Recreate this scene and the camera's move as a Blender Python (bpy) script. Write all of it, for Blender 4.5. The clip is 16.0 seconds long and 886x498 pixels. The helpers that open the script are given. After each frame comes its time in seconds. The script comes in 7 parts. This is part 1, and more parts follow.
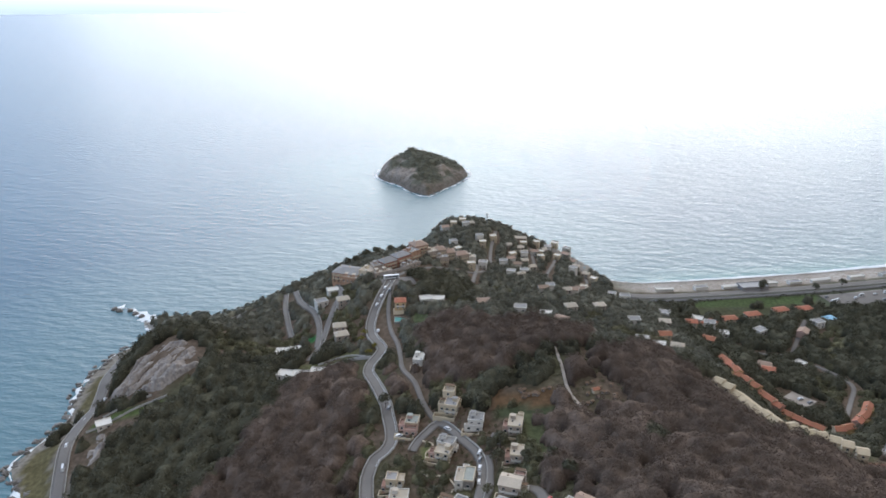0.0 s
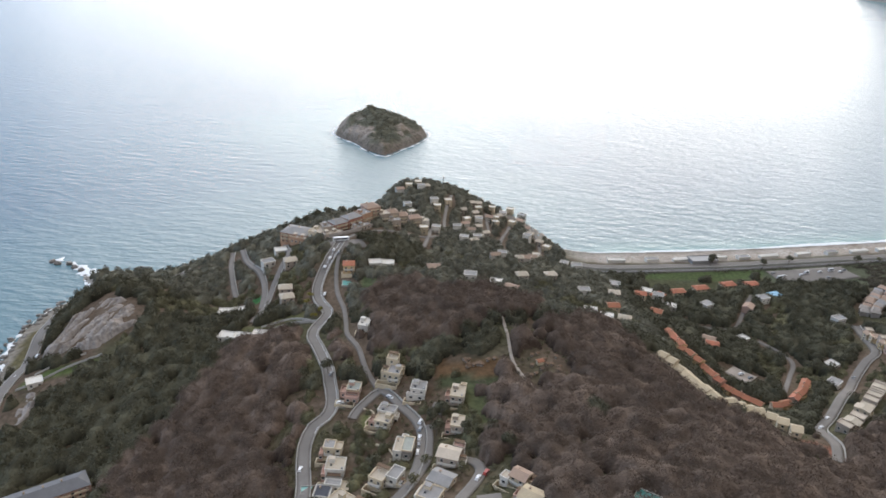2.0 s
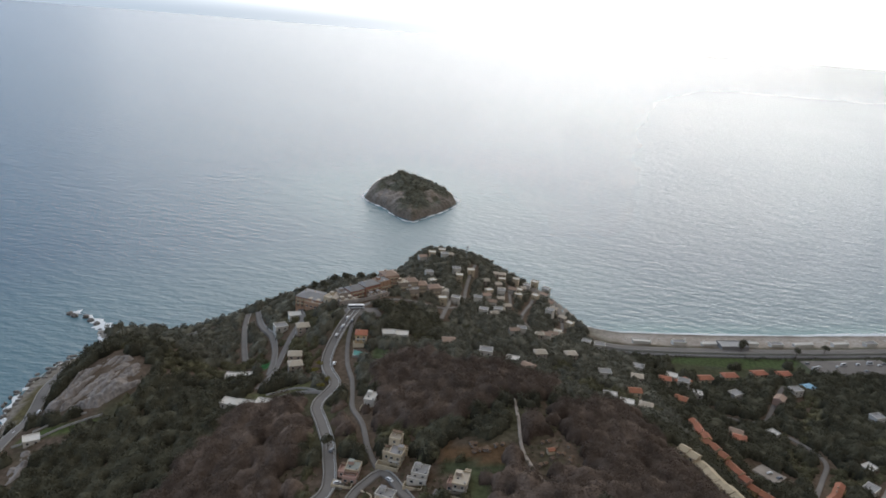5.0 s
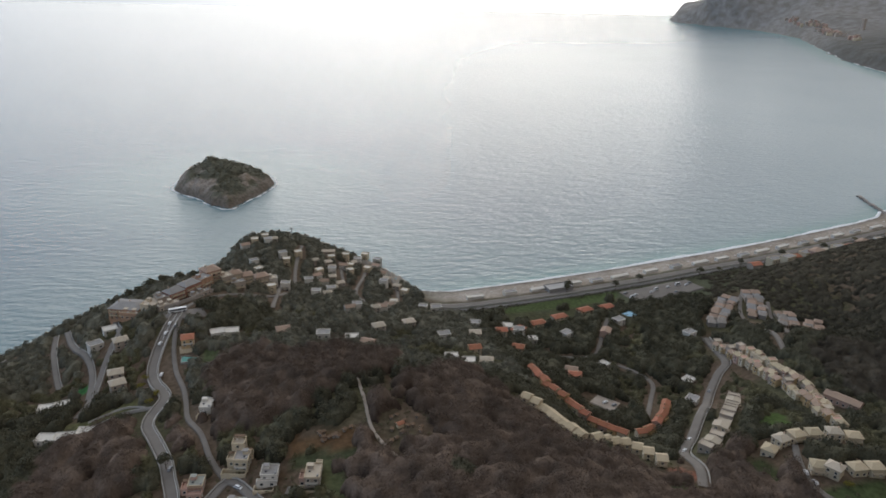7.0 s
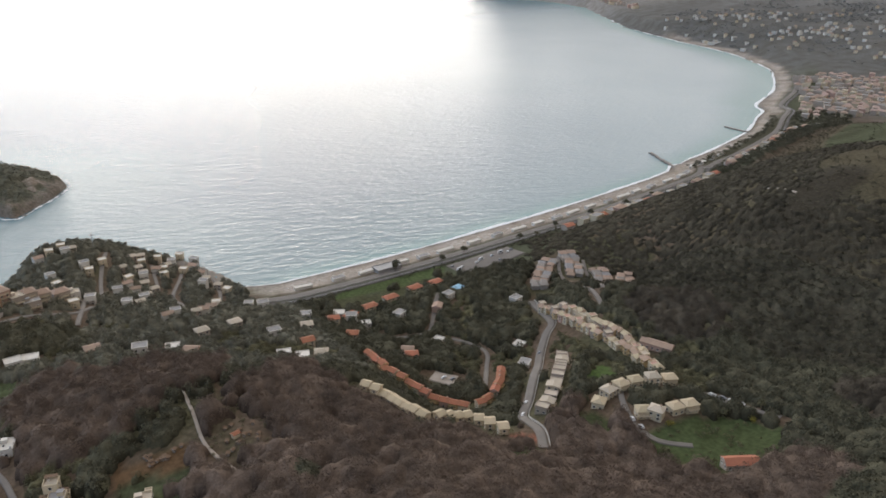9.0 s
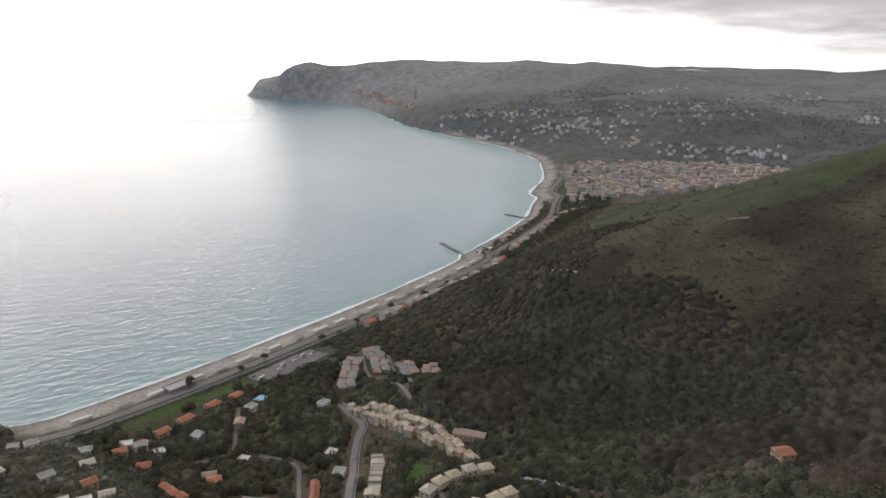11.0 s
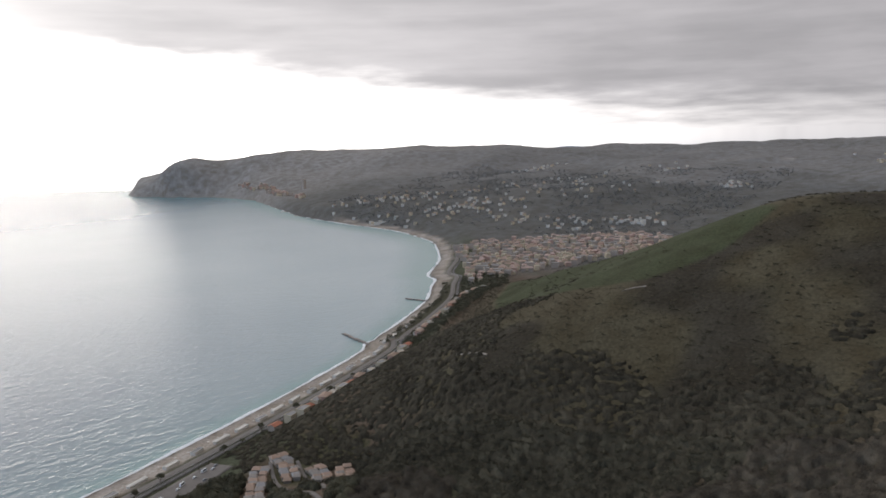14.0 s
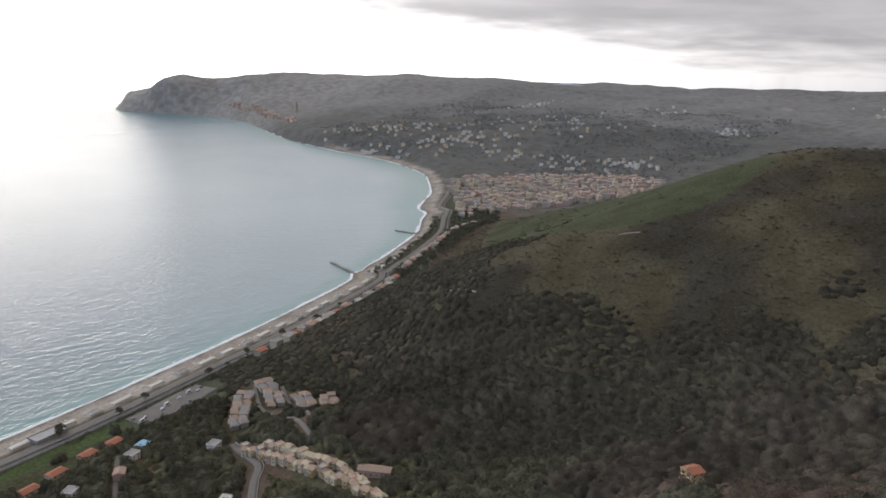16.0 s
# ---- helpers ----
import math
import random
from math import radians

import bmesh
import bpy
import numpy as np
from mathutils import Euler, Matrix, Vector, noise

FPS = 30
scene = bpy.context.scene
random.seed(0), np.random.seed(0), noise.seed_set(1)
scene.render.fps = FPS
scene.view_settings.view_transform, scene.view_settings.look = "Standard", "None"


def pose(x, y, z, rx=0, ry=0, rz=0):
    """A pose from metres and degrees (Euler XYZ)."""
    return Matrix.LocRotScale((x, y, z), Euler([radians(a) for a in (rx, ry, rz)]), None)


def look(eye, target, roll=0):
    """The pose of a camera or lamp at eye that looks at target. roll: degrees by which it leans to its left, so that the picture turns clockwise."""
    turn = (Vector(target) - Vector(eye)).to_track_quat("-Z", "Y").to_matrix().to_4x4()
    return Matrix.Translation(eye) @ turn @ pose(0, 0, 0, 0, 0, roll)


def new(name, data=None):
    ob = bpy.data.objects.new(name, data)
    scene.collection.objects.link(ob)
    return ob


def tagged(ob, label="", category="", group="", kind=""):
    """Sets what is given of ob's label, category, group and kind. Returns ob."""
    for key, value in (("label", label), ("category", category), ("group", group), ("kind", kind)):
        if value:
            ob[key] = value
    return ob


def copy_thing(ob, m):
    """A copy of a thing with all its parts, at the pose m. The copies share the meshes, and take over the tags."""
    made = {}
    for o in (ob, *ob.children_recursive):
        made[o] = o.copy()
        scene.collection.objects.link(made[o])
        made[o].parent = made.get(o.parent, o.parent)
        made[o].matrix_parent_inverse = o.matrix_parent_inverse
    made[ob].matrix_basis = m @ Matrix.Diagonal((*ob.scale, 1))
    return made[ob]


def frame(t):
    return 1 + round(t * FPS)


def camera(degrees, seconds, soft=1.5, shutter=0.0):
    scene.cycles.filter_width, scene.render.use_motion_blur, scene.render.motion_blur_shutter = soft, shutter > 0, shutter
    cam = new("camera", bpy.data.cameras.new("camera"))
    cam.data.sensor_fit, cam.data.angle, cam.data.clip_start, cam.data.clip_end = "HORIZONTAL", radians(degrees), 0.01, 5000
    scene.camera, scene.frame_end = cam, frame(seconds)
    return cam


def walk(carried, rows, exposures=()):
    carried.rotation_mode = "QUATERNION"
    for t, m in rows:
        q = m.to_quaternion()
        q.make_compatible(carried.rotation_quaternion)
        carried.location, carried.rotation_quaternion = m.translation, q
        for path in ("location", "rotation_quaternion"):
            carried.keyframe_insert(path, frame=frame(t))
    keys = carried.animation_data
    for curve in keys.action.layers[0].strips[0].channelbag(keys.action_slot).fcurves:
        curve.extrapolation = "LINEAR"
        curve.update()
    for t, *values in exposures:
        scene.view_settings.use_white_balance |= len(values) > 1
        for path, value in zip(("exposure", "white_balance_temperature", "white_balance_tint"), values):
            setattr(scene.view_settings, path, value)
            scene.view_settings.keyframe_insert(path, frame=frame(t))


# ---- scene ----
cam = camera(61.43, 16.0, soft=1.7)

# seconds, x, y, z, yaw to the left, pitch up, lean to the left
PATH = [
    (0.0, 0.00, -0.01, 292.00, 0.000, -20.857, -0.400),
    (0.5, 1.81, 2.31, 292.46, 0.126, -23.000, -0.336),
    (1.0, 3.63, 4.77, 292.66, -0.818, -24.770, 0.806),
    (1.5, 5.19, 7.43, 292.56, -3.435, -25.205, 2.178),
    (2.0, 6.72, 10.14, 292.26, -3.389, -23.903, 2.960),
    (2.5, 8.31, 12.98, 292.14, -3.852, -23.106, 5.600),
    (3.0, 9.98, 15.90, 292.28, -4.059, -20.951, 7.070),
    (3.5, 11.67, 18.57, 292.50, -2.944, -19.712, 6.288),
    (3.7, 12.38, 19.59, 292.59, -2.119, -19.333, 6.666),
    (5.8, 21.09, 28.70, 294.34, -0.054, -19.038, 3.503),
    (6.0, 21.70, 29.66, 294.40, -1.655, -18.918, 2.622),
    (6.5, 23.03, 32.31, 294.56, -7.708, -19.406, 1.585),
    (7.0, 24.19, 35.30, 294.81, -14.062, -20.972, 1.257),
    (7.5, 25.04, 38.22, 294.63, -18.533, -20.654, 1.865),
    (8.0, 26.10, 40.99, 294.39, -21.780, -20.303, 0.413),
    (8.5, 27.49, 43.61, 294.30, -25.010, -21.186, -0.238),
    (9.0, 28.89, 46.18, 294.43, -28.412, -22.356, 0.808),
    (9.5, 29.94, 48.95, 294.71, -34.276, -21.065, 2.494),
    (9.7, 30.34, 50.05, 294.82, -35.584, -19.798, 3.216),
    (11.8, 34.97, 60.48, 295.25, -49.037, -13.135, -1.973),
    (12.0, 35.36, 61.40, 295.44, -49.778, -12.503, -2.572),
    (12.5, 36.31, 63.69, 295.95, -52.913, -11.344, -3.337),
    (13.0, 37.45, 65.99, 296.44, -54.360, -10.043, -2.601),
    (13.5, 38.65, 68.20, 296.80, -53.452, -9.115, -3.388),
    (14.0, 39.81, 70.35, 297.09, -52.685, -8.547, -1.610),
    (14.5, 40.93, 72.50, 297.34, -53.322, -8.415, 0.023),
    (15.0, 41.85, 74.67, 297.71, -54.180, -9.488, 1.641),
    (15.5, 42.55, 76.76, 297.99, -53.429, -11.183, 3.078),
    (16.0, 43.19, 78.73, 298.19, -53.628, -13.721, 1.666),
]


def aim(x, y, z, yaw, pitch, lean):
    return pose(x, y, z, 90 + pitch, 0, yaw) @ pose(0, 0, 0, 0, 0, lean)


walk(cam, [(t, aim(*p)) for t, *p in PATH], [
    (0, 0.72, 5950, 10), (1, 0.70, 6000, 10), (2, 0.86, 6320, 11), (2.5, 0.80, 6300, 11), (3, 0.58, 6300, 11), (3.7, 0.36, 6280, 10), (6, 0.02, 6300, 10), (7, 0.06, 6450, 10), (7.5, 0.14, 6500, 10),
    (8, 0.20, 6560, 11), (8.5, 0.30, 6620, 11), (9, 0.52, 6680, 12), (9.7, 0.66, 6700, 12), (12, 0.10, 6560, 13), (13.5, 0.10, 6540, 13), (15, 0.15, 6540, 13), (16, 0.32, 6560, 13)])

# ---- sky, sun ----
SUN_TURN, SUN_UP = 20.0, 13.0     # degrees to the right of +y, and up


def build_world():
    world = bpy.data.worlds.new("overcast_sky")
    scene.world = world
    world.use_nodes = True
    nt = world.node_tree
    nt.nodes.clear()
    N, L = nt.nodes.new, nt.links.new
    out, bg = N("ShaderNodeOutputWorld"), N("ShaderNodeBackground")
    L(bg.outputs[0], out.inputs[0])
    tc, sep = N("ShaderNodeTexCoord"), N("ShaderNodeSeparateXYZ")
    L(tc.outputs["Generated"], sep.inputs[0])

    def m(op, a, b=None, c=None, clamp=False):
        n = N("ShaderNodeMath")
        n.operation, n.use_clamp = op, clamp
        for k, v in enumerate((a, b, c)):
            if v is None:
                continue
            if isinstance(v, (int, float)):
                n.inputs[k].default_value = v
            else:
                L(v, n.inputs[k])
        return n.outputs[0]

    def ramp(v, a, b, lo=0.0, hi=1.0):
        n = N("ShaderNodeMapRange")
        n.interpolation_type = "SMOOTHSTEP"
        for k, w in enumerate((v, a, b, lo, hi)):
            if isinstance(w, (int, float)):
                n.inputs[k].default_value = w
            else:
                L(w, n.inputs[k])
        return n.outputs[0]

    def mix(f, a, b):
        n = N("ShaderNodeMix")
        n.data_type = "RGBA"
        for k, w in ((0, f), (6, a), (7, b)):
            if isinstance(w, tuple):
                n.inputs[k].default_value = (*w, 1)
            elif isinstance(w, (int, float)):
                n.inputs[k].default_value = w
            else:
                L(w, n.inputs[k])
        return n.outputs[2]

    x, y, z = sep.outputs
    up = m("MAXIMUM", z, 0.0)
    # clouds lie on a high flat deck
    flat = m("ADD", up, 0.10)
    comb = N("ShaderNodeCombineXYZ")
    L(m("DIVIDE", x, flat), comb.inputs[0])
    L(m("DIVIDE", y, flat), comb.inputs[1])
    big, fine = N("ShaderNodeTexNoise"), N("ShaderNodeTexNoise")
    for n, s, d in ((big, 0.55, 5), (fine, 1.9, 6)):
        L(comb.outputs[0], n.inputs["Vector"])
        n.inputs["Scale"].default_value, n.inputs["Detail"].default_value = s, d
    # closeness to the sun's bearing
    sx, sy = math.sin(radians(SUN_TURN)), math.cos(radians(SUN_TURN))
    level = m("SQRT", m("ADD", m("MULTIPLY", x, x), m("MULTIPLY", y, y)))
    bearing = m("DIVIDE", m("ADD", m("MULTIPLY", x, sx), m("MULTIPLY", y, sy)), m("MAXIMUM", level, 0.01))
    toward = m("EXPONENT", m("MULTIPLY", m("SUBTRACT", bearing, 1.0), 4.0))
    close = m("EXPONENT", m("MULTIPLY", m("SUBTRACT", bearing, 1.0), 5.2))
    hot = m("EXPONENT", m("MULTIPLY", m("SUBTRACT", bearing, 1.0), 8.5))
    west = m("SUBTRACT", m("MULTIPLY", x, sy), m("MULTIPLY", y, sx))
    # the clear strip under the cloud deck is deeper towards the sun
    edge = m("ADD", m("ADD", m("ADD", 0.002, m("MULTIPLY", toward, 0.012)), m("ADD", m("MULTIPLY", close, 0.043), m("MULTIPLY", hot, 0.036))), m("ADD", m("MULTIPLY", m("SUBTRACT", big.outputs[0], 0.5), 0.06), m("MULTIPLY", m("SUBTRACT", fine.outputs[0], 0.5), 0.05)))
    east = ramp(west, 0.2, -0.7)
    deck = m("MULTIPLY", ramp(m("SUBTRACT", up, edge), -0.03, 0.046), m("SUBTRACT", 1.0, m("MULTIPLY", east, 0.85)))
    sky = N("ShaderNodeTexSky")
    sky.sky_type, sky.sun_disc = "NISHITA", False
    sky.sun_elevation, sky.sun_rotation = radians(SUN_UP), radians(SUN_TURN)
    scaled = N("ShaderNodeVectorMath")
    scaled.operation = "SCALE"
    scaled.inputs[3].default_value = 0.10
    L(sky.outputs[0], scaled.inputs[0])
    cool = mix(ramp(west, -0.8, 0.3), (0.50, 0.74, 1.12), (0.54, 0.54, 0.56))
    clear = mix(toward, cool, (1.50, 1.52, 1.54))
    clear = mix(close, clear, (1.95, 1.93, 1.90))
    clear = mix(hot, clear, (5.2, 5.1, 4.95))
    clear = mix(0.12, clear, scaled.outputs[0])
    haze = mix(hot, mix(ramp(west, -0.8, 0.0), (0.42, 0.51, 0.61), (0.48, 0.53, 0.57)), (1.35, 1.34, 1.32))
    clear = mix(ramp(z, -0.001, -0.05), clear, haze)
    # long level streaks under the deck
    across, streak = N("ShaderNodeCombineXYZ"), N("ShaderNodeTexNoise")
    L(m("MULTIPLY", west, 3.2), across.inputs[0])
    L(m("MULTIPLY", up, 34.0), across.inputs[1])
    L(across.outputs[0], streak.inputs["Vector"])
    streak.inputs["Scale"].default_value, streak.inputs["Detail"].default_value = 1.0, 5
    blend = m("ADD", m("MULTIPLY", big.outputs[0], 0.4), m("ADD", m("MULTIPLY", fine.outputs[0], 0.22), m("MULTIPLY", streak.outputs[0], 0.38)))
    shade = ramp(blend, 0.36, 0.64)
    cloud = mix(shade, (0.42, 0.415, 0.427), (0.57, 0.56, 0.573))
    cloud = mix(ramp(west, 0.35, 1.0), cloud, mix(shade, (0.33, 0.328, 0.338), (0.47, 0.463, 0.475)))
    lit = mix(m("MULTIPLY", hot, ramp(up, 0.45, 0.10)), cloud, mix(shade, (0.70, 0.69, 0.685), (0.92, 0.905, 0.89)))
    L(mix(deck, clear, lit), bg.inputs[0])
    bg.inputs[1].default_value = 1.0


build_world()
sun = new("sun", bpy.data.lights.new("sun", "SUN"))
sun.data.energy, sun.data.angle, sun.data.color = 0.5, radians(90), (1.0, 0.95, 0.86)
sun.matrix_world = look((0, 0, 0), (-math.sin(radians(SUN_TURN)) * math.cos(radians(SUN_UP)),
                                    -math.cos(radians(SUN_TURN)) * math.cos(radians(SUN_UP)), -math.sin(radians(SUN_UP))))

# ---- materials ----
def shader(name, colours, rough=0.9, scale=0.2, scale2=2.0, bump=0.0, metal=0.0, spec=0.3, attribute="", random_tint=0.0, coords="Object", contrast=(0.35, 0.65)):
    """A surface whose colour wanders between two or three colours at two scales; attribute: a colour layer that takes the first colour's place."""
    mat = bpy.data.materials.new(name)
    mat.use_nodes = True
    nt = mat.node_tree
    N, L = nt.nodes.new, nt.links.new
    b = nt.nodes["Principled BSDF"]
    b.inputs["Roughness"].default_value, b.inputs["Metallic"].default_value = rough, metal
    b.inputs["Specular IOR Level"].default_value = spec
    tc = N("ShaderNodeTexCoord")
    n1, n2 = N("ShaderNodeTexNoise"), N("ShaderNodeTexNoise")
    for n, s, d in ((n1, scale, 4), (n2, scale2, 5)):
        L(tc.outputs[coords], n.inputs["Vector"])
        n.inputs["Scale"].default_value, n.inputs["Detail"].default_value = s, d

    def mix(f, a, c, blend="MIX"):
        n = N("ShaderNodeMix")
        n.data_type, n.blend_type = "RGBA", blend
        for k, w in ((0, f), (6, a), (7, c)):
            if isinstance(w, tuple):
                n.inputs[k].default_value = (*w, 1)
            elif isinstance(w, (int, float)):
                n.inputs[k].default_value = w
            else:
                L(w, n.inputs[k])
        return n.outputs[2]

    def span(v, a, c):
        n = N("ShaderNodeMapRange")
        L(v, n.inputs[0])
        n.inputs[1].default_value, n.inputs[2].default_value = a, c
        return n.outputs[0]

    if attribute:
        at = N("ShaderNodeAttribute")
        at.attribute_name = attribute
        first = at.outputs["Color"]
        col = mix(span(n1.outputs[0], *contrast), first, mix(1.0, first, colours[0], "MULTIPLY"))
        col = mix(span(n2.outputs[0], *contrast), col, mix(1.0, col, colours[1], "MULTIPLY"))
    else:
        col = mix(span(n1.outputs[0], *contrast), colours[0], colours[1])
        col = mix(span(n2.outputs[0], 0.4, 0.75), col, colours[2] if len(colours) > 2 else tuple(0.82 * v for v in colours[0]))
    if random_tint:
        info, isl = N("ShaderNodeObjectInfo"), N("ShaderNodeNewGeometry")
        add = N("ShaderNodeMath")
        L(info.outputs["Random"], add.inputs[0])
        L(isl.outputs["Random Per Island"], add.inputs[1])
        frac = N("ShaderNodeMath")
        frac.operation = "FRACT"
        L(add.outputs[0], frac.inputs[0])
        hsv = N("ShaderNodeHueSaturation")
        L(col, hsv.inputs["Color"])
        vr = N("ShaderNodeMapRange")
        L(frac.outputs[0], vr.inputs[0])
        vr.inputs[3].default_value, vr.inputs[4].default_value = 1 - random_tint, 1 + random_tint
        L(vr.outputs[0], hsv.inputs["Value"])
        hr = N("ShaderNodeMapRange")
        L(frac.outputs[0], hr.inputs[0])
        hr.inputs[3].default_value, hr.inputs[4].default_value = 0.5 + 0.03 * random_tint, 0.5 - 0.03 * random_tint
        L(hr.outputs[0], hsv.inputs["Hue"])
        col = hsv.outputs[0]
    L(col, b.inputs["Base Color"])
    if bump:
        bm = N("ShaderNodeBump")
        bm.inputs["Strength"].default_value, bm.inputs["Distance"].default_value = 0.7, bump
        L(n2.outputs[0], bm.inputs["Height"])
        L(bm.outputs[0], b.inputs["Normal"])
    return mat


def sea_shader():
    mat = bpy.data.materials.new("sea_water")
    mat.use_nodes = True
    nt = mat.node_tree
    N, L = nt.nodes.new, nt.links.new
    b = nt.nodes["Principled BSDF"]
    b.inputs["Roughness"].default_value = 0.27
    b.inputs["IOR"].default_value = 1.33
    at, tc = N("ShaderNodeAttribute"), N("ShaderNodeTexCoord")
    at.attribute_name = "depth_tint"
    patch = N("ShaderNodeTexNoise")
    L(tc.outputs["Object"], patch.inputs["Vector"])
    patch.inputs["Scale"].default_value, patch.inputs["Detail"].default_value = 0.004, 4
    mx = N("ShaderNodeMix")
    mx.data_type, mx.blend_type = "RGBA", "MULTIPLY"
    L(patch.outputs[0], mx.inputs[0])
    L(at.outputs["Color"], mx.inputs[6])
    mx.inputs[7].default_value = (0.80, 0.85, 0.88, 1)
    L(mx.outputs[2], b.inputs["Base Color"])
    height_sum = None
    for turn, stretch, size, amount, detail in ((SWELL, 2.6, 8.5, 0.95, 3), (SWELL + 14, 2.2, 4.0, 0.64, 3), (SWELL - 25, 1.9, 23.0, 0.6, 2)):
        mp, n = N("ShaderNodeMapping"), N("ShaderNodeTexNoise")
        mp.vector_type = "TEXTURE"
        mp.inputs["Rotation"].default_value[2] = radians(turn)
        mp.inputs["Scale"].default_value = (size * stretch, size, size)
        L(tc.outputs["Object"], mp.inputs[0])
        L(mp.outputs[0], n.inputs["Vector"])
        n.inputs["Scale"].default_value, n.inputs["Detail"].default_value = 1.0, detail
        s = N("ShaderNodeMath")
        s.operation = "MULTIPLY_ADD"
        L(n.outputs[0], s.inputs[0])
        s.inputs[1].default_value = amount
        if height_sum is None:
            s.inputs[2].default_value = 0
        else:
            L(height_sum, s.inputs[2])
        height_sum = s.outputs[0]
    bp = N("ShaderNodeBump")
    bp.inputs["Strength"].default_value, bp.inputs["Distance"].default_value = 1.0, 1.3
    L(height_sum, bp.inputs["Height"])
    L(bp.outputs[0], b.inputs["Normal"])
    return mat


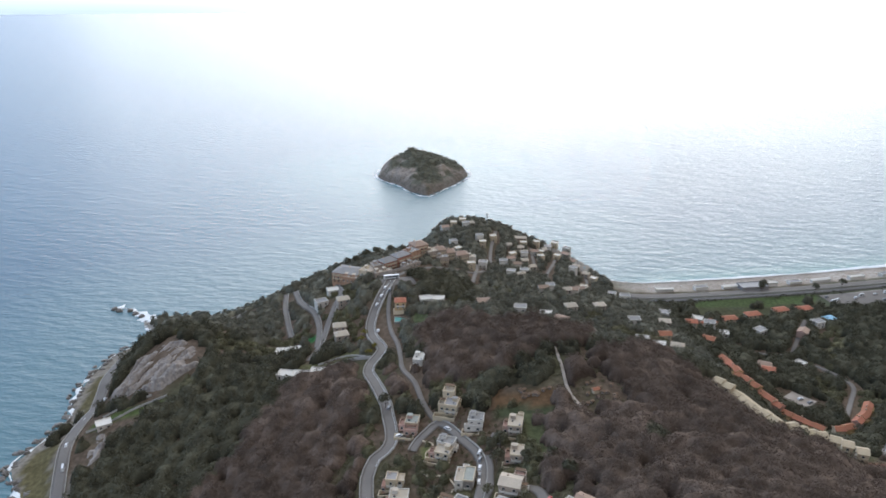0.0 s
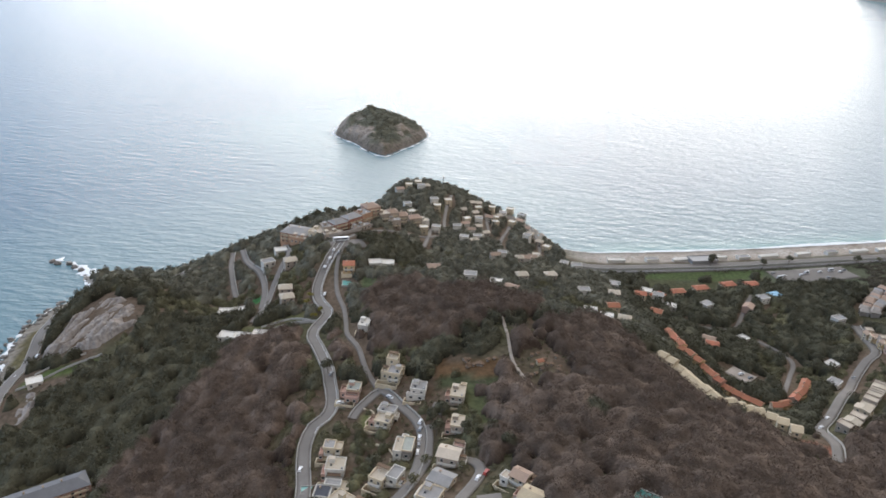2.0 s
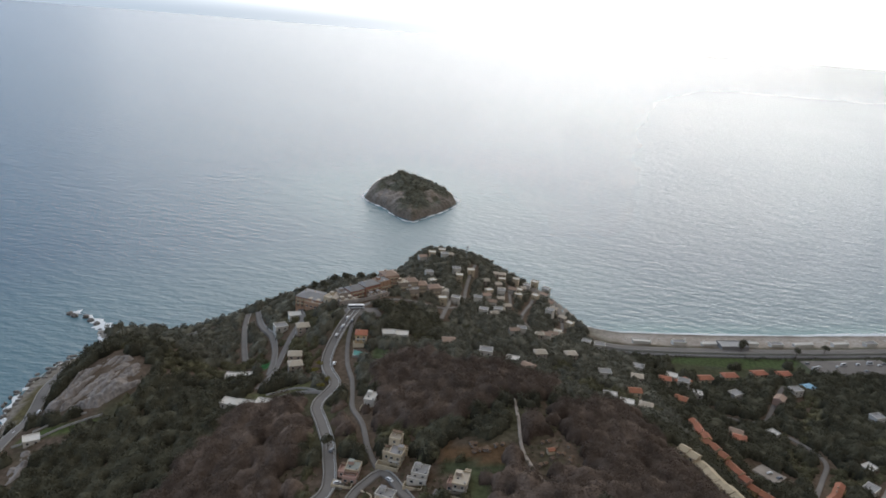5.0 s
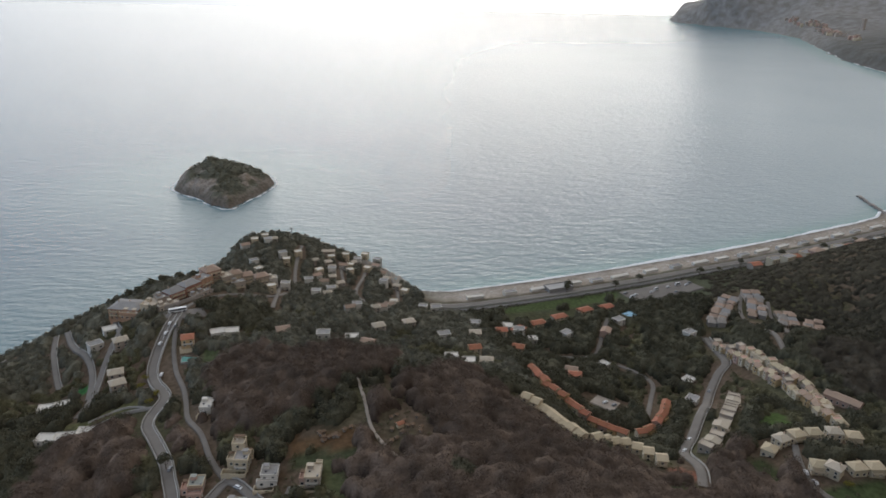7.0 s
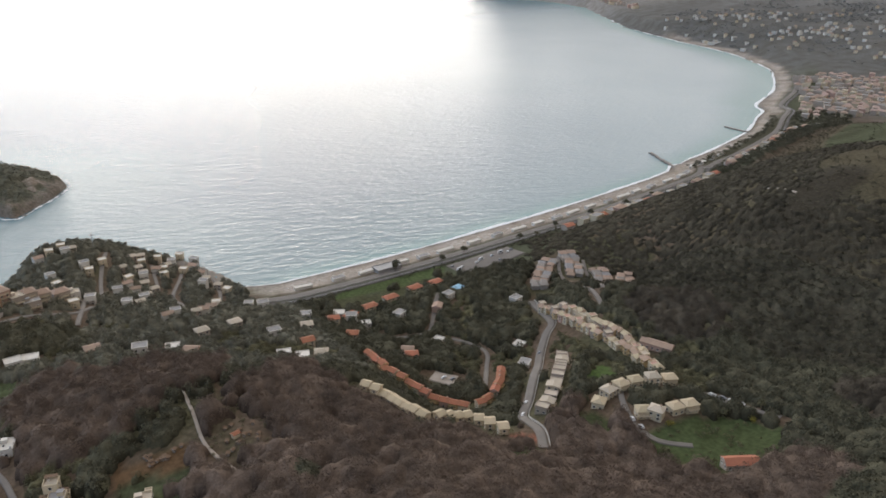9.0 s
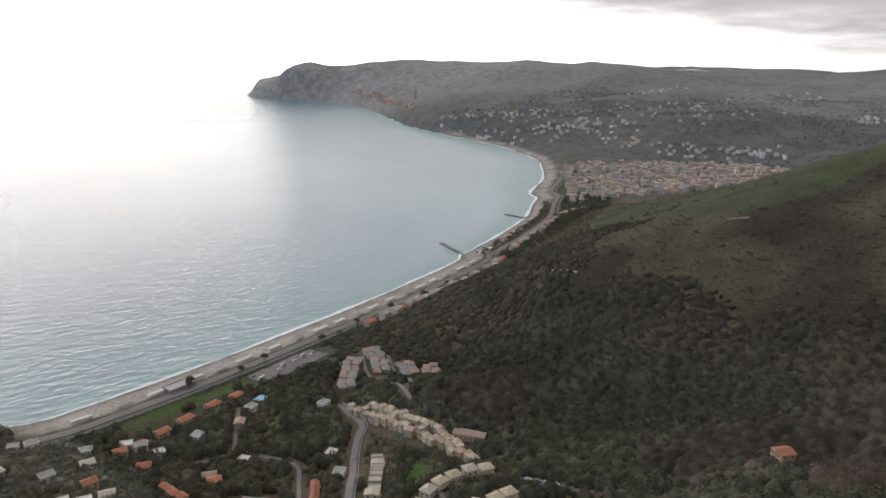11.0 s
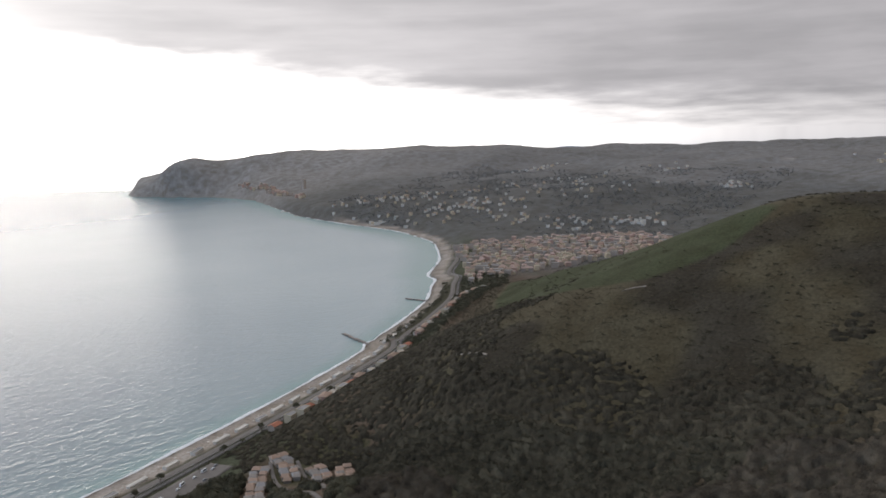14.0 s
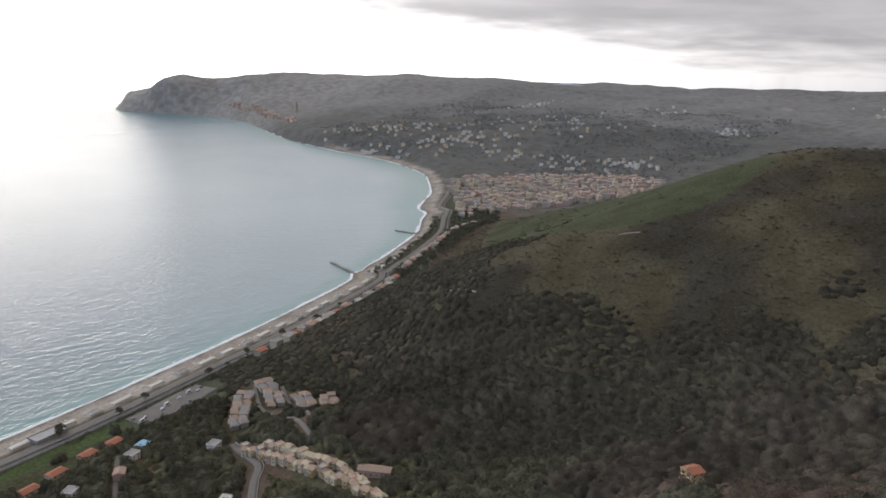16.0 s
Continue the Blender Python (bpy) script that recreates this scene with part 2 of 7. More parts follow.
SWELL = -12.0      # bearing of the wave crests
M = {
    "land": shader("woodland_ground", ((0.72, 0.68, 0.62), (0.6, 0.6, 0.58)), 0.95, 0.03, 0.35, 0.5, attribute="cover", spec=0.1),
    "sea": sea_shader(),
    "foam": shader("sea_foam", ((0.78, 0.8, 0.8), (0.62, 0.66, 0.66)), 0.7, 0.2, 1.0),
    "rock": shader("grey_limestone", ((0.27, 0.235, 0.205), (0.15, 0.133, 0.118), (0.34, 0.30, 0.265)), 0.9, 0.12, 0.6, 0.8),
    "asphalt": shader("worn_asphalt", ((0.185, 0.166, 0.146), (0.145, 0.131, 0.117)), 0.85, 0.1, 1.2, 0.02),
    "concrete": shader("pale_concrete", ((0.357, 0.34, 0.306), (0.272, 0.255, 0.238)), 0.9, 0.15, 1.0, 0.03),
    "path": shader("trodden_earth", ((0.36, 0.31, 0.26), (0.26, 0.22, 0.18)), 0.95, 0.1, 0.8, 0.05),
    "paint": shader("white_road_paint", ((0.62, 0.62, 0.6), (0.5, 0.5, 0.48)), 0.7, 0.3, 2.0),
    "cream": shader("cream_render", ((0.61, 0.51, 0.36), (0.53, 0.445, 0.32)), 0.85, 0.12, 0.9, random_tint=0.12),
    "white": shader("white_render", ((0.67, 0.63, 0.56), (0.57, 0.54, 0.48)), 0.85, 0.12, 0.9, random_tint=0.08),
    "pink": shader("pink_render", ((0.504, 0.333, 0.261), (0.432, 0.288, 0.234)), 0.85, 0.12, 0.9, random_tint=0.12),
    "ochre": shader("ochre_render", ((0.58, 0.42, 0.22), (0.50, 0.36, 0.20)), 0.85, 0.12, 0.9, random_tint=0.12),
    "brick": shader("red_brick_render", ((0.41, 0.205, 0.145), (0.34, 0.17, 0.125)), 0.85, 0.12, 0.9, random_tint=0.1),
    "beige": shader("beige_render", ((0.43, 0.361, 0.292), (0.361, 0.301, 0.249)), 0.85, 0.12, 0.9, random_tint=0.12),
    "stone": shader("rough_stone_wall", ((0.306, 0.272, 0.238), (0.221, 0.196, 0.17)), 0.92, 0.4, 2.0, 0.06, random_tint=0.1),
    "flat_grey": shader("grey_roof_felt", ((0.302, 0.286, 0.269), (0.235, 0.227, 0.218)), 0.85, 0.2, 1.2, random_tint=0.12),
    "flat_green": shader("grey_green_roof_sheet", ((0.30, 0.31, 0.27), (0.24, 0.25, 0.22)), 0.7, 0.2, 1.2, random_tint=0.1),
    "flat_tan": shader("tan_terrace_tiles", ((0.48, 0.41, 0.315), (0.41, 0.35, 0.275)), 0.8, 0.2, 1.5, random_tint=0.12),
    "tile": shader("terracotta_roof_tiles", ((0.38, 0.15, 0.085), (0.28, 0.115, 0.07)), 0.85, 0.2, 1.6, 0.03, random_tint=0.14),
    "tile_pale": shader("weathered_clay_roof_tiles", ((0.36, 0.255, 0.185), (0.29, 0.21, 0.16)), 0.85, 0.2, 1.6, 0.03, random_tint=0.14),
    "tile_tan": shader("straw_coloured_roof_tiles", ((0.47, 0.385, 0.255), (0.395, 0.32, 0.22)), 0.85, 0.2, 1.6, 0.03, random_tint=0.12),
    "terracotta_floor": shader("pink_terrace_tiles", ((0.50, 0.31, 0.24), (0.42, 0.27, 0.21)), 0.8, 0.2, 1.6, random_tint=0.1),
    "glass": shader("dark_window_glass", ((0.035, 0.042, 0.05), (0.02, 0.025, 0.03)), 0.12, 0.2, 1.0, spec=0.6),
    "solar": shader("dark_blue_solar_glass", ((0.03, 0.035, 0.05), (0.02, 0.022, 0.035)), 0.2, 0.2, 1.0, spec=0.6),
    "wood": shader("brown_timber", ((0.16, 0.10, 0.06), (0.12, 0.08, 0.05)), 0.8, 0.4, 3.0),
    "metal": shader("painted_steel", ((0.30, 0.30, 0.30), (0.25, 0.25, 0.25)), 0.5, 0.4, 3.0, metal=0.4),
    "pool": shader("turquoise_pool_water", ((0.16, 0.38, 0.33), (0.13, 0.33, 0.30)), 0.15, 0.3, 1.0, spec=0.6),
    "blue_roof": shader("pale_blue_sheet_roof", ((0.30, 0.52, 0.66), (0.27, 0.46, 0.60)), 0.5, 0.3, 1.0),
    "car_white": shader("white_car_paint", ((0.72, 0.72, 0.72), (0.66, 0.66, 0.66)), 0.3, 0.2, 1.0, spec=0.5),
    "car_grey": shader("grey_car_paint", ((0.22, 0.23, 0.25), (0.18, 0.19, 0.2)), 0.3, 0.2, 1.0, spec=0.5),
    "car_red": shader("red_car_paint", ((0.36, 0.04, 0.03), (0.30, 0.03, 0.03)), 0.3, 0.2, 1.0, spec=0.5),
    "rubber": shader("black_rubber", ((0.02, 0.02, 0.02), (0.03, 0.03, 0.03)), 0.8, 0.5, 3.0),
    "bark": shader("grey_brown_bark", ((0.12, 0.095, 0.075), (0.085, 0.068, 0.055)), 0.95, 0.3, 2.0),
    "leaf_dark": shader("dark_evergreen_leaves", ((0.100, 0.094, 0.060), (0.080, 0.076, 0.050)), 0.8, 0.02, 0.2, random_tint=0.14, spec=0.15),
    # evergreen leaves lightened and greyed, haze put into the colour
    "leaf_hazed": shader("grey_green_pine_needles", ((0.168, 0.160, 0.118), (0.136, 0.131, 0.098)), 0.8, 0.02, 0.2, random_tint=0.14, spec=0.15),
    "leaf_olive": shader("grey_green_leaves", ((0.132, 0.122, 0.068), (0.108, 0.100, 0.058)), 0.8, 0.02, 0.2, random_tint=0.14, spec=0.15),
    "leaf_yellow": shader("yellow_flowering_leaves", ((0.20, 0.17, 0.03), (0.14, 0.13, 0.03)), 0.75, 0.05, 0.3, random_tint=0.2, spec=0.2),
    "twig": shader("bare_brown_twigs", ((0.144, 0.107, 0.082), (0.118, 0.088, 0.069)), 0.95, 0.02, 0.15, random_tint=0.1, spec=0.1),
    "canopy": shader("woodland_canopy", ((0.80, 0.78, 0.76), (0.72, 0.72, 0.72)), 0.95, 0.12, 0.9, 0.9, attribute="cover", spec=0.08),
    "slate": shader("dark_slate_roof", ((0.14, 0.138, 0.14), (0.11, 0.108, 0.112)), 0.6, 0.3, 2.0, 0.02, random_tint=0.1),
    "orange": shader("orange_render", ((0.46, 0.29, 0.19), (0.39, 0.245, 0.165)), 0.85, 0.12, 0.9, random_tint=0.1),
    "scrub": shader("hillside_scrub_leaves", ((0.074, 0.067, 0.044), (0.060, 0.055, 0.038)), 0.85, 0.02, 0.2, random_tint=0.14, spec=0.1),
    "leaf_hill": shader("dry_hill_scrub", ((0.122, 0.107, 0.07), (0.1, 0.088, 0.06)), 0.85, 0.02, 0.2, random_tint=0.12, spec=0.1),
    "hill_twig": shader("dark_bare_thicket", ((0.088, 0.072, 0.054), (0.070, 0.058, 0.045)), 0.95, 0.02, 0.15, random_tint=0.12, spec=0.1),
    "ballast": shader("dark_railway_ballast", ((0.115, 0.105, 0.095), (0.085, 0.078, 0.072)), 0.95, 0.3, 2.0, 0.05),
    "wet_rock": shader("dark_wet_rock", ((0.16, 0.142, 0.122), (0.105, 0.094, 0.084)), 0.6, 0.3, 1.2, 0.3),
    # leaf colour lightened and greyed to stand for distance haze
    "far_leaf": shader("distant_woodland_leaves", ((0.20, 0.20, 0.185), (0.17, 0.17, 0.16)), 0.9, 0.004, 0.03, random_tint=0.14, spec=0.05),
    # blue-grey of distant haze, used as the mountains' base colour
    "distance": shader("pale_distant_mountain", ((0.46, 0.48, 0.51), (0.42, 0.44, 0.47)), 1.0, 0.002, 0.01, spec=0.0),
    # far roofs: terracotta greyed and paled, haze put into the colour
    "tile_far": shader("dull_terracotta_roofs", ((0.44, 0.315, 0.255), (0.37, 0.27, 0.225)), 0.85, 0.05, 0.4, random_tint=0.12),
}
# ---- shape of the land ----
# coast, from the east side round the headland and along the bay to the far cape
COAST_EAST = [(-260, -900), (-230, -300), (-190, 100), (-200, 250), (-226, 328), (-250, 360), (-270, 388), (-264, 412), (-257, 440),
              (-266, 468), (-268, 501),
              (-262, 532), (-246, 556), (-252, 572), (-262, 590), (-246, 598), (-222, 600), (-190, 604), (-165, 618),
              (-140, 648), (-105, 690), (-62, 728), (-38, 748), (-20, 778), (6, 812), (40, 830), (82, 812), (122, 766), (150, 712),
              (160, 676)]
COAST_BAY = [(195, 667), (283, 676), (363, 688), (438, 702), (524, 718), (628, 742), (738, 770), (790, 787), (814, 806), (836, 809), (868, 822),
             (922, 839), (1046, 889), (1112, 922), (1197, 980), (1259, 1018), (1299, 1068), (1467, 1166), (1608, 1282),
             (1721, 1395), (1857, 1642), (1930, 1938), (2058, 2317), (2371, 2900), (2521, 3168), (2590, 3563),
             (2507, 3835), (2424, 4165), (2560, 4430), (2900, 4800), (3500, 5400)]
LAND = COAST_EAST + COAST_BAY + [(6500, 6000), (6500, -900)]
ISLAND = [(-97, 1066), (-84, 1044), (-62, 1020), (-44, 988), (-20, 967), (2, 1000), (22, 1030), (39, 1070), (34, 1106),
          (10, 1140), (-30, 1160), (-72, 1142), (-94, 1104)]

# spot heights: the ridge with the villas, the headland, the east slope
SPOTS_RIDGE = [(-18, 354, 50), (16, 341, 56), (0, 322, 53), (9, 295, 55), (1, 262, 61), (-22, 290, 49), (36, 297, 61),
               (31, 265, 69), (57, 237, 80), (104, 227, 90), (-37, 336, 46), (-39, 287, 42), (69, 355, 66), (66, 397, 69),
               (95, 317, 68), (-39, 517, 66), (-31, 495, 56), (17, 516, 50), (29, 503, 53), (86, 501, 43), (0, 420, 60),
               (-25, 420, 54), (0, 180, 86), (0, 0, 150), (0, -300, 210), (150, 60, 140), (300, -300, 240)]
SPOTS_HEAD = [(-60, 555, 58), (-25, 587, 60), (0, 712, 32), (10, 738, 35), (22, 765, 31), (47, 768, 25), (100, 724, 7), (128, 690, 6),
              (30, 640, 34), (80, 640, 20), (60, 580, 38), (120, 590, 26), (150, 620, 5), (-75, 640, 33), (-50, 690, 12), (-22, 680, 24),
              (-130, 605, 27), (-118, 620, 26), (-104, 618, 33), (-90, 616, 38), (-75, 614, 45), (-62, 612, 52), (-50, 612, 54), (-38, 612, 53), (-20, 614, 53), (-20, 725, 20), (-6, 745, 30)]
SPOTS_EAST = [(-104, 432, 40), (-120, 496, 26), (-95, 528, 44), (-128, 553, 27), (-193, 569, 9), (-172, 462, 40),
              (-196, 488, 38), (-216, 500, 34), (-212, 480, 34), (-226, 470, 22), (-244, 480, 13), (-243, 508, 13), (-226, 534, 13), (-200, 520, 30), (-204, 550, 11), (-150, 330, 18), (-200, 420, 26), (-100, 330, 28), (-60, 380, 46), (-150, 500, 30),
              (-160, 560, 18), (-222, 347, 11), (-235, 384, 12), (-238, 415, 12), (-238, 445, 13), (-236, 575, 8), (-170, 250, 18), (-120, 220, 40), (-150, 100, 40),
              (-250, 540, 9)]
SPOTS_VALLEY = [(178, 418, 41), (148, 463, 41), (202, 413, 25), (222, 399, 16), (242, 441, 12), (225, 530, 6), (316, 423, 12),
                (372, 500, 10), (358, 361, 33), (312, 409, 21), (300, 385, 34), (292, 335, 46), (322, 320, 50), (312, 293, 54),
                (349, 289, 50), (248, 372, 24), (244, 325, 43), (326, 262, 50), (341, 241, 58), (364, 217, 68), (252, 270, 51),
                (180, 330, 56), (406, 257, 60), (428, 157, 84), (388, 174, 98), (484, 125, 104), (300, 560, 6), (220, 590, 6)]
SPOTS_HILL = [(481, 502, 11), (470, 594, 14), (418, 483, 28), (365, 420, 28), (452, 300, 48), (440, 400, 44), (670, 266, 157),
              (792, 250, 203), (807, 222, 222), (671, 323, 157), (575, 451, 98), (560, 600, 38), (700, 560, 84),
              (800, 700, 20), (854, 241, 226), (880, 200, 230), (895, 282, 214), (931, 333, 193), (961, 394, 166), (997, 482, 130), (1015, 576, 100),
              (1031, 681, 67), (950, 620, 82), (820, 540, 92), (760, 420, 146), (840, 400, 160), (950, 150, 228), (700, 50, 190), (1100, 400, 120),
              (1100, 560, 60), (1200, 760, 18), (1250, 870, 12), (640, 680, 14), (560, 200, 118)]
SPOTS_FAR = [(1540, 1180, 8), (1840, 1000, 12), (1740, 800, 14), (1500, 600, 30), (2100, 900, 24), (1300, 400, 120), (1200, 0, 240),
             (2500, 500, 60), (2000, 1500, 34), (2300, 1400, 70), (2200, 2000, 60), (2450, 2500, 60), (2700, 3000, 60), (2640, 3600, 50),
             (2450, 4140, 40), (2500, 4060, 90), (2570, 3960, 190), (2560, 4420, 40), (2700, 4420, 90), (2660, 3900, 205), (2913, 3642, 212),
             (3100, 4100, 170), (3307, 3287, 226), (3755, 2857, 236), (4002, 2519, 208), (4169, 2374, 192), (3200, 2200, 130), (3000, 1400, 100),
             (4420, 1778, 188), (4600, 1240, 216), (4700, 1090, 168), (4800, 770, 196), (4900, 600, 204), (3200, 400, 120), (2000, -400, 180)]


def inside(poly, x, y):
    res = np.zeros(x.shape, bool)
    for (x0, y0), (x1, y1) in zip(poly, poly[1:] + poly[:1]):
        if y0 != y1:
            res ^= ((y0 > y) != (y1 > y)) & (x < (x1 - x0) * (y - y0) / (y1 - y0) + x0)
    return res


def line_distance(line, x, y, closed=False):
    best = np.full(x.shape, 1e9)
    for (x0, y0), (x1, y1) in zip(line, line[1:] + (line[:1] if closed else [])):
        dx, dy = x1 - x0, y1 - y0
        s = np.clip(((x - x0) * dx + (y - y0) * dy) / (dx * dx + dy * dy + 1e-9), 0, 1)
        best = np.minimum(best, np.hypot(x - x0 - s * dx, y - y0 - s * dy))
    return best


def smooth(a, b, v):
    s = np.clip((v - a) / (b - a), 0, 1)
    return s * s * (3 - 2 * s)


def lattice(ix, iy, seed):
    n = (ix.astype(np.int64) * 374761393 + iy.astype(np.int64) * 668265263 + seed * 974711) & 0x7FFFFFFF
    n = ((n ^ (n >> 13)) * 1274126177) & 0x7FFFFFFF
    return ((n ^ (n >> 16)) & 0xFFFF) / 65535.0


def value_noise(x, y, size, seed=0):
    """Smooth noise between -1 and 1 with lumps of that many metres."""
    u, v = np.asarray(x, float) / size, np.asarray(y, float) / size
    i, j = np.floor(u), np.floor(v)
    a, b = smooth(0, 1, u - i), smooth(0, 1, v - j)
    low = lattice(i, j, seed) * (1 - a) + lattice(i + 1, j, seed) * a
    high = lattice(i, j + 1, seed) * (1 - a) + lattice(i + 1, j + 1, seed) * a
    return 2 * (low * (1 - b) + high * b) - 1


def rbf_weights(spots, core):
    p = np.array(spots, float)
    r = np.sqrt((p[:, None, 0] - p[None, :, 0]) ** 2 + (p[:, None, 1] - p[None, :, 1]) ** 2 + core**2)
    r[np.diag_indices(len(p))] -= 1.5
    return p, np.linalg.solve(np.block([[-r, np.ones((len(p), 1))], [np.ones((1, len(p))), np.zeros((1, 1))]]), np.r_[p[:, 2], 0])


SPOTS, WEIGHTS = rbf_weights(SPOTS_RIDGE + SPOTS_HEAD + SPOTS_EAST + SPOTS_VALLEY + SPOTS_HILL + SPOTS_FAR, 30.0)


def shore_distance(x, y):
    """Metres from the coast, positive on land."""
    d = line_distance(LAND, x, y, True)
    return np.where(inside(LAND, x, y), d, -d)


def height(x, y):
    """Height of the land over the sea."""
    x, y = np.asarray(x, float), np.asarray(y, float)
    shape = x.shape
    x, y = x.ravel(), y.ravel()
    h = np.full(x.shape, WEIGHTS[-1])
    for (px, py, _), w in zip(SPOTS, WEIGHTS):
        h -= w * np.sqrt((x - px) ** 2 + (y - py) ** 2 + 900.0)
    far = smooth(900, 1800, np.hypot(x, y))
    gully = value_noise(x, y, 210, 3) * 11 + value_noise(x, y, 90, 4) * 5
    ridged = (1 - np.abs(value_noise(x, y, 420, 7))) * 30 - 18
    h += far * smooth(20, 90, h) * (gully + ridged) + (1 - far) * value_noise(x, y, 38, 5) * 1.2 * smooth(15, 40, h)
    d = shore_distance(x, y)
    beach = smooth(150, 215, x) * (1 - smooth(1900, 2200, y))
    wild = np.maximum(h, 5 + 0 * h) * (0.12 + 0.88 * smooth(0, 34, d)) * smooth(-6, 5, d) + value_noise(x, y, 13, 9) * 1.6 * smooth(0, 8, d) * (1 - smooth(20, 45, d))
    low = np.minimum(0.6 + np.clip(d, 0, 30) * 0.11, 3.8) + 1.2 * smooth(26, 34, d)
    flat = low * (1 - smooth(48, 110, d)) + np.maximum(h, 5.2) * smooth(48, 110, d)
    flat = np.where(d < 0, 0.6 + d * 0.12, flat)
    h = wild * (1 - beach) + flat * beach
    h = np.where(d < 0, np.maximum(np.minimum(h, 0.5 + d * 0.25), -9), h)
    return h.reshape(shape)


def ground(x, y):
    return float(height(np.array([float(x)]), np.array([float(y)]))[0])
# ---- end of the land's shape ----

# ---- mesh helpers ----
def mesh_object(name, verts, faces, material, parent=None, smooth_faces=False):
    me = bpy.data.meshes.new(name)
    me.from_pydata([tuple(v) for v in verts], [], faces)
    me.update()
    me.materials.append(material)
    if smooth_faces:
        me.shade_smooth()
    ob = new(name, me)
    if parent:
        ob.parent = parent
    return ob


def quick_mesh(name, verts, corners, sides, material):
    """A mesh straight from arrays: corners is (faces, sides)."""
    me = bpy.data.meshes.new(name)
    count = len(corners)
    me.vertices.add(len(verts))
    me.vertices.foreach_set("co", np.asarray(verts, np.float32).ravel())
    me.loops.add(count * sides)
    me.loops.foreach_set("vertex_index", np.asarray(corners, np.int32).ravel())
    me.polygons.add(count)
    me.polygons.foreach_set("loop_start", np.arange(0, count * sides, sides, dtype=np.int32))
    me.update(calc_edges=True)
    me.materials.append(material)
    return me


def colour_layer(me, name, colours):
    layer = me.color_attributes.new(name, "FLOAT_COLOR", "POINT")
    layer.data.foreach_set("color", np.c_[colours, np.ones(len(colours))].astype(np.float32).ravel())


def sheet(name, xs, ys, zfun, material):
    gx, gy = np.meshgrid(xs, ys)
    gz = zfun(gx, gy)
    verts = np.stack([gx, gy, gz], -1).reshape(-1, 3)
    w = len(xs)
    i = (np.arange(len(ys) - 1)[:, None] * w + np.arange(w - 1)[None]).ravel()
    me = quick_mesh(name, verts, np.stack([i, i + 1, i + w + 1, i + w], 1), 4, material)
    me.shade_smooth()
    return new(name, me), verts


def stepped(start, stop, step, grow=1.0, most=200.0):
    out, v = [start], start
    while v < stop:
        v += step
        out.append(v)
        step = min(step * grow, most)
    return out


# ---- ways over the land ----
# open patches without trees: outline, ground colour
PATCHES = [
    ([(28, 371), (64, 365), (62, 352), (28, 360)], (0.16, 0.10, 0.055)),
    ([(30, 358), (62, 351), (60, 343), (44, 345), (30, 350)], (0.075, 0.085, 0.045)),
    ([(42, 352), (49, 345), (54, 318), (52, 304), (46, 318), (43, 338)], (0.100, 0.112, 0.055)),
    ([(-12, 338), (-7, 333), (-8, 322), (-13, 322)], (0.14, 0.15, 0.055)),
    ([(222, 604), (262, 600), (312, 606), (340, 616), (342, 630), (290, 630), (240, 622)], (0.085, 0.115, 0.045)),
    ([(212, 600), (226, 582), (276, 574), (286, 588), (346, 598), (344, 612), (262, 599), (224, 603)], (0.085, 0.088, 0.048)),
    ([(300, 362), (326, 374), (324, 348), (304, 345)], (0.075, 0.12, 0.035)),
    ([(282, 285), (312, 290), (345, 276), (352, 250), (322, 232), (290, 240), (276, 262)], (0.075, 0.098, 0.042)),
    ([(-108, 437), (-84, 434), (-62, 442), (-50, 440), (-58, 452), (-84, 446)], (0.13, 0.13, 0.06)),
    ([(-245, 350), (-228, 352), (-243, 384), (-246, 410), (-264, 400), (-264, 385)], (0.15, 0.13, 0.065)),
    ([(-246, 440), (-244, 470), (-236, 490), (-258, 510), (-262, 480), (-254, 445)], (0.15, 0.13, 0.065)),
    ([(-228, 412), (-214, 417), (-186, 420), (-180, 414), (-206, 407), (-226, 402)], (0.11, 0.14, 0.05)),
    ([(-24, 492), (-8, 492), (-10, 470), (-24, 474)], (0.10, 0.12, 0.06)),
    ([(-104, 490), (-92, 494), (-92, 486), (-102, 482)], (0.06, 0.20, 0.07)),
    ([(226, 330), (240, 322), (234, 312), (222, 316)], (0.30, 0.14, 0.10)),
    ([(207, 309), (230, 304), (222, 291), (200, 288)], (0.08, 0.11, 0.045)),
    ([(255, 322), (272, 330), (280, 305), (268, 292)], (0.07, 0.085, 0.04)),
    ([(205, 425), (216, 405), (222, 420), (214, 440)], (0.075, 0.09, 0.045)),
    ([(94, 240), (112, 245), (100, 260), (88, 254)], (0.08, 0.11, 0.04)),
]
GREEN_BAND = [(721, 504), (700, 443), (690, 376), (690, 332), (717, 306), (754, 280), (790, 268), (834, 248), (895, 282), (931, 333), (961, 394),
              (997, 482), (1015, 576), (1031, 690), (900, 640), (790, 570)]

ROAD_RIDGE = [(-40, 532), (-42, 522), (-45, 513), (-48, 503), (-51, 491), (-52, 477), (-49, 463), (-43, 450), (-41, 442), (-44, 433), (-47, 426), (-48, 416),
              (-43, 402), (-38, 388), (-34, 376), (-32, 365), (-30, 356), (-29, 344), (-32, 336), (-37, 331), (-39, 324), (-40, 317), (-39, 303), (-37, 290),
              (-36, 277), (-37, 265), (-38, 240), (-44, 200), (-50, 120)]


def near_any(lines, x, y):
    return np.min([line_distance(l, x, y) for l in lines], 0)


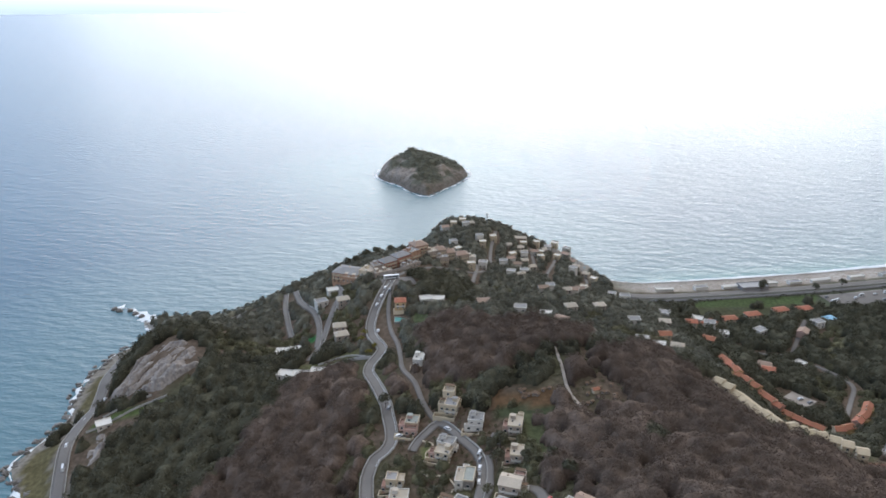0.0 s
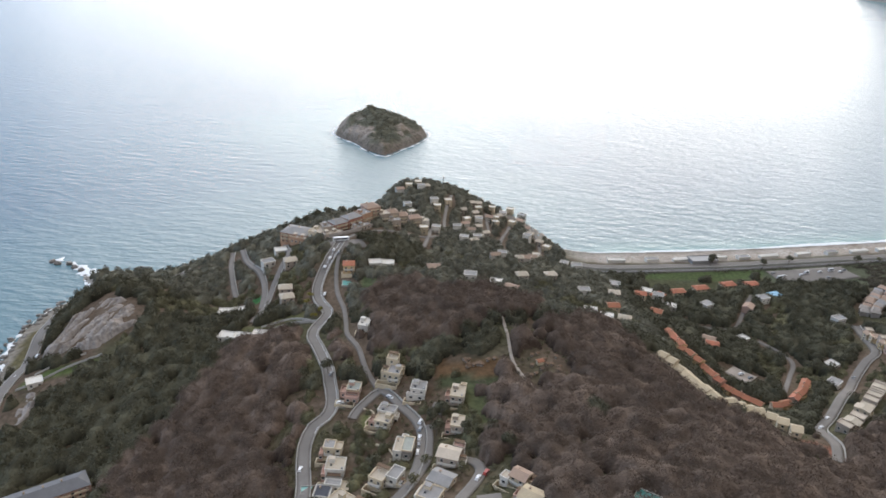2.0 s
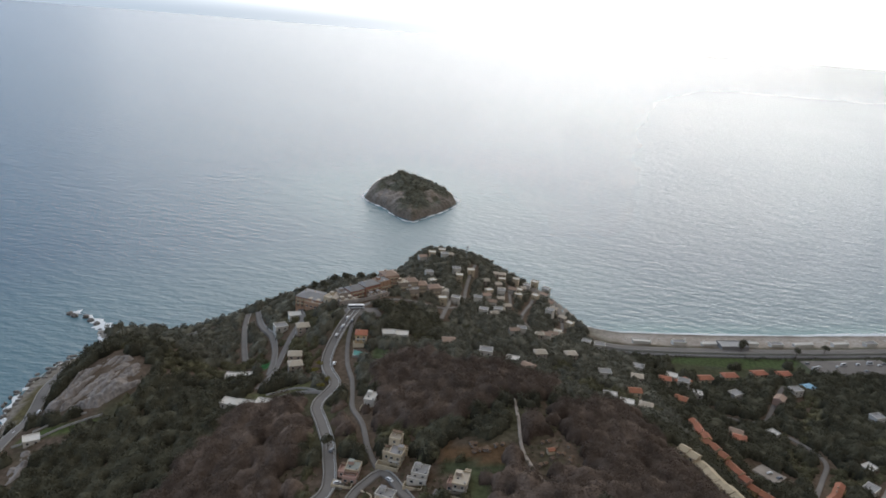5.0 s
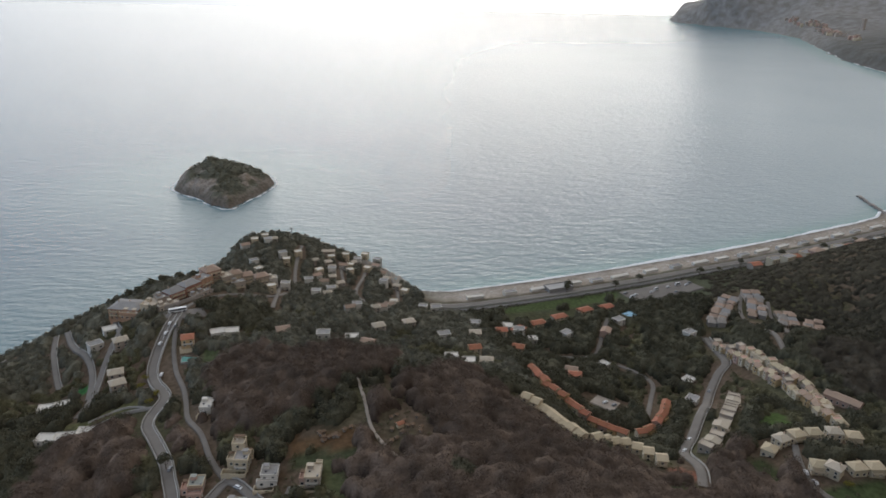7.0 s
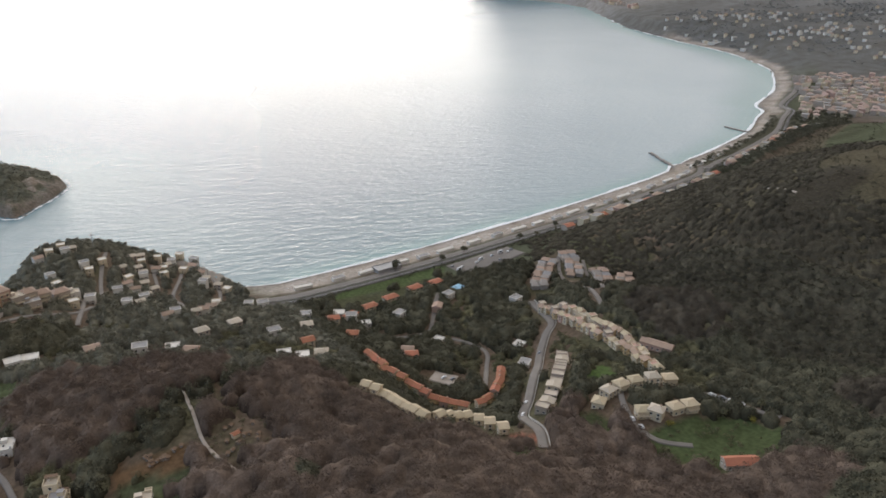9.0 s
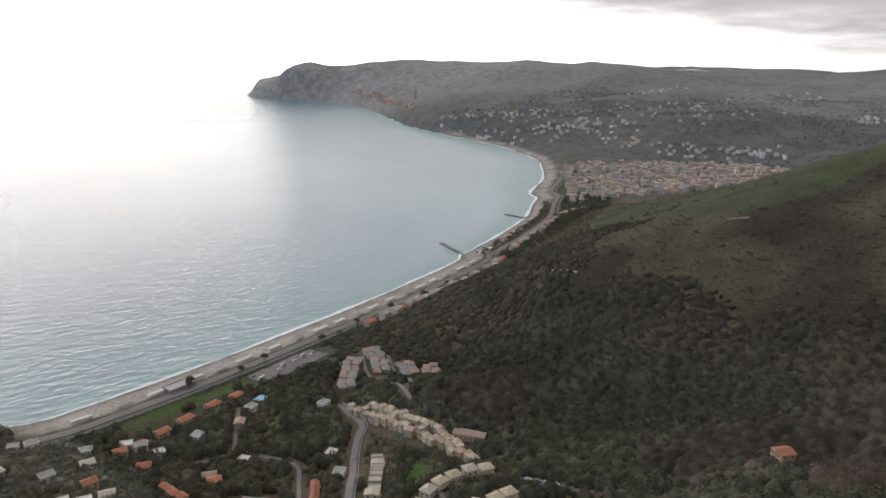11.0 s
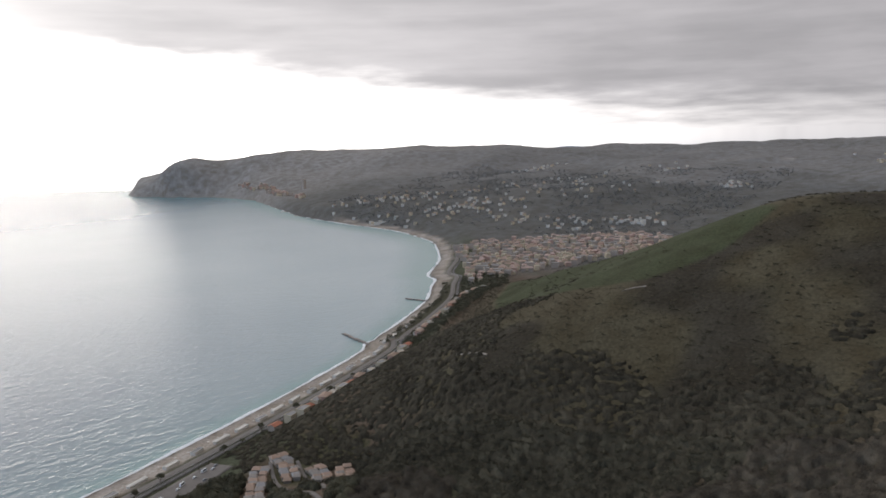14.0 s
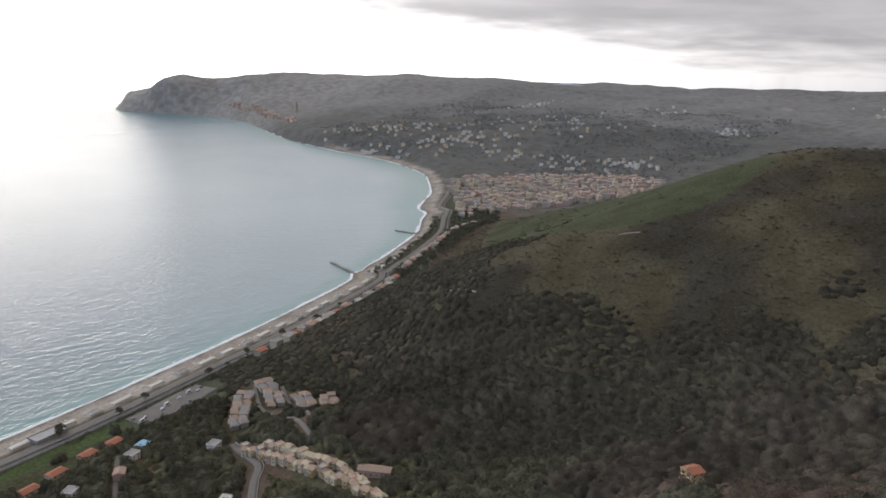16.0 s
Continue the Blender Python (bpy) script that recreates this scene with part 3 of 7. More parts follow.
def cover(x, y, z):
    """Base colour of the ground: leaf litter, evergreen floor, grass, sand, bare rock; far land paled for haze."""
    d = shore_distance(x, y)
    n1, n2 = value_noise(x, y, 60, 21), value_noise(x, y, 22, 22)
    brown, green = np.array((0.15, 0.112, 0.082)), np.array((0.105, 0.100, 0.060))
    col = np.repeat(brown[None], len(x), 0)

    def lay(mask, c):
        nonlocal col
        col = col * (1 - mask[:, None]) + np.array(c)[None] * mask[:, None]

    lay(smooth(0.1, 0.5, n1 + 0.5 * n2), green)
    far = smooth(900, 1700, np.hypot(x, y))
    # the open hill over the bay: dry grass and scrub
    hill = smooth(400, 520, x + 0.3 * (y - 300)) * smooth(25, 70, z) * (1 - far)
    lay(hill * 0.9, (0.094, 0.082, 0.050))
    lay(hill * smooth(0.0, 0.6, n1), (0.060, 0.052, 0.038))
    lay(inside(GREEN_BAND, x, y) * smooth(0, 8, line_distance(GREEN_BAND, x, y, True)), (0.068, 0.079, 0.041))
    # far land: haze put into the base colour, paler and greyer up the ridge
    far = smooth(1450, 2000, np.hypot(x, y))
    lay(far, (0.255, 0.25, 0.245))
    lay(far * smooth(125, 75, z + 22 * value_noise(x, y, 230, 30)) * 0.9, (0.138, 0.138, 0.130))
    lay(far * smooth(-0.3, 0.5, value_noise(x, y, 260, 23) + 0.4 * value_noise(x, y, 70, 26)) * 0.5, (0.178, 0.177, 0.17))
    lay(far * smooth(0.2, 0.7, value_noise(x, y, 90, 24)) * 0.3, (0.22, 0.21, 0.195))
    # the limestone cape, its rock paled further to stand for haze
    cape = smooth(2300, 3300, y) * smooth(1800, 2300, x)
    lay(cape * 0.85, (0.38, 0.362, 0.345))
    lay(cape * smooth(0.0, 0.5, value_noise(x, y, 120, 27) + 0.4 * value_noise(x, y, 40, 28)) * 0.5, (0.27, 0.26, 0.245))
    scar = smooth(1.0, 0.4, np.hypot((x - 3700 + 0.5 * (y - 880)) / 60, (y - 880) / 45))
    lay(scar, (0.36, 0.34, 0.32))
    sand = smooth(150, 200, x) * (d > 0) * (1 - smooth(30, 34, d)) * (1 - smooth(1900, 2100, y))
    lay(sand, (0.46, 0.41, 0.36))
    lay(sand * smooth(-0.2, 0.5, value_noise(x * 0.4 + y * 0.2, d * 1.5, 14, 29)), (0.40, 0.355, 0.315))
    lay(sand * (1 - smooth(3, 9, d)), (0.32, 0.285, 0.25))
    lay(smooth(150, 200, x) * smooth(32, 38, d) * (1 - smooth(95, 120, d)) * (1 - smooth(1150, 1400, y)), (0.10, 0.11, 0.07))
    # scrub comes close to the narrow beach under the hill
    lay(smooth(825, 865, x) * smooth(17, 21, d) * (1 - smooth(95, 120, d)) * (1 - smooth(1180, 1300, x)), (0.095, 0.092, 0.062))
    rock = (1 - smooth(150, 200, x)) * (1 - smooth(10, 24, d + 10 * n2)) * (d > -8)
    lay(rock, (0.30, 0.275, 0.24))
    for poly, c in PATCHES:
        lay(1.0 * inside(poly, x, y), c)
    return col


xs = [-3000, -1800, -1000, -600, -420] + stepped(-340, 940, 5.0) + stepped(955, 6400, 14, 1.02, 60)
ys = [-900, -600, -380, -220, -120, -60] + stepped(0, 900, 5.0) + stepped(912, 5900, 11, 1.02, 55)
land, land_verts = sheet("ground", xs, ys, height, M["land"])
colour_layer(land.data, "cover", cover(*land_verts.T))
tagged(land, "wooded coastal hills of bare brown and evergreen trees above a sandy bay", "ground", kind="structure")


# ---- sea ----
def sea_tint(x, y):
    d = -np.maximum(shore_distance(x, y), np.where(inside(ISLAND, x, y), 1, -1) * line_distance(ISLAND, x, y, True))
    bay = smooth(150, 230, x)
    deep, mid, shallow = np.array((0.038, 0.098, 0.146)), np.array((0.085, 0.165, 0.188)), np.array((0.17, 0.285, 0.275))
    reach = 0.9 + 2.2 * smooth(700, 1500, x)
    a, b = smooth(260 * reach, 30, d)[:, None], (smooth(45 * reach, 3, d) * bay)[:, None]
    col = deep * (1 - a) + mid * a
    # the bay's sky reflection, painted into the base colour as a paler tint
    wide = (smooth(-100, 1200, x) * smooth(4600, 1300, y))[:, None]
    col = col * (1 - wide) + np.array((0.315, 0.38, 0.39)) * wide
    return col * (1 - b) + shallow * b


xs = [-9000, -6000, -4000, -2500, -1500, -900, -600] + stepped(-450, 1400, 14.0) + stepped(1440, 3000, 40) + [3500, 5000, 9000]
ys = [-1500, -600, -200] + stepped(0, 1300, 14.0) + stepped(1340, 4600, 45) + [5000, 6000, 8000, 12000]
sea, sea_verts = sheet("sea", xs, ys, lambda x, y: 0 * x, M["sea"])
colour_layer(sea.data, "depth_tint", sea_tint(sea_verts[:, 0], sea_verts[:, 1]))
tagged(sea, "rippled blue-green sea with pale glare and turquoise shallows", "sea", kind="structure")


# mountains far behind the ridge, haze put into their pale colour
for cx, cy, half, top in ((4590, 2140, 330, 209), (4560, 2420, 160, 214), (4890, 1105, 150, 182), (4880, 980, 180, 186)):
    u = np.linspace(-1, 1, 25)
    across = np.array((-cy, cx), float) / math.hypot(cx, cy)
    crest = (1 - u**2) * (1 + 0.12 * value_noise(u * 9 + cx, u, 3, 95))
    rows = []
    for back, k in ((-60, 0.0), (-25, 0.7), (0, 1.0), (40, 0.0)):
        rows.append([(cx + across[0] * a * half + back * cx / 5000, cy + across[1] * a * half + back * cy / 5000, 120 + (top - 120) * (0.82 + 0.18 * c) * (0.4 + 0.6 * k)) for a, c in zip(u, crest)])
    v = np.array(rows).reshape(-1, 3)
    i = (np.arange(3)[:, None] * 25 + np.arange(24)[None]).ravel()
    tagged(new("far_mountain", quick_mesh("far_mountain", v, np.stack([i, i + 1, i + 26, i + 25], 1), 4, M["distance"])), "mountain on the horizon, coloured pale blue-grey for haze", "mountain", kind="structure")


# ---- roads, paths, beach ----
def curve_through(points, step):
    """Evenly spaced places on a smooth curve through the points."""
    p = np.array([points[0]] + list(points) + [points[-1]], float)
    out = []
    for a, b, c, d in zip(p, p[1:], p[2:], p[3:]):
        n = max(1, int(np.hypot(*(c - b)) / step))
        for t in np.arange(n) / n:
            out.append(0.5 * (2 * b + (c - a) * t + (2 * a - 5 * b + 4 * c - d) * t**2 + (3 * b - a - 3 * c + d) * t**3))
    out.append(p[-1])
    return np.array(out)


def normals(line):
    g = np.gradient(line, axis=0)
    g /= np.linalg.norm(g, axis=1)[:, None] + 1e-9
    return np.stack([-g[:, 1], g[:, 0]], 1)


def ribbon(name, points, width, material, lift=0.5, step=4.0, parent=None, offset=0.0, across=5, rough=0.0, level=True):
    """A band laid over the land with sides that reach into it."""
    line = curve_through(points, step)
    side = normals(line)
    half = width / 2 * (1 + rough * value_noise(line[:, 0], line[:, 1], 6, 31))
    s = np.linspace(-1, 1, across)
    xy = line[:, None] + side[:, None] * (offset + s[None, :, None] * half[:, None, None])
    z = height(xy[..., 0], xy[..., 1])
    if level:
        z = 0.35 * z + 0.65 * z.max(1, keepdims=True)
    z = np.maximum(z, 0.05) + lift
    top = np.concatenate([xy, z[..., None]], -1)
    low = top[:, [0, -1]].copy()
    low[..., 2] -= lift + 1.2
    rows = np.concatenate([low[:, :1], top, low[:, 1:]], 1)
    n, w = rows.shape[:2]
    i = (np.arange(n - 1)[:, None] * w + np.arange(w - 1)[None]).ravel()
    me = quick_mesh(name, rows.reshape(-1, 3), np.stack([i, i + w, i + w + 1, i + 1], 1), 4, material)
    ob = new(name, me)
    if parent:
        ob.parent = parent
    return ob


def kerb_wall(name, points, offset, tall, thick, material, parent, step=4.0, lift=0.4):
    line = curve_through(points, step)
    side = normals(line)
    rows = []
    z = height(line[:, 0] + side[:, 0] * offset, line[:, 1] + side[:, 1] * offset)
    z = np.maximum(z, height(line[:, 0], line[:, 1])) + lift
    for o, dz in ((-0.5, -1.5), (-0.5, tall), (0.5, tall), (0.5, -1.5)):
        rows.append(np.c_[line + side * (offset + o * thick), z + dz])
    v = np.stack(rows, 1)
    n = len(line)
    i = (np.arange(n - 1)[:, None] * 4 + np.arange(3)[None]).ravel()
    ob = new(name, quick_mesh(name, v.reshape(-1, 3), np.stack([i, i + 4, i + 5, i + 1], 1), 4, material))
    ob.parent = parent
    return ob


COAST_ROAD = [(-196, 262), (-212, 314), (-222, 347), (-234, 384), (-238, 406), (-239, 433), (-242, 456), (-246, 480), (-243, 508), (-228, 532),
              (-204, 549), (-182, 560), (-166, 576)]
LANE_VILLAS = [(-17, 333), (-14, 341), (-9, 348), (-3, 354), (3, 348), (8, 339), (14, 329), (17.6, 320), (18.8, 307), (16.6, 288), (13.8, 274), (9, 260.6), (1, 248), (-10, 225)]
LANE_SIDE = [(22, 319), (22.7, 310), (22.4, 302), (21.3, 289), (17.5, 277.6), (12.4, 264)]
LANE_BACK = [(32, 287), (41.6, 281), (44.2, 273), (42, 264), (36.4, 253.4), (31, 243), (28, 232), (24, 205)]
LANE_TOWER = [(-3, 354), (-8, 363), (-12.7, 375), (-18, 395), (-26, 413), (-28, 428), (-31, 448), (-37, 470), (-40, 491), (-40, 507), (-38, 522)]
LANES_EAST = [[(-86, 575), (-86, 554), (-80, 535), (-83, 518), (-86, 499), (-88, 470), (-92, 448)],
              [(-128, 590), (-120, 565), (-112, 546), (-101, 525), (-93, 500), (-90, 470)],
              [(-136, 590), (-131, 560), (-121, 522), (-115, 503)]]
GARDEN_TERRACE = [(-110, 433), (-90, 429), (-78, 430), (-64, 436), (-48, 434)]
LANE_HEAD = [[(57, 758), (50, 711), (46, 675), (44, 640)], [(123, 754), (113, 706), (98, 651), (101, 616), (97, 592)], [(138, 736), (141, 705), (139, 665), (132, 630)],
             [(93, 740), (90, 681), (88, 660)], [(32, 628), (28, 590), (24, 560)], [(-41, 528), (-28, 552), (-5, 570), (24, 585), (36, 605)]]
ROAD_VALLEY = [(372, 520), (360, 474), (344, 459), (324, 438), (300, 408), (285, 391), (265, 368), (248, 349), (242, 325), (231, 305)]
LANES_VALLEY = [[(282, 497), (292, 482), (295, 466), (283, 446), (262, 414)], [(310, 574), (297, 555), (281, 529), (268, 514), (240, 520), (228, 540), (226, 560)],
                [(300, 325), (292, 312), (285, 295), (287, 279), (300, 268)], [(450, 586), (427, 551), (418, 519), (411, 490), (394, 454)],
                [(464, 566), (444, 529), (436, 505), (416, 480)], [(336, 306), (348, 300), (353, 286), (360, 262)]]
HILL_TRACK = [(671, 346), (675, 339), (677, 326)]
HILL_TERRACE = [(588, 478), (583, 458), (576, 433)]
PATH_WOOD = [(69, 418), (70, 389), (70, 366), (74, 350), (80, 335)]
SHORE = np.array([(172, 672)] + COAST_BAY[:19], float)


def along_shore(back):
    return [tuple(p + n * back) for p, n in zip(SHORE, -normals(SHORE))]


PROMENADE, RAILWAY = along_shore(41.0), along_shore(51.0)


def road(points, width, label, material="asphalt", walls=(), wall_tall=0.8, name="road", line=False):
    ob = ribbon(name, points, width, M[material])
    tagged(ob, label, "road", kind="structure")
    for k, o in enumerate(walls):
        kerb_wall("parapet", points, o, wall_tall, 0.5, M["concrete"], ob)
    if line:
        for o in (-width / 2 + 0.6, 0.0, width / 2 - 0.6):
            ribbon("road_line", points, 0.28, M["paint"], 0.56, parent=ob, offset=o, across=2)
    return ob


road(ROAD_RIDGE, 6.2, "winding grey asphalt road along the ridge with pale parapets", walls=(-3.4, 3.4), line=True)
road(COAST_ROAD, 7.2, "grey coast road above the rocks with painted lines", walls=(-4.0, 4.0), line=True)
road(LANE_VILLAS, 4.4, "narrow grey lane between the villas", walls=(2.5,))
road(LANE_SIDE, 3.6, "narrow grey lane beside the villas")
road(LANE_BACK, 5.0, "narrow grey lane behind the villas")
road(LANE_TOWER, 3.0, "narrow lane beside the ridge road")
for pts in LANES_EAST:
    road(pts, 3.8, "steep grey lane through evergreen trees", walls=(2.2,))
for pts in LANE_HEAD:
    road(pts, 3.2, "pale lane climbing the wooded headland")
road(ROAD_VALLEY, 5.4, "grey asphalt road up the valley", walls=(3.6,))
for pts in LANES_VALLEY:
    road(pts, 3.4, "narrow grey lane between the terraced houses")
road(PATH_WOOD, 1.8, "pale footpath through the bare wood", "path", name="path")
road(HILL_TRACK, 0.9, "pale bare stretch of earth track on the grassy shoulder of the hill", "path", name="path")
road(HILL_TERRACE, 1.2, "pale terrace path across the scrubby hill", "path", name="path")
road(PROMENADE, 8.0, "seafront road behind the beach", walls=(-4.4,))
rail = road(RAILWAY, 6.0, "dark ballasted railway line behind the seafront road", "ballast", name="railway")
for o in (-0.75, 0.75):
    ribbon("rail", RAILWAY, 0.18, M["metal"], 0.7, parent=rail, offset=o, across=2)

# paved yards
for pts, w, lab in (([(-52, 533), (-38, 528), (-22, 533)], 13, "paved square in front of the hillside hotel"),
                    ([(-26, 343), (-24, 350)], 8, "grey parking bay beside a villa"),
                    ([(24, 333), (32, 330)], 9, "grey parking court beside a villa"),
                    ([(40, 243), (50, 243)], 13, "round grey parking court below the villas"),
                    ([(348, 612), (380, 618), (428, 628)], 27, "asphalt car park behind the seafront"),
                    ([(344, 302), (356, 284)], 7, "hillside parking strip"),
                    ([(238, 446), (250, 434)], 16, "pale gravel court between terraced houses"),
                    ([(390, 452), (398, 440)], 9, "grey turning place below the apartment blocks")):
    ob = ribbon("paved_yard", pts, w, M["asphalt" if "gravel" not in lab else "path"], 0.55, level=False, across=9)
    tagged(ob, lab, "paving", kind="structure")


# surf along the beach and round the rocks
def surf(name, points, width, label, back=0.0, seed=0, broken=0.25):
    line = curve_through(points, 2.5)
    side = normals(line)
    n1 = value_noise(line[:, 0], line[:, 1], 11, 41 + seed)
    n2 = value_noise(line[:, 0], line[:, 1], 4, 42 + seed)
    n3 = value_noise(line[:, 0], line[:, 1], 45, 43 + seed)
    mid = back + 0.8 * n1 + 0.6 * n3
    half = np.maximum(width * (0.5 + broken * n2 + 0.3 * n3), 0.12)
    rows = np.stack([np.c_[line + side * (mid - half)[:, None], 0.12 + 0 * n1], np.c_[line + side * mid[:, None], 0.75 + 0.2 * n2],
                     np.c_[line + side * (mid + half)[:, None], 0.12 + 0 * n1]], 1)
    n = len(line)
    i = (np.arange(n - 1)[:, None] * 3 + np.arange(2)[None]).ravel()
    ob = new(name, quick_mesh(name, rows.reshape(-1, 3), np.stack([i, i + 3, i + 4, i + 1], 1), 4, M["foam"]))
    return tagged(ob, label, "surf", kind="stuff")


BEACH_LINE = [(164, 674)] + COAST_BAY[:22]
surf("surf", BEACH_LINE, 5.6, "white line of surf breaking on the beach", 3.4, 0, 0.12)
surf("surf", COAST_BAY[21:28], 6.0, "far white line of surf under the town", 0.0, 7)
surf("surf", COAST_EAST[4:14], 2.6, "broken surf round the eastern rocks", 2.0, 3, 0.9)
surf("surf", [(-300, 622), (-288, 618), (-276, 611), (-266, 602), (-258, 592), (-250, 570)], 11.0, "white water round the reef", 0.0, 2, 0.5)
surf("surf", ISLAND + ISLAND[:1], 2.4, "thin surf round the island's foot", -1.0, 4, 0.9)


# ---- rocks, island, quarry, groynes ----
def lump(r, seed, flat=0.7, rings=6, around=9):
    """A craggy stone of about r metres."""
    v, f = [], []
    for i in range(rings + 1):
        lat = math.pi * (i / rings - 0.5)
        for j in range(around):
            lon = 2 * math.pi * j / around
            p = Vector((math.cos(lat) * math.cos(lon), math.cos(lat) * math.sin(lon), math.sin(lat)))
            k = r * (1 + 0.45 * noise.noise(p * 1.7 + Vector((seed * 3.1, 0, 0))) + 0.2 * noise.noise(p * 4.3 + Vector((0, seed, 0))))
            v.append((p.x * k, p.y * k, p.z * k * flat))
    for i in range(rings):
        for j in range(around):
            a, b = i * around + j, i * around + (j + 1) % around
            f.append((a, b, b + around, a + around))
    return v, f


rng = random.Random(5)
ROCKS = [mesh_object("sea_rock", *lump(3.2, s), M["wet_rock"]) for s in range(5)]
for ob, (x, y) in zip(ROCKS, [(-300, 617), (-294, 613), (-284, 613), (-277, 607), (-269, 601)]):
    ob.matrix_basis = pose(x, y, 0.2, 0, 0, x * 7)
    tagged(ob, "jagged dark rock of the reef, wet by white surf", "rock", "reef and shore rocks")
places = [(-262, 592), (-258, 584), (-252, 600)]
shore = curve_through(COAST_EAST[4:13], 5.5)
places += [(x + rng.uniform(-7, 3), y + rng.uniform(-3, 3)) for x, y in shore for _ in range(2)]
places += [(x + rng.uniform(-3, 3), y + rng.uniform(-3, 3)) for x, y in curve_through(ISLAND, 13)[:14]]
places += [(x, y) for x, y in curve_through(COAST_EAST[16:27], 16)]
for k, (x, y) in enumerate(places):
    ob = copy_thing(ROCKS[k % 5], pose(x, y, 0.1, 0, 0, k * 47))
    ob["label"] = "pale craggy shore rock at the foot of the cliff"
    ob.scale = (rng.uniform(0.35, 1.0), rng.uniform(0.35, 1.1), rng.uniform(0.3, 0.8))


def island_height(x, y):
    d = line_distance(ISLAND, x, y, True)
    peak = np.hypot(x + 47, (y - 1100) * 0.75)
    s = d / (d + peak + 1e-6)
    h = 3.0 * smooth(0, 4, d) + 29.5 * s ** 0.9 + 2.0 * smooth(2, 12, d)
    h += np.abs(value_noise(x, y, 15, 51)) * 3.4 * smooth(2, 12, d) + value_noise(x, y, 5, 52) * 1.9 + np.abs(value_noise(x, y, 9, 55)) * 2.0 * smooth(0, 6, d)
    return np.where(inside(ISLAND, x, y), h - 0.8, -3.0)


isl, iv = sheet("island", stepped(-112, 52, 2.2), stepped(955, 1172, 2.2), island_height, M["land"])
# bare rock and scrub; both tones raised to stand for haze over the water
bare_rock = value_noise(iv[:, 0], iv[:, 1], 24, 53) * 0.8 + value_noise(iv[:, 0], iv[:, 1], 8, 56) * 0.35 + smooth(-20, -75, iv[:, 0]) * 0.55 + smooth(18, 34, iv[:, 0]) * 0.7
foot = smooth(13, 5, iv[:, 2] + 4 * value_noise(iv[:, 0], iv[:, 1], 9, 57))[:, None]
steep = np.maximum(smooth(0.2, 0.6, bare_rock) * smooth(29, 20, iv[:, 2]), foot[:, 0])[:, None]
rock_tone = np.array((0.34, 0.295, 0.255)) * (1 - 0.55 * foot) + np.array((0.17, 0.15, 0.13)) * 0.55 * foot
colour_layer(isl.data, "cover", np.array((0.14, 0.14, 0.105)) * (1 - steep) + rock_tone * steep)
tagged(isl, "small pointed rocky island with evergreen scrub on top", "island", kind="structure")

QUARRY = [(-226, 434), (-207, 430), (-186, 428), (-168, 446), (-168, 464), (-181, 476), (-199, 483), (-212, 477), (-222, 458)]


def quarry_height(x, y):
    d = np.where(inside(QUARRY, x, y), 1, -1) * line_distance(QUARRY, x, y, True)
    u, w = 0.85 * x - 0.53 * y, 0.53 * x + 0.85 * y
    crag = 2.2 + 3.0 * value_noise(u, w, 14, 65) + 0.9 * value_noise(x, y, 2.0, 63)
    for size, deep, seed in ((11, 8.0, 61), (5, 4.6, 62), (2.6, 2.4, 66)):
        crag -= deep * (1 - np.abs(value_noise(u + 1.5 * value_noise(x, y, 6, 67), w * 0.2, size, seed))) ** 5
    return height(x, y) - 2.5 + smooth(-3, 3, d) * (4.6 + crag)


quarry, _ = sheet("quarry_cliff", stepped(-232, -162, 0.8), stepped(424, 488, 0.8), quarry_height, M["rock"])
tagged(quarry, "bare grey limestone quarry face above the coast road", "cliff", kind="structure")
cliff2, _ = sheet("road_cutting", stepped(-226, -200, 1.2), stepped(360, 404, 1.2),
                  lambda x, y: height(x, y) - 2.5 + smooth(13, 6, np.hypot((x + 214) * 1.2, (y - 383) * 0.6)) * (3.0 + 2.6 * np.abs(value_noise(x, y, 5, 64)) + 1.6 * value_noise(x, y, 2.4, 68) - 3.0 * (1 - np.abs(value_noise(x, y * 0.3, 6, 69))) ** 5), M["rock"])
tagged(cliff2, "pale rock cutting beside the coast road", "cliff", kind="structure")


def groyne(x0, y0, x1, y1, label):
    """Boulders heaped into a jetty."""
    v, f = [], []
    n = int(math.hypot(x1 - x0, y1 - y0) / 2.2)
    for k in range(n * 2):
        t = k / (n * 2)
        lv, lf = lump(2.2, k % 7, 0.7, 4, 6)
        base = len(v)
        ox, oy = rng.uniform(-2.2, 2.2), rng.uniform(-2.2, 2.2)
        v += [(x0 + (x1 - x0) * t + ox + a, y0 + (y1 - y0) * t + oy + b, 0.6 + c) for a, b, c in lv]
        f += [tuple(i + base for i in q) for q in lf]
    return tagged(mesh_object("groyne", v, f, M["rock"]), label, "groyne", "stone groynes in the bay")


groyne(810, 797, 835, 876, "bent jetty of dark boulders running into the bay")
groyne(1085, 904, 1080, 954, "short jetty of dark boulders in the bay")
groyne(1290, 1012, 1278, 1046, "short far jetty of boulders by the town beach")
groyne(2100, 2330, 2050, 2350, "low far groyne of boulders before the old town")
groyne(2190, 2500, 2140, 2530, "low far groyne of stones before the old town")


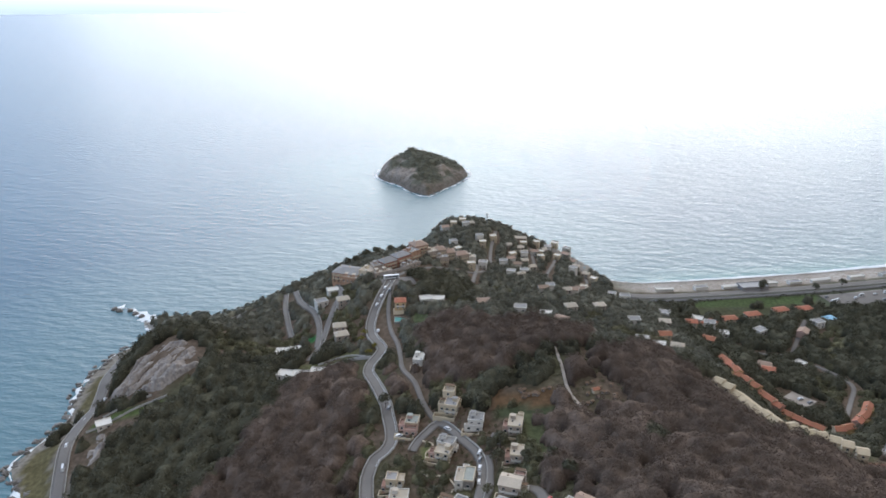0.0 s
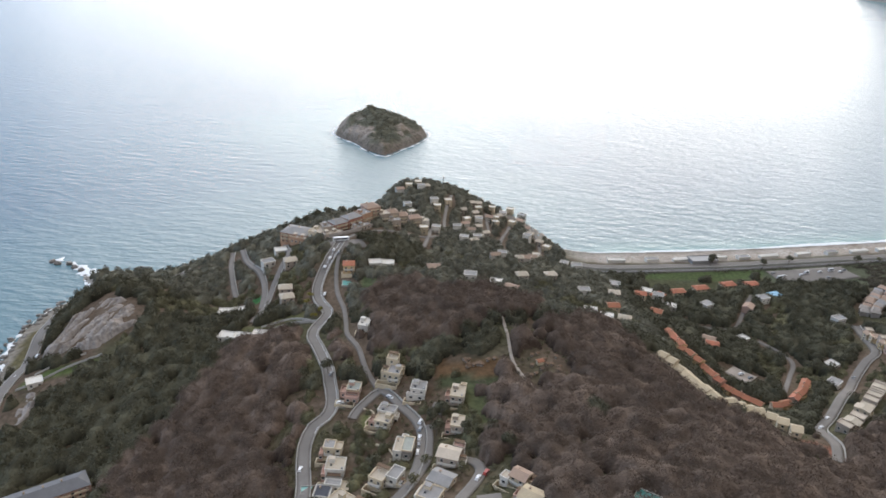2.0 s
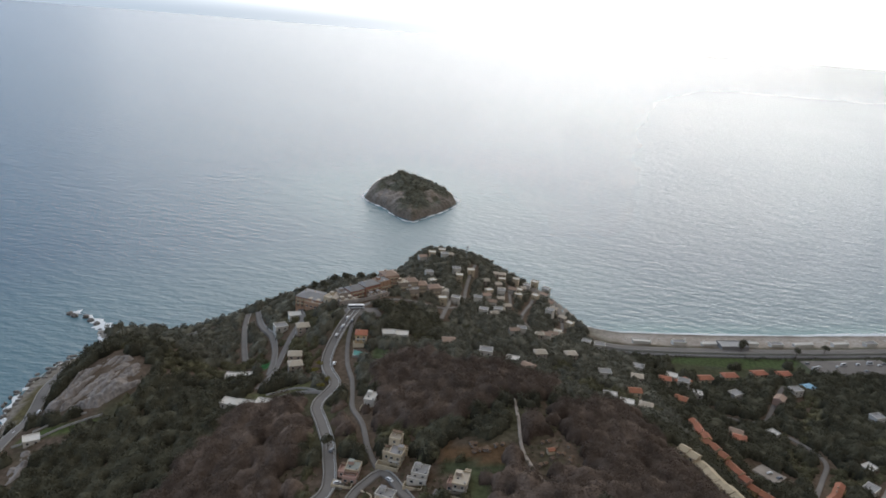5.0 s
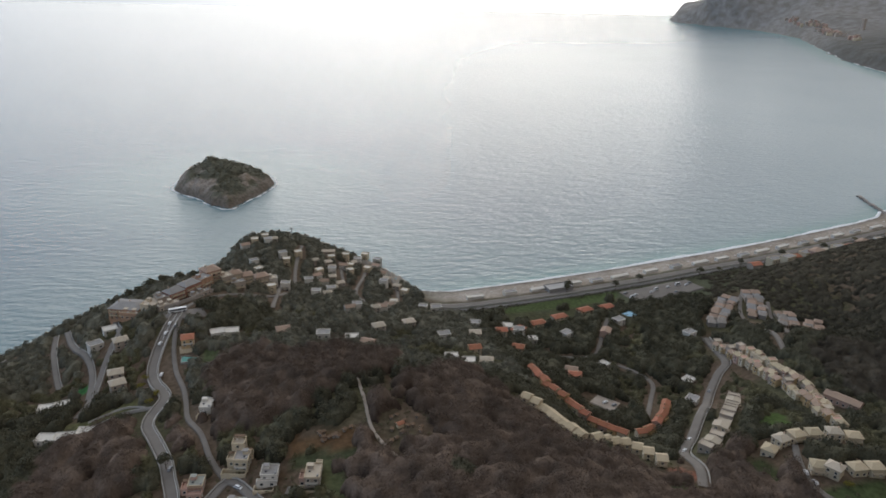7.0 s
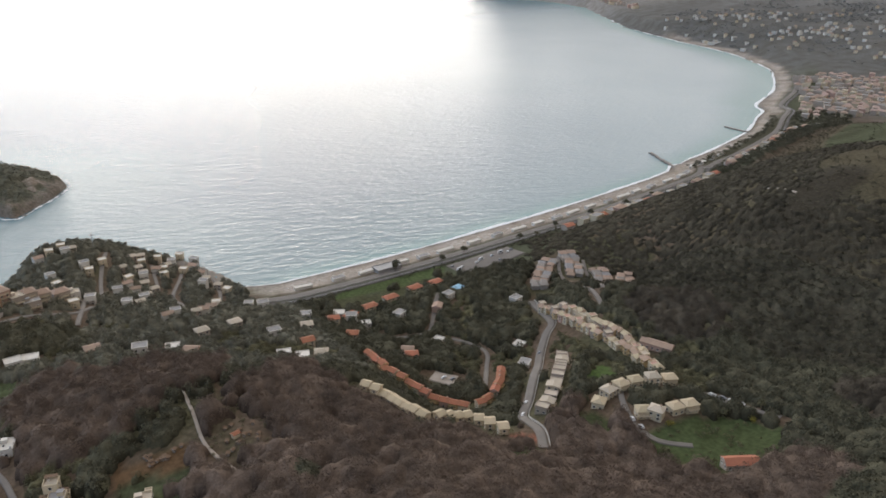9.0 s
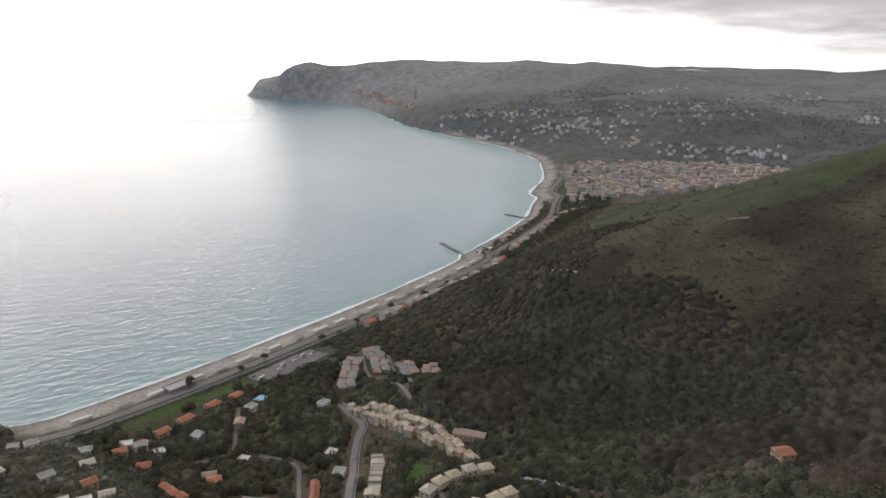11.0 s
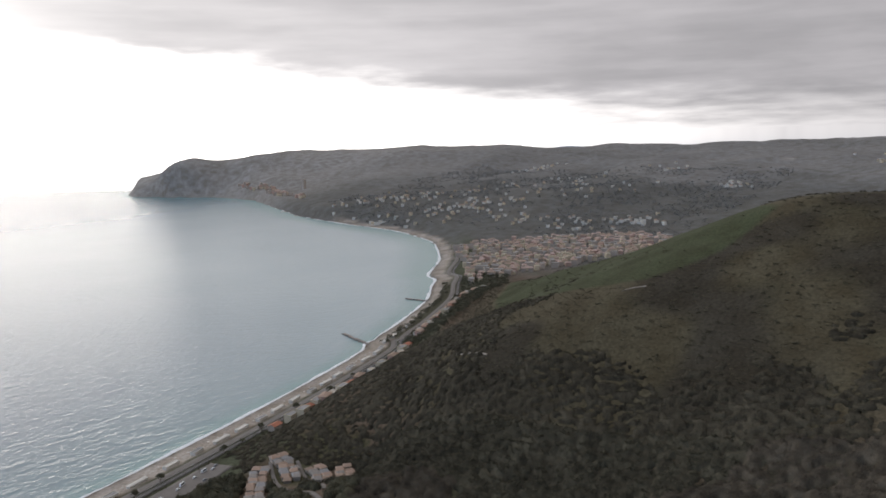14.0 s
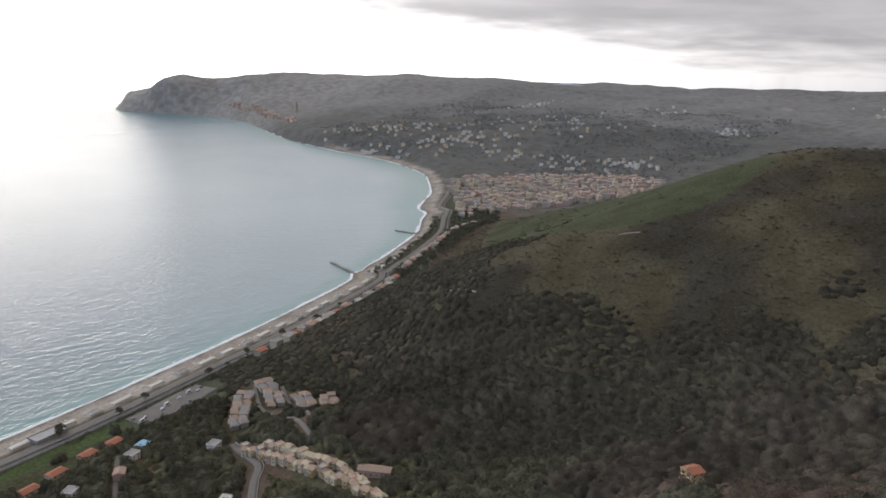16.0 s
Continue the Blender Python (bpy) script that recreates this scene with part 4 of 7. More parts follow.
# ---- houses ----
class Shape:
    """Boxes and roofs gathered into one mesh with several materials."""

    def __init__(self):
        self.v, self.f, self.m, self.mats = [], [], [], []

    def _mat(self, key):
        if key not in self.mats:
            self.mats.append(key)
        return self.mats.index(key)

    def add(self, verts, faces, key):
        base, k = len(self.v), self._mat(key)
        self.v += [tuple(p) for p in verts]
        self.f += [tuple(i + base for i in q) for q in faces]
        self.m += [k] * len(faces)
        return self

    def box(self, x0, y0, z0, x1, y1, z1, key, taper=0.0):
        t = taper
        v = [(x0, y0, z0), (x1, y0, z0), (x1, y1, z0), (x0, y1, z0), (x0 + t, y0 + t, z1), (x1 - t, y0 + t, z1), (x1 - t, y1 - t, z1), (x0 + t, y1 - t, z1)]
        return self.add(v, [(3, 2, 1, 0), (4, 5, 6, 7), (0, 1, 5, 4), (1, 2, 6, 5), (2, 3, 7, 6), (3, 0, 4, 7)], key)

    def mesh(self, name):
        me = bpy.data.meshes.new(name)
        me.from_pydata(self.v, [], self.f)
        me.update()
        for key in self.mats:
            me.materials.append(M[key])
        me.polygons.foreach_set("material_index", self.m)
        return me

    def put(self, name, parent=None, label=""):
        ob = new(name, self.mesh(name))
        if parent:
            ob.parent = parent
        if label:
            ob["label"] = label
        return ob


WINDOWS = {}


def window(parent, x, y, z, face, w=1.1, h=1.35, frame="white", shutters=False):
    """A window with a proud frame, recessed pane and sill; face: 0 front (-y), 1 right, 2 back, 3 left."""
    key = (w, h, frame, shutters)
    if key not in WINDOWS:
        s = Shape()
        a, b = w / 2, h / 2
        s.box(-a - 0.1, -0.09, -b - 0.1, -a, 0.1, b + 0.1, frame).box(a, -0.09, -b - 0.1, a + 0.1, 0.1, b + 0.1, frame)
        s.box(-a, -0.09, b, a, 0.1, b + 0.1, frame).box(-a - 0.2, -0.2, -b - 0.12, a + 0.2, 0.1, -b, frame)
        s.box(-a, -0.03, -b, a, 0.1, b, "glass")
        if shutters:
            s.box(-a - 0.62, -0.07, -b, -a - 0.1, 0.02, b, "flat_green").box(a + 0.1, -0.07, -b, a + 0.62, 0.02, b, "flat_green")
        WINDOWS[key] = s.mesh("window")
    ob = new("window", WINDOWS[key])
    ob.parent = parent
    ob.matrix_local = pose(x, y, z, 0, 0, (0, 90, 180, 270)[face])
    return ob


def flat_roof(x0, y0, x1, y1, z, roof, parapet, rim=0.25, tall=0.55):
    """A flat roof with a raised rim, in one piece."""
    s = Shape()
    a, b, c, d = x0 - rim, y0 - rim, x1 + rim, y1 + rim
    t, up, deck = 0.32, z + 0.3 + tall, z + 0.34
    v = [(x, y, h) for h, q in ((z, 0), (up, 0), (up, t), (deck, t)) for x, y in ((a + q, b + q), (c - q, b + q), (c - q, d - q), (a + q, d - q))]
    ring = [(4 * k + i, 4 * k + (i + 1) % 4, 4 * k + 4 + (i + 1) % 4, 4 * k + 4 + i) for k in range(3) for i in range(4)]
    s.add(v, [(3, 2, 1, 0)] + ring + [(12, 13, 14, 15)], parapet)
    s.m[-1] = s._mat(roof)
    return s


def pitched_roof(x0, y0, x1, y1, z, rise, roof, gable, hip=0.0, eave=0.5):
    """Ridge along x; hip: how far the ridge ends draw in."""
    s = Shape()
    a, b, c, d, m = x0 - eave, y0 - eave, x1 + eave, y1 + eave, (y0 + y1) / 2
    e = 0.22
    low = z - 0.12
    v = [(a, b, low), (c, b, low), (c, d, low), (a, d, low), (a, b, low + e), (c, b, low + e), (c, d, low + e), (a, d, low + e), (a + hip, m, z + rise), (c - hip, m, z + rise)]
    s.add(v, [(3, 2, 1, 0), (0, 1, 5, 4), (1, 2, 6, 5), (2, 3, 7, 6), (3, 0, 4, 7), (4, 5, 9, 8), (6, 7, 8, 9)], roof)
    s.f += [(5, 6, 9), (7, 4, 8)]
    s.m += [s._mat(roof if hip else gable)] * 2
    return s


def face_windows(parent, x0, y0, x1, y1, z, floors, step=3.2, faces=(0, 1, 3), storey=2.35, **kw):
    for f in faces:
        span = (x1 - x0) if f in (0, 2) else (y1 - y0)
        n = max(1, int((span - 0.8) / step))
        for k in range(n):
            u = (k + 0.5) / n
            for s in range(floors):
                zz = z + 1.45 + s * storey
                if f == 0:
                    window(parent, x0 + u * (x1 - x0), y0, zz, 0, **kw)
                elif f == 2:
                    window(parent, x0 + u * (x1 - x0), y1, zz, 2, **kw)
                elif f == 1:
                    window(parent, x1, y0 + u * (y1 - y0), zz, 1, **kw)
                else:
                    window(parent, x0, y0 + u * (y1 - y0), zz, 3, **kw)


def balcony(parent, x0, x1, y, z, deep, slab="white"):
    s = Shape()
    s.box(x0, y - deep, z, x1, y, z + 0.2, slab).box(x0, y - deep, z + 0.2, x1, y - deep + 0.15, z + 1.1, slab)
    s.box(x0, y - deep, z + 0.2, x0 + 0.15, y, z + 1.1, slab).box(x1 - 0.15, y - deep, z + 0.2, x1, y, z + 1.1, slab)
    return s.put("balcony", parent)


def chimney(parent, x, y, z, key="white"):
    s = Shape()
    s.box(x - 0.35, y - 0.35, z - 0.8, x + 0.35, y + 0.35, z + 1.1, key).box(x - 0.5, y - 0.5, z + 1.1, x + 0.5, y + 0.5, z + 1.3, "tile_pale")
    return s.put("chimney", parent)


def villa(x, y, turn, blocks, label, chim=True):
    """blocks: (x0, y0, x1, y1, storeys, base, wall, roof, kind) in the villa's own axes."""
    root = new("villa")
    zs = [ground(x + (a + c) / 2 * math.cos(radians(turn)) - (b + d) / 2 * math.sin(radians(turn)),
                 y + (a + c) / 2 * math.sin(radians(turn)) + (b + d) / 2 * math.cos(radians(turn))) for a, b, c, d, *_ in blocks]
    root.matrix_basis = pose(x, y, float(np.mean(zs)), 0, 0, turn)
    tagged(root, label, "villa", "villas on the ridge")
    for k, (a, b, c, d, storeys, base, wall, roof, kind) in enumerate(blocks):
        a, b, c, d = 0.88 * a, 0.88 * b, 0.88 * c, 0.88 * d
        top = base + storeys * 2.35
        w = Shape().box(a, b, min(-4.5, base), c, d, top, wall).put("body", root)
        if kind == "flat":
            flat_roof(a, b, c, d, top, roof, "white" if wall == "white" else "cream").put("roof", root)
            if c - a > 6 and d - b > 5:
                u, v = (a + c) / 2 + (0.22 if k % 2 else -0.22) * (c - a), (b + d) / 2 + 0.2 * (d - b)
                Shape().box(u - 1.3, v - 1.1, top + 0.3, u + 1.3, v + 1.1, top + 2.3, wall).box(u - 1.5, v - 1.3, top + 2.3, u + 1.5, v + 1.3, top + 2.5, roof).put("stair_hut", root)
                Shape().box(u - 0.5, v - 3.4, top + 0.3, u + 0.5, v - 2.6, top + 0.8, "glass", 0.1).put("skylight", root)
                Shape().box(c - 1.4, b + 0.8, top + 0.3, c - 0.6, b + 1.8, top + 1.2, "metal", 0.05).put("roof_unit", root)
        elif kind == "terrace":
            flat_roof(a, b, c, d, top, roof, wall, 0.1, 0.9).put("roof_terrace", root, "tiled roof terrace with a parapet")
            if min(c - a, d - b) > 2.4:
                Shape().box(a + 0.5, d - 2.2, top + 0.3, a + 0.65, d - 2.05, top + 2.5, "wood").box(c - 0.65, d - 2.2, top + 0.3, c - 0.5, d - 2.05, top + 2.5, "wood").box(
                    a + 0.3, d - 2.3, top + 2.5, c - 0.3, d - 0.2, top + 2.62, "wood").put("pergola", root, "brown timber pergola")
        elif kind == "solar":
            r = flat_roof(a, b, c, d, top, "flat_grey", "white").put("roof", root)
            for i in range(3):
                p = Shape().add([(a + 0.6, b + 0.5 + i * (d - b - 0.8) / 3, top + 0.5), (c - 0.6, b + 0.5 + i * (d - b - 0.8) / 3, top + 0.5),
                                 (c - 0.6, b + 0.2 + (i + 1) * (d - b - 0.8) / 3, top + 1.0), (a + 0.6, b + 0.2 + (i + 1) * (d - b - 0.8) / 3, top + 1.0),
                                 (a + 0.6, b + 0.5 + i * (d - b - 0.8) / 3, top + 0.4), (c - 0.6, b + 0.5 + i * (d - b - 0.8) / 3, top + 0.4),
                                 (c - 0.6, b + 0.2 + (i + 1) * (d - b - 0.8) / 3, top + 0.9), (a + 0.6, b + 0.2 + (i + 1) * (d - b - 0.8) / 3, top + 0.9)],
                                [(0, 1, 2, 3), (7, 6, 5, 4), (0, 4, 5, 1), (2, 6, 7, 3), (1, 5, 6, 2), (3, 7, 4, 0)], "solar").put("solar_panel", root, "dark glass solar panel")
        else:
            pitched_roof(a, b, c, d, top, 1.7, roof, wall, 2.5 if kind == "hip" else 0.0).put("roof", root)
        if storeys:
            face_windows(w, a, b, c, d, base, int(storeys), 3.0, w=1.2 + 0.3 * (k % 2))
        if storeys >= 2:
            balcony(root, a + 0.6, c - 0.6, b, base + 2.35, 1.4, "white")
    x0, x1 = min(q[0] for q in blocks) * 0.88, max(q[2] for q in blocks) * 0.88
    y0 = min(q[1] for q in blocks) * 0.88
    flat_roof(x0 - 1.2, y0 - 3.6, x1 - 1.5, y0 + 0.4, -3.6, "terracotta_floor", "cream", 0.1, 4.0).put("patio", root, "paved patio with a low pale wall")
    if chim:
        a, b, c, d = (0.88 * q for q in blocks[0][:4])
        storeys, base = blocks[0][4:6]
        chimney(root, a + (c - a) * 0.3, b + (d - b) * 0.7, base + storeys * 2.35 + 0.4)
    return root


def garden_wall(points, label, tall=0.9, key="cream"):
    line = curve_through(points, 1.5)
    side = normals(line)
    z = height(line[:, 0], line[:, 1])
    v = np.stack([np.c_[line + side * o, z + dz] for o, dz in ((-0.2, -1), (-0.2, tall), (0.2, tall), (0.2, -1))], 1)
    n = len(line)
    i = (np.arange(n - 1)[:, None] * 4 + np.arange(3)[None]).ravel()
    ob = new("garden_wall", quick_mesh("garden_wall", v.reshape(-1, 3), np.stack([i, i + 4, i + 5, i + 1], 1), 4, M[key]))
    return tagged(ob, label, "garden wall")


VILLAS = [
    (-18, 354, -8, [(-4, -3, 4, 6, 2, 0, "pink", "flat_green", "flat"), (-4, -8, 4, -3, 1.2, 0, "pink", "terracotta_floor", "terrace"), (-8, -3, -4, 4, 1, 0, "pink", "terracotta_floor", "terrace")],
     "pink villa with grey-green flat roof and tiled terraces"),
    (4, 364, -14, [(-6, 2, 1, 9, 4, 0, "cream", "flat_tan", "terrace"), (-3, -7, 5, 2, 2.6, 0, "cream", "flat_grey", "flat"), (-8, -3, -3, 2, 1.4, 0, "cream", "flat_tan", "terrace"), (1, 2, 6, 5, 1.6, 0, "cream", "flat_tan", "terrace")],
     "tall stepped cream villa with roof terraces"),
    (17, 347, -10, [(-4, -4, 5, 5, 2.2, 0, "white", "flat_grey", "flat"), (-6, -6, 5, -4, 1, 0, "white", "terracotta_floor", "terrace")], "square white villa with pale grey flat roof"),
    (0, 327, -18, [(-5, 1, 5, 8, 2.6, 0, "white", "flat_grey", "flat"), (-4, -7, 5, 1, 2, 0, "cream", "flat_tan", "flat"), (-8, -6, -4, -1, 1, 0, "pink", "terracotta_floor", "terrace"), (5, 2, 7, 6, 1.3, 0, "white", "flat_tan", "terrace")],
     "large pale villa with stepped flat roofs in a walled garden"),
    (10, 299, -10, [(-5, -6, -0.5, 6, 2.4, 0, "white", "flat_tan", "flat"), (-0.5, -6, 5, 6, 2.8, 0, "stone", "flat_green", "flat"), (-2, 6, 1, 8, 2.6, 0, "white", "flat_tan", "flat")], "long white villa with two-part flat roof"),
    (-25, 306, -6, [(-5, -1, 1, 6, 2.4, 0, "cream", "flat_grey", "flat"), (1, 0, 5, 6, 2, 0, "cream", "flat_tan", "flat"), (-7, -3, -5, 3, 1, 0, "pink", "terracotta_floor", "terrace")], "cream villa with grey flat roofs above the road"),
    (-22, 293, -4, [(-5, -6, 5, 4, 2.6, 0, "white", "flat_tan", "flat"), (-7, -6, -5, 1, 1.2, 0, "pink", "terracotta_floor", "terrace"), (-4, -9, 4, -6, 1, 0, "stone", "flat_tan", "terrace")], "pale double villa with tan roof above the road"),
    (-23, 274, -8, [(-7, -7, 1, 1, 2, 0, "white", "flat_grey", "solar"), (-3, 1, 5, 5, 2.4, 0, "white", "flat_grey", "flat"), (5, 1, 9, 7, 1.5, 0, "beige", "flat_tan", "flat")], "white villa with dark solar panels on the roof"),
    (1, 272, -28, [(-6, -5, 2, 5, 2, 0, "cream", "flat_tan", "terrace"), (2, -1, 8, 8, 2.5, 0, "white", "flat_grey", "flat"), (8, -1, 11, 4, 1, 0, "cream", "terracotta_floor", "terrace")], "cream L-shaped villa with tan roof terrace"),
    (37, 337, -12, [(-3, -6, 5, 6, 2.2, 0, "beige", "flat_tan", "flat"), (-6, -5, -3, 1, 1.4, 0, "pink", "terracotta_floor", "terrace"), (2, 6, 5, 8, 2.4, 0, "beige", "flat_tan", "flat")], "beige villa with pink terraces beside a lawn"),
    (35, 312, -10, [(-2, -5, 5, 5, 2.2, 0, "beige", "flat_tan", "flat"), (-5, -5, -2, 2, 1.2, 0, "pink", "terracotta_floor", "terrace")], "beige villa with pink side terrace"),
    (31, 283, -18, [(-6, -5, 5, 5, 2.4, 0, "beige", "flat_tan", "gable"), (0, 5, 6, 9, 2.2, 0, "beige", "terracotta_floor", "terrace"), (5, -4, 9, 1, 1.3, 0, "white", "flat_tan", "terrace")], "long beige villa with pale pitched roof"),
    (27, 264, -30, [(-6, -5, 5, 5, 2.2, 0, "cream", "flat_grey", "gable"), (-8, -3, -6, 2, 1, 0, "white", "flat_tan", "terrace")], "cream villa with pale pitched roof beside the lane"),
    (21, 251, -26, [(-5, -5, 5, 5, 2.4, 0, "cream", "flat_grey", "flat"), (-7, -3, -5, 3, 1.2, 0, "white", "flat_tan", "terrace")], "cream villa with dark grey flat roof"),
    (59, 256, -38, [(-4, -4, 4, 4, 2, 0, "cream", "tile_pale", "gable"), (-8, -6, -4, -1, 1.4, 0, "white", "flat_tan", "flat"), (4, 0, 8, 4, 1, 0, "cream", "terracotta_floor", "terrace")], "cream villa with clay tiled roof below the wood"),
    (61, 240, -34, [(-5, -5, 5, 5, 2, 0, "cream", "tile_tan", "gable"), (-8, -3, -5, 2, 1, 0, "pink", "terracotta_floor", "terrace")], "cream villa with straw-coloured pitched roof"),
    (-14, 256, -36, [(-9, -6, 8, 5, 2, 0, "cream", "flat_tan", "flat"), (3, 0, 8, 5, 2.3, 0, "cream", "terracotta_floor", "terrace")], "long cream villa with wide tan roof"),
    (-16, 418, -10, [(-3, -6, 4, 5, 1.8, 0, "white", "white", "flat")], "small white flat-roofed house beside the lane"),
    (-32, 497, 4, [(-4, -4, 5, 5, 2.4, 0, "ochre", "tile", "hip")], "ochre house with bright orange tiled roof"),
    (414, 182, -30, [(-5, -5, 5, 5, 3.2, 0, "ochre", "tile", "gable"), (-9, -4, -5, 2, 1, 0, "cream", "flat_tan", "terrace")], "yellow farmhouse with orange tiled roof on the slope"),
]
for x, y, turn, blocks, label in VILLAS:
    villa(x, y, turn, blocks, label)
garden_wall([(-12, 341), (-6, 336), (-10, 329), (-9, 322), (-13, 318), (-8, 310)], "curving pale wall round the villa's lawn")
garden_wall([(-9, 312), (2, 306), (8, 289)], "pale wall beside a garden path")
garden_wall(GARDEN_TERRACE, "long pale retaining wall of a terraced garden", 2.2, "concrete")
garden_wall([(-84, 438), (-66, 444), (-52, 438)], "second pale retaining wall of a terraced garden", 1.2, "concrete")


# houses that repeat: each kind is built once
def small_house(name, w, d, storeys, wall, roof, kind, label, category, group, front=(0, 3), rise=1.8, extra=None):
    root = new(name)
    tagged(root, label, category, group)
    top = storeys * 2.7
    walls = Shape().box(-w / 2, -d / 2, -5, w / 2, d / 2, top, wall).put("body", root)
    if kind == "flat":
        flat_roof(-w / 2, -d / 2, w / 2, d / 2, top, roof, wall).put("roof", root)
    else:
        pitched_roof(-w / 2, -d / 2, w / 2, d / 2, top, rise, roof, wall, min(w, d) * 0.4 if kind == "hip" else 0.0).put("roof", root)
    if front:
        face_windows(walls, -w / 2, -d / 2, w / 2, d / 2, 0, int(storeys), 3.1, front, w=1.3)
    if extra == "balcony":
        balcony(root, -w / 2 + 0.4, w / 2 - 0.4, -d / 2, top - 2.7, 1.3, wall)
    if extra == "chimney":
        chimney(root, w * 0.25, 0.5, top + rise * 0.7, wall)
    return root


PARKED = []       # footprints that trees keep clear of


def place_row(kinds, spots, jitter=0.0, clear=6.5, uneven=0.35):
    """spots: x, y, turn; the first of each kind stands where it was built."""
    used = set()
    shake = random.Random(len(spots))
    for k, (x, y, turn) in enumerate(spots):
        ob = kinds[k % len(kinds)] if not jitter else shake.choice(kinds)
        x, y = x + shake.uniform(-jitter, jitter), y + shake.uniform(-jitter, jitter)
        m = pose(x, y, ground(x, y) + shake.uniform(-uneven, uneven) + shake.uniform(-0.4, 0.4) * jitter, 0, 0, turn + shake.uniform(-6, 6) * jitter)
        if id(ob) in used:
            ob = copy_thing(ob, m)
        else:
            used.add(id(ob))
            ob.matrix_basis = m
        PARKED.append((x, y, clear))
        if clear > 7:
            far_off = math.hypot(x, y)
            PARKED.append((x - 6 * x / far_off, y - 6 * y / far_off, clear - 1))


def row_spots(points, count, turn_off=0.0):
    line = curve_through(points, 1.0)
    dist = np.r_[0, np.cumsum(np.hypot(*np.diff(line, axis=0).T))]
    out = []
    for k in range(count):
        s = (k + 0.5) / count * dist[-1]
        p = [np.interp(s, dist, line[:, i]) for i in (0, 1)]
        q = [np.interp(s + 1.0, dist, line[:, i]) for i in (0, 1)]
        o = [np.interp(s - 1.0, dist, line[:, i]) for i in (0, 1)]
        out.append((p[0], p[1], math.degrees(math.atan2(q[1] - o[1], q[0] - o[0])) + turn_off))
    return out


g = "straw-roofed terraced houses"
terr = [small_house("terraced_house", 5.4, 6.6, 2, "cream", "tile_tan", "gable", "cream terraced house with a straw-coloured pitched roof", "house", g, extra=e) for e in ("balcony", None)]
place_row(terr, row_spots([(170, 408), (180, 396), (184, 383), (191, 362)], 8), 0.35, 11.5, 1.3)
place_row([copy_thing(t, pose(0, 0, 0)) for t in terr], [(203, 369, 8), (209.5, 370, 6), (216, 371, 0), (222.5, 371, -5), (222, 356, -30), (221, 343, -25), (222, 331, -20)], 0, 11.5)
g = "red-roofed terraced houses"
red = [small_house("terraced_house", 6.2, 5.2, 1.7, w, "tile", "gable", "terraced house with a bright terracotta tiled roof", "house", g, extra=e) for w, e in (("pink", "chimney"), ("cream", None), ("ochre", "balcony"))]
place_row(red, row_spots([(204, 482), (205, 458), (209, 440), (219, 418), (231, 403), (239, 394)], 14), 1.0, 7.2, 1.4)
place_row([copy_thing(t, pose(0, 0, 0)) for t in red], row_spots([(241, 393), (254, 395), (266, 405), (276, 416), (284, 428)], 7), 0.9, 7.2, 0.9)
g = "stepped houses beside the valley road"
step = [small_house("stepped_house", 5.6, 8.2, 2, "cream", "flat_tan", "gable", "cream stepped house with a pale pitched roof and green terrace", "house", g, rise=1.2, extra="balcony"),
        small_house("stepped_house", 5.4, 7.4, 1.6, "beige", "flat_tan", "flat", "beige stepped house with a pale flat roof", "house", g)]
place_row(step, row_spots([(256, 343), (270, 353), (285, 367), (300, 383), (318, 404), (330, 419)], 13, 0), 0.35, 9.0, 1.2)
g = "colourful houses up the slope"
cols = [("cream", "tile_pale", "gable"), ("beige", "flat_tan", "flat"), ("cream", "tile_tan", "hip"), ("ochre", "tile_pale", "gable"), ("cream", "flat_tan", "flat"), ("pink", "tile_tan", "gable"), ("beige", "tile_tan", "gable"), ("cream", "terracotta_floor", "flat")]
upper = [small_house("terraced_house", 4.6 + 0.5 * (s % 2), 5.2, s, w, r, k, "terraced house in %s render with a clay roof" % w, "house", g, extra=e)
         for (w, r, k), s, e in zip(cols, (2, 2.6, 1.7, 2, 1.6, 2.3, 1.8, 2.2), ("chimney", "balcony", None, "balcony", None, "chimney", "balcony", None))]
place_row(upper, row_spots([(368, 503), (367, 480), (365, 455), (361, 425), (359, 395), (355, 366), (349, 341)], 32, 0), 1.6, 9.0)
place_row([copy_thing(t, pose(0, 0, 0)) for t in upper], row_spots([(374, 484), (374, 450), (370, 418), (367, 390), (362, 368)], 24, 0), 1.6, 9.0)
big = small_house("apartment_house", 22, 8, 1.6, "pink", "tile_pale", "gable", "long pink apartment house with a dull red roof", "house", "")
place_row([big], [(378, 376, -62)], 0, 9.0)
g = "curved row of pale houses"
arc = [small_house("terraced_house", 7.8, 7, s, "cream", r, "hip", "cream terraced house with a straw-coloured hipped roof", "house", g, extra=e) for e, s, r in (("balcony", 1.8, "tile_tan"), ("chimney", 2.1, "flat_tan"), (None, 1.6, "tile_tan"))]
place_row(arc, row_spots([(279, 321), (288, 327), (303, 330), (318, 329), (341, 321)], 6), 0.25, 9.0, 1.0)
place_row([copy_thing(t, pose(0, 0, 0)) for t in arc], [(294, 300, -25), (299, 295, -60), (312, 294, -5), (321, 292, -12)], 0, 9.0)
barn = small_house("barn", 17, 7, 1.2, "beige", "tile", "gable", "low barn with a long orange tiled roof in a meadow", "barn", "", rise=2.0)
place_row([barn], [(302, 240, -24)], 0, 11.0)
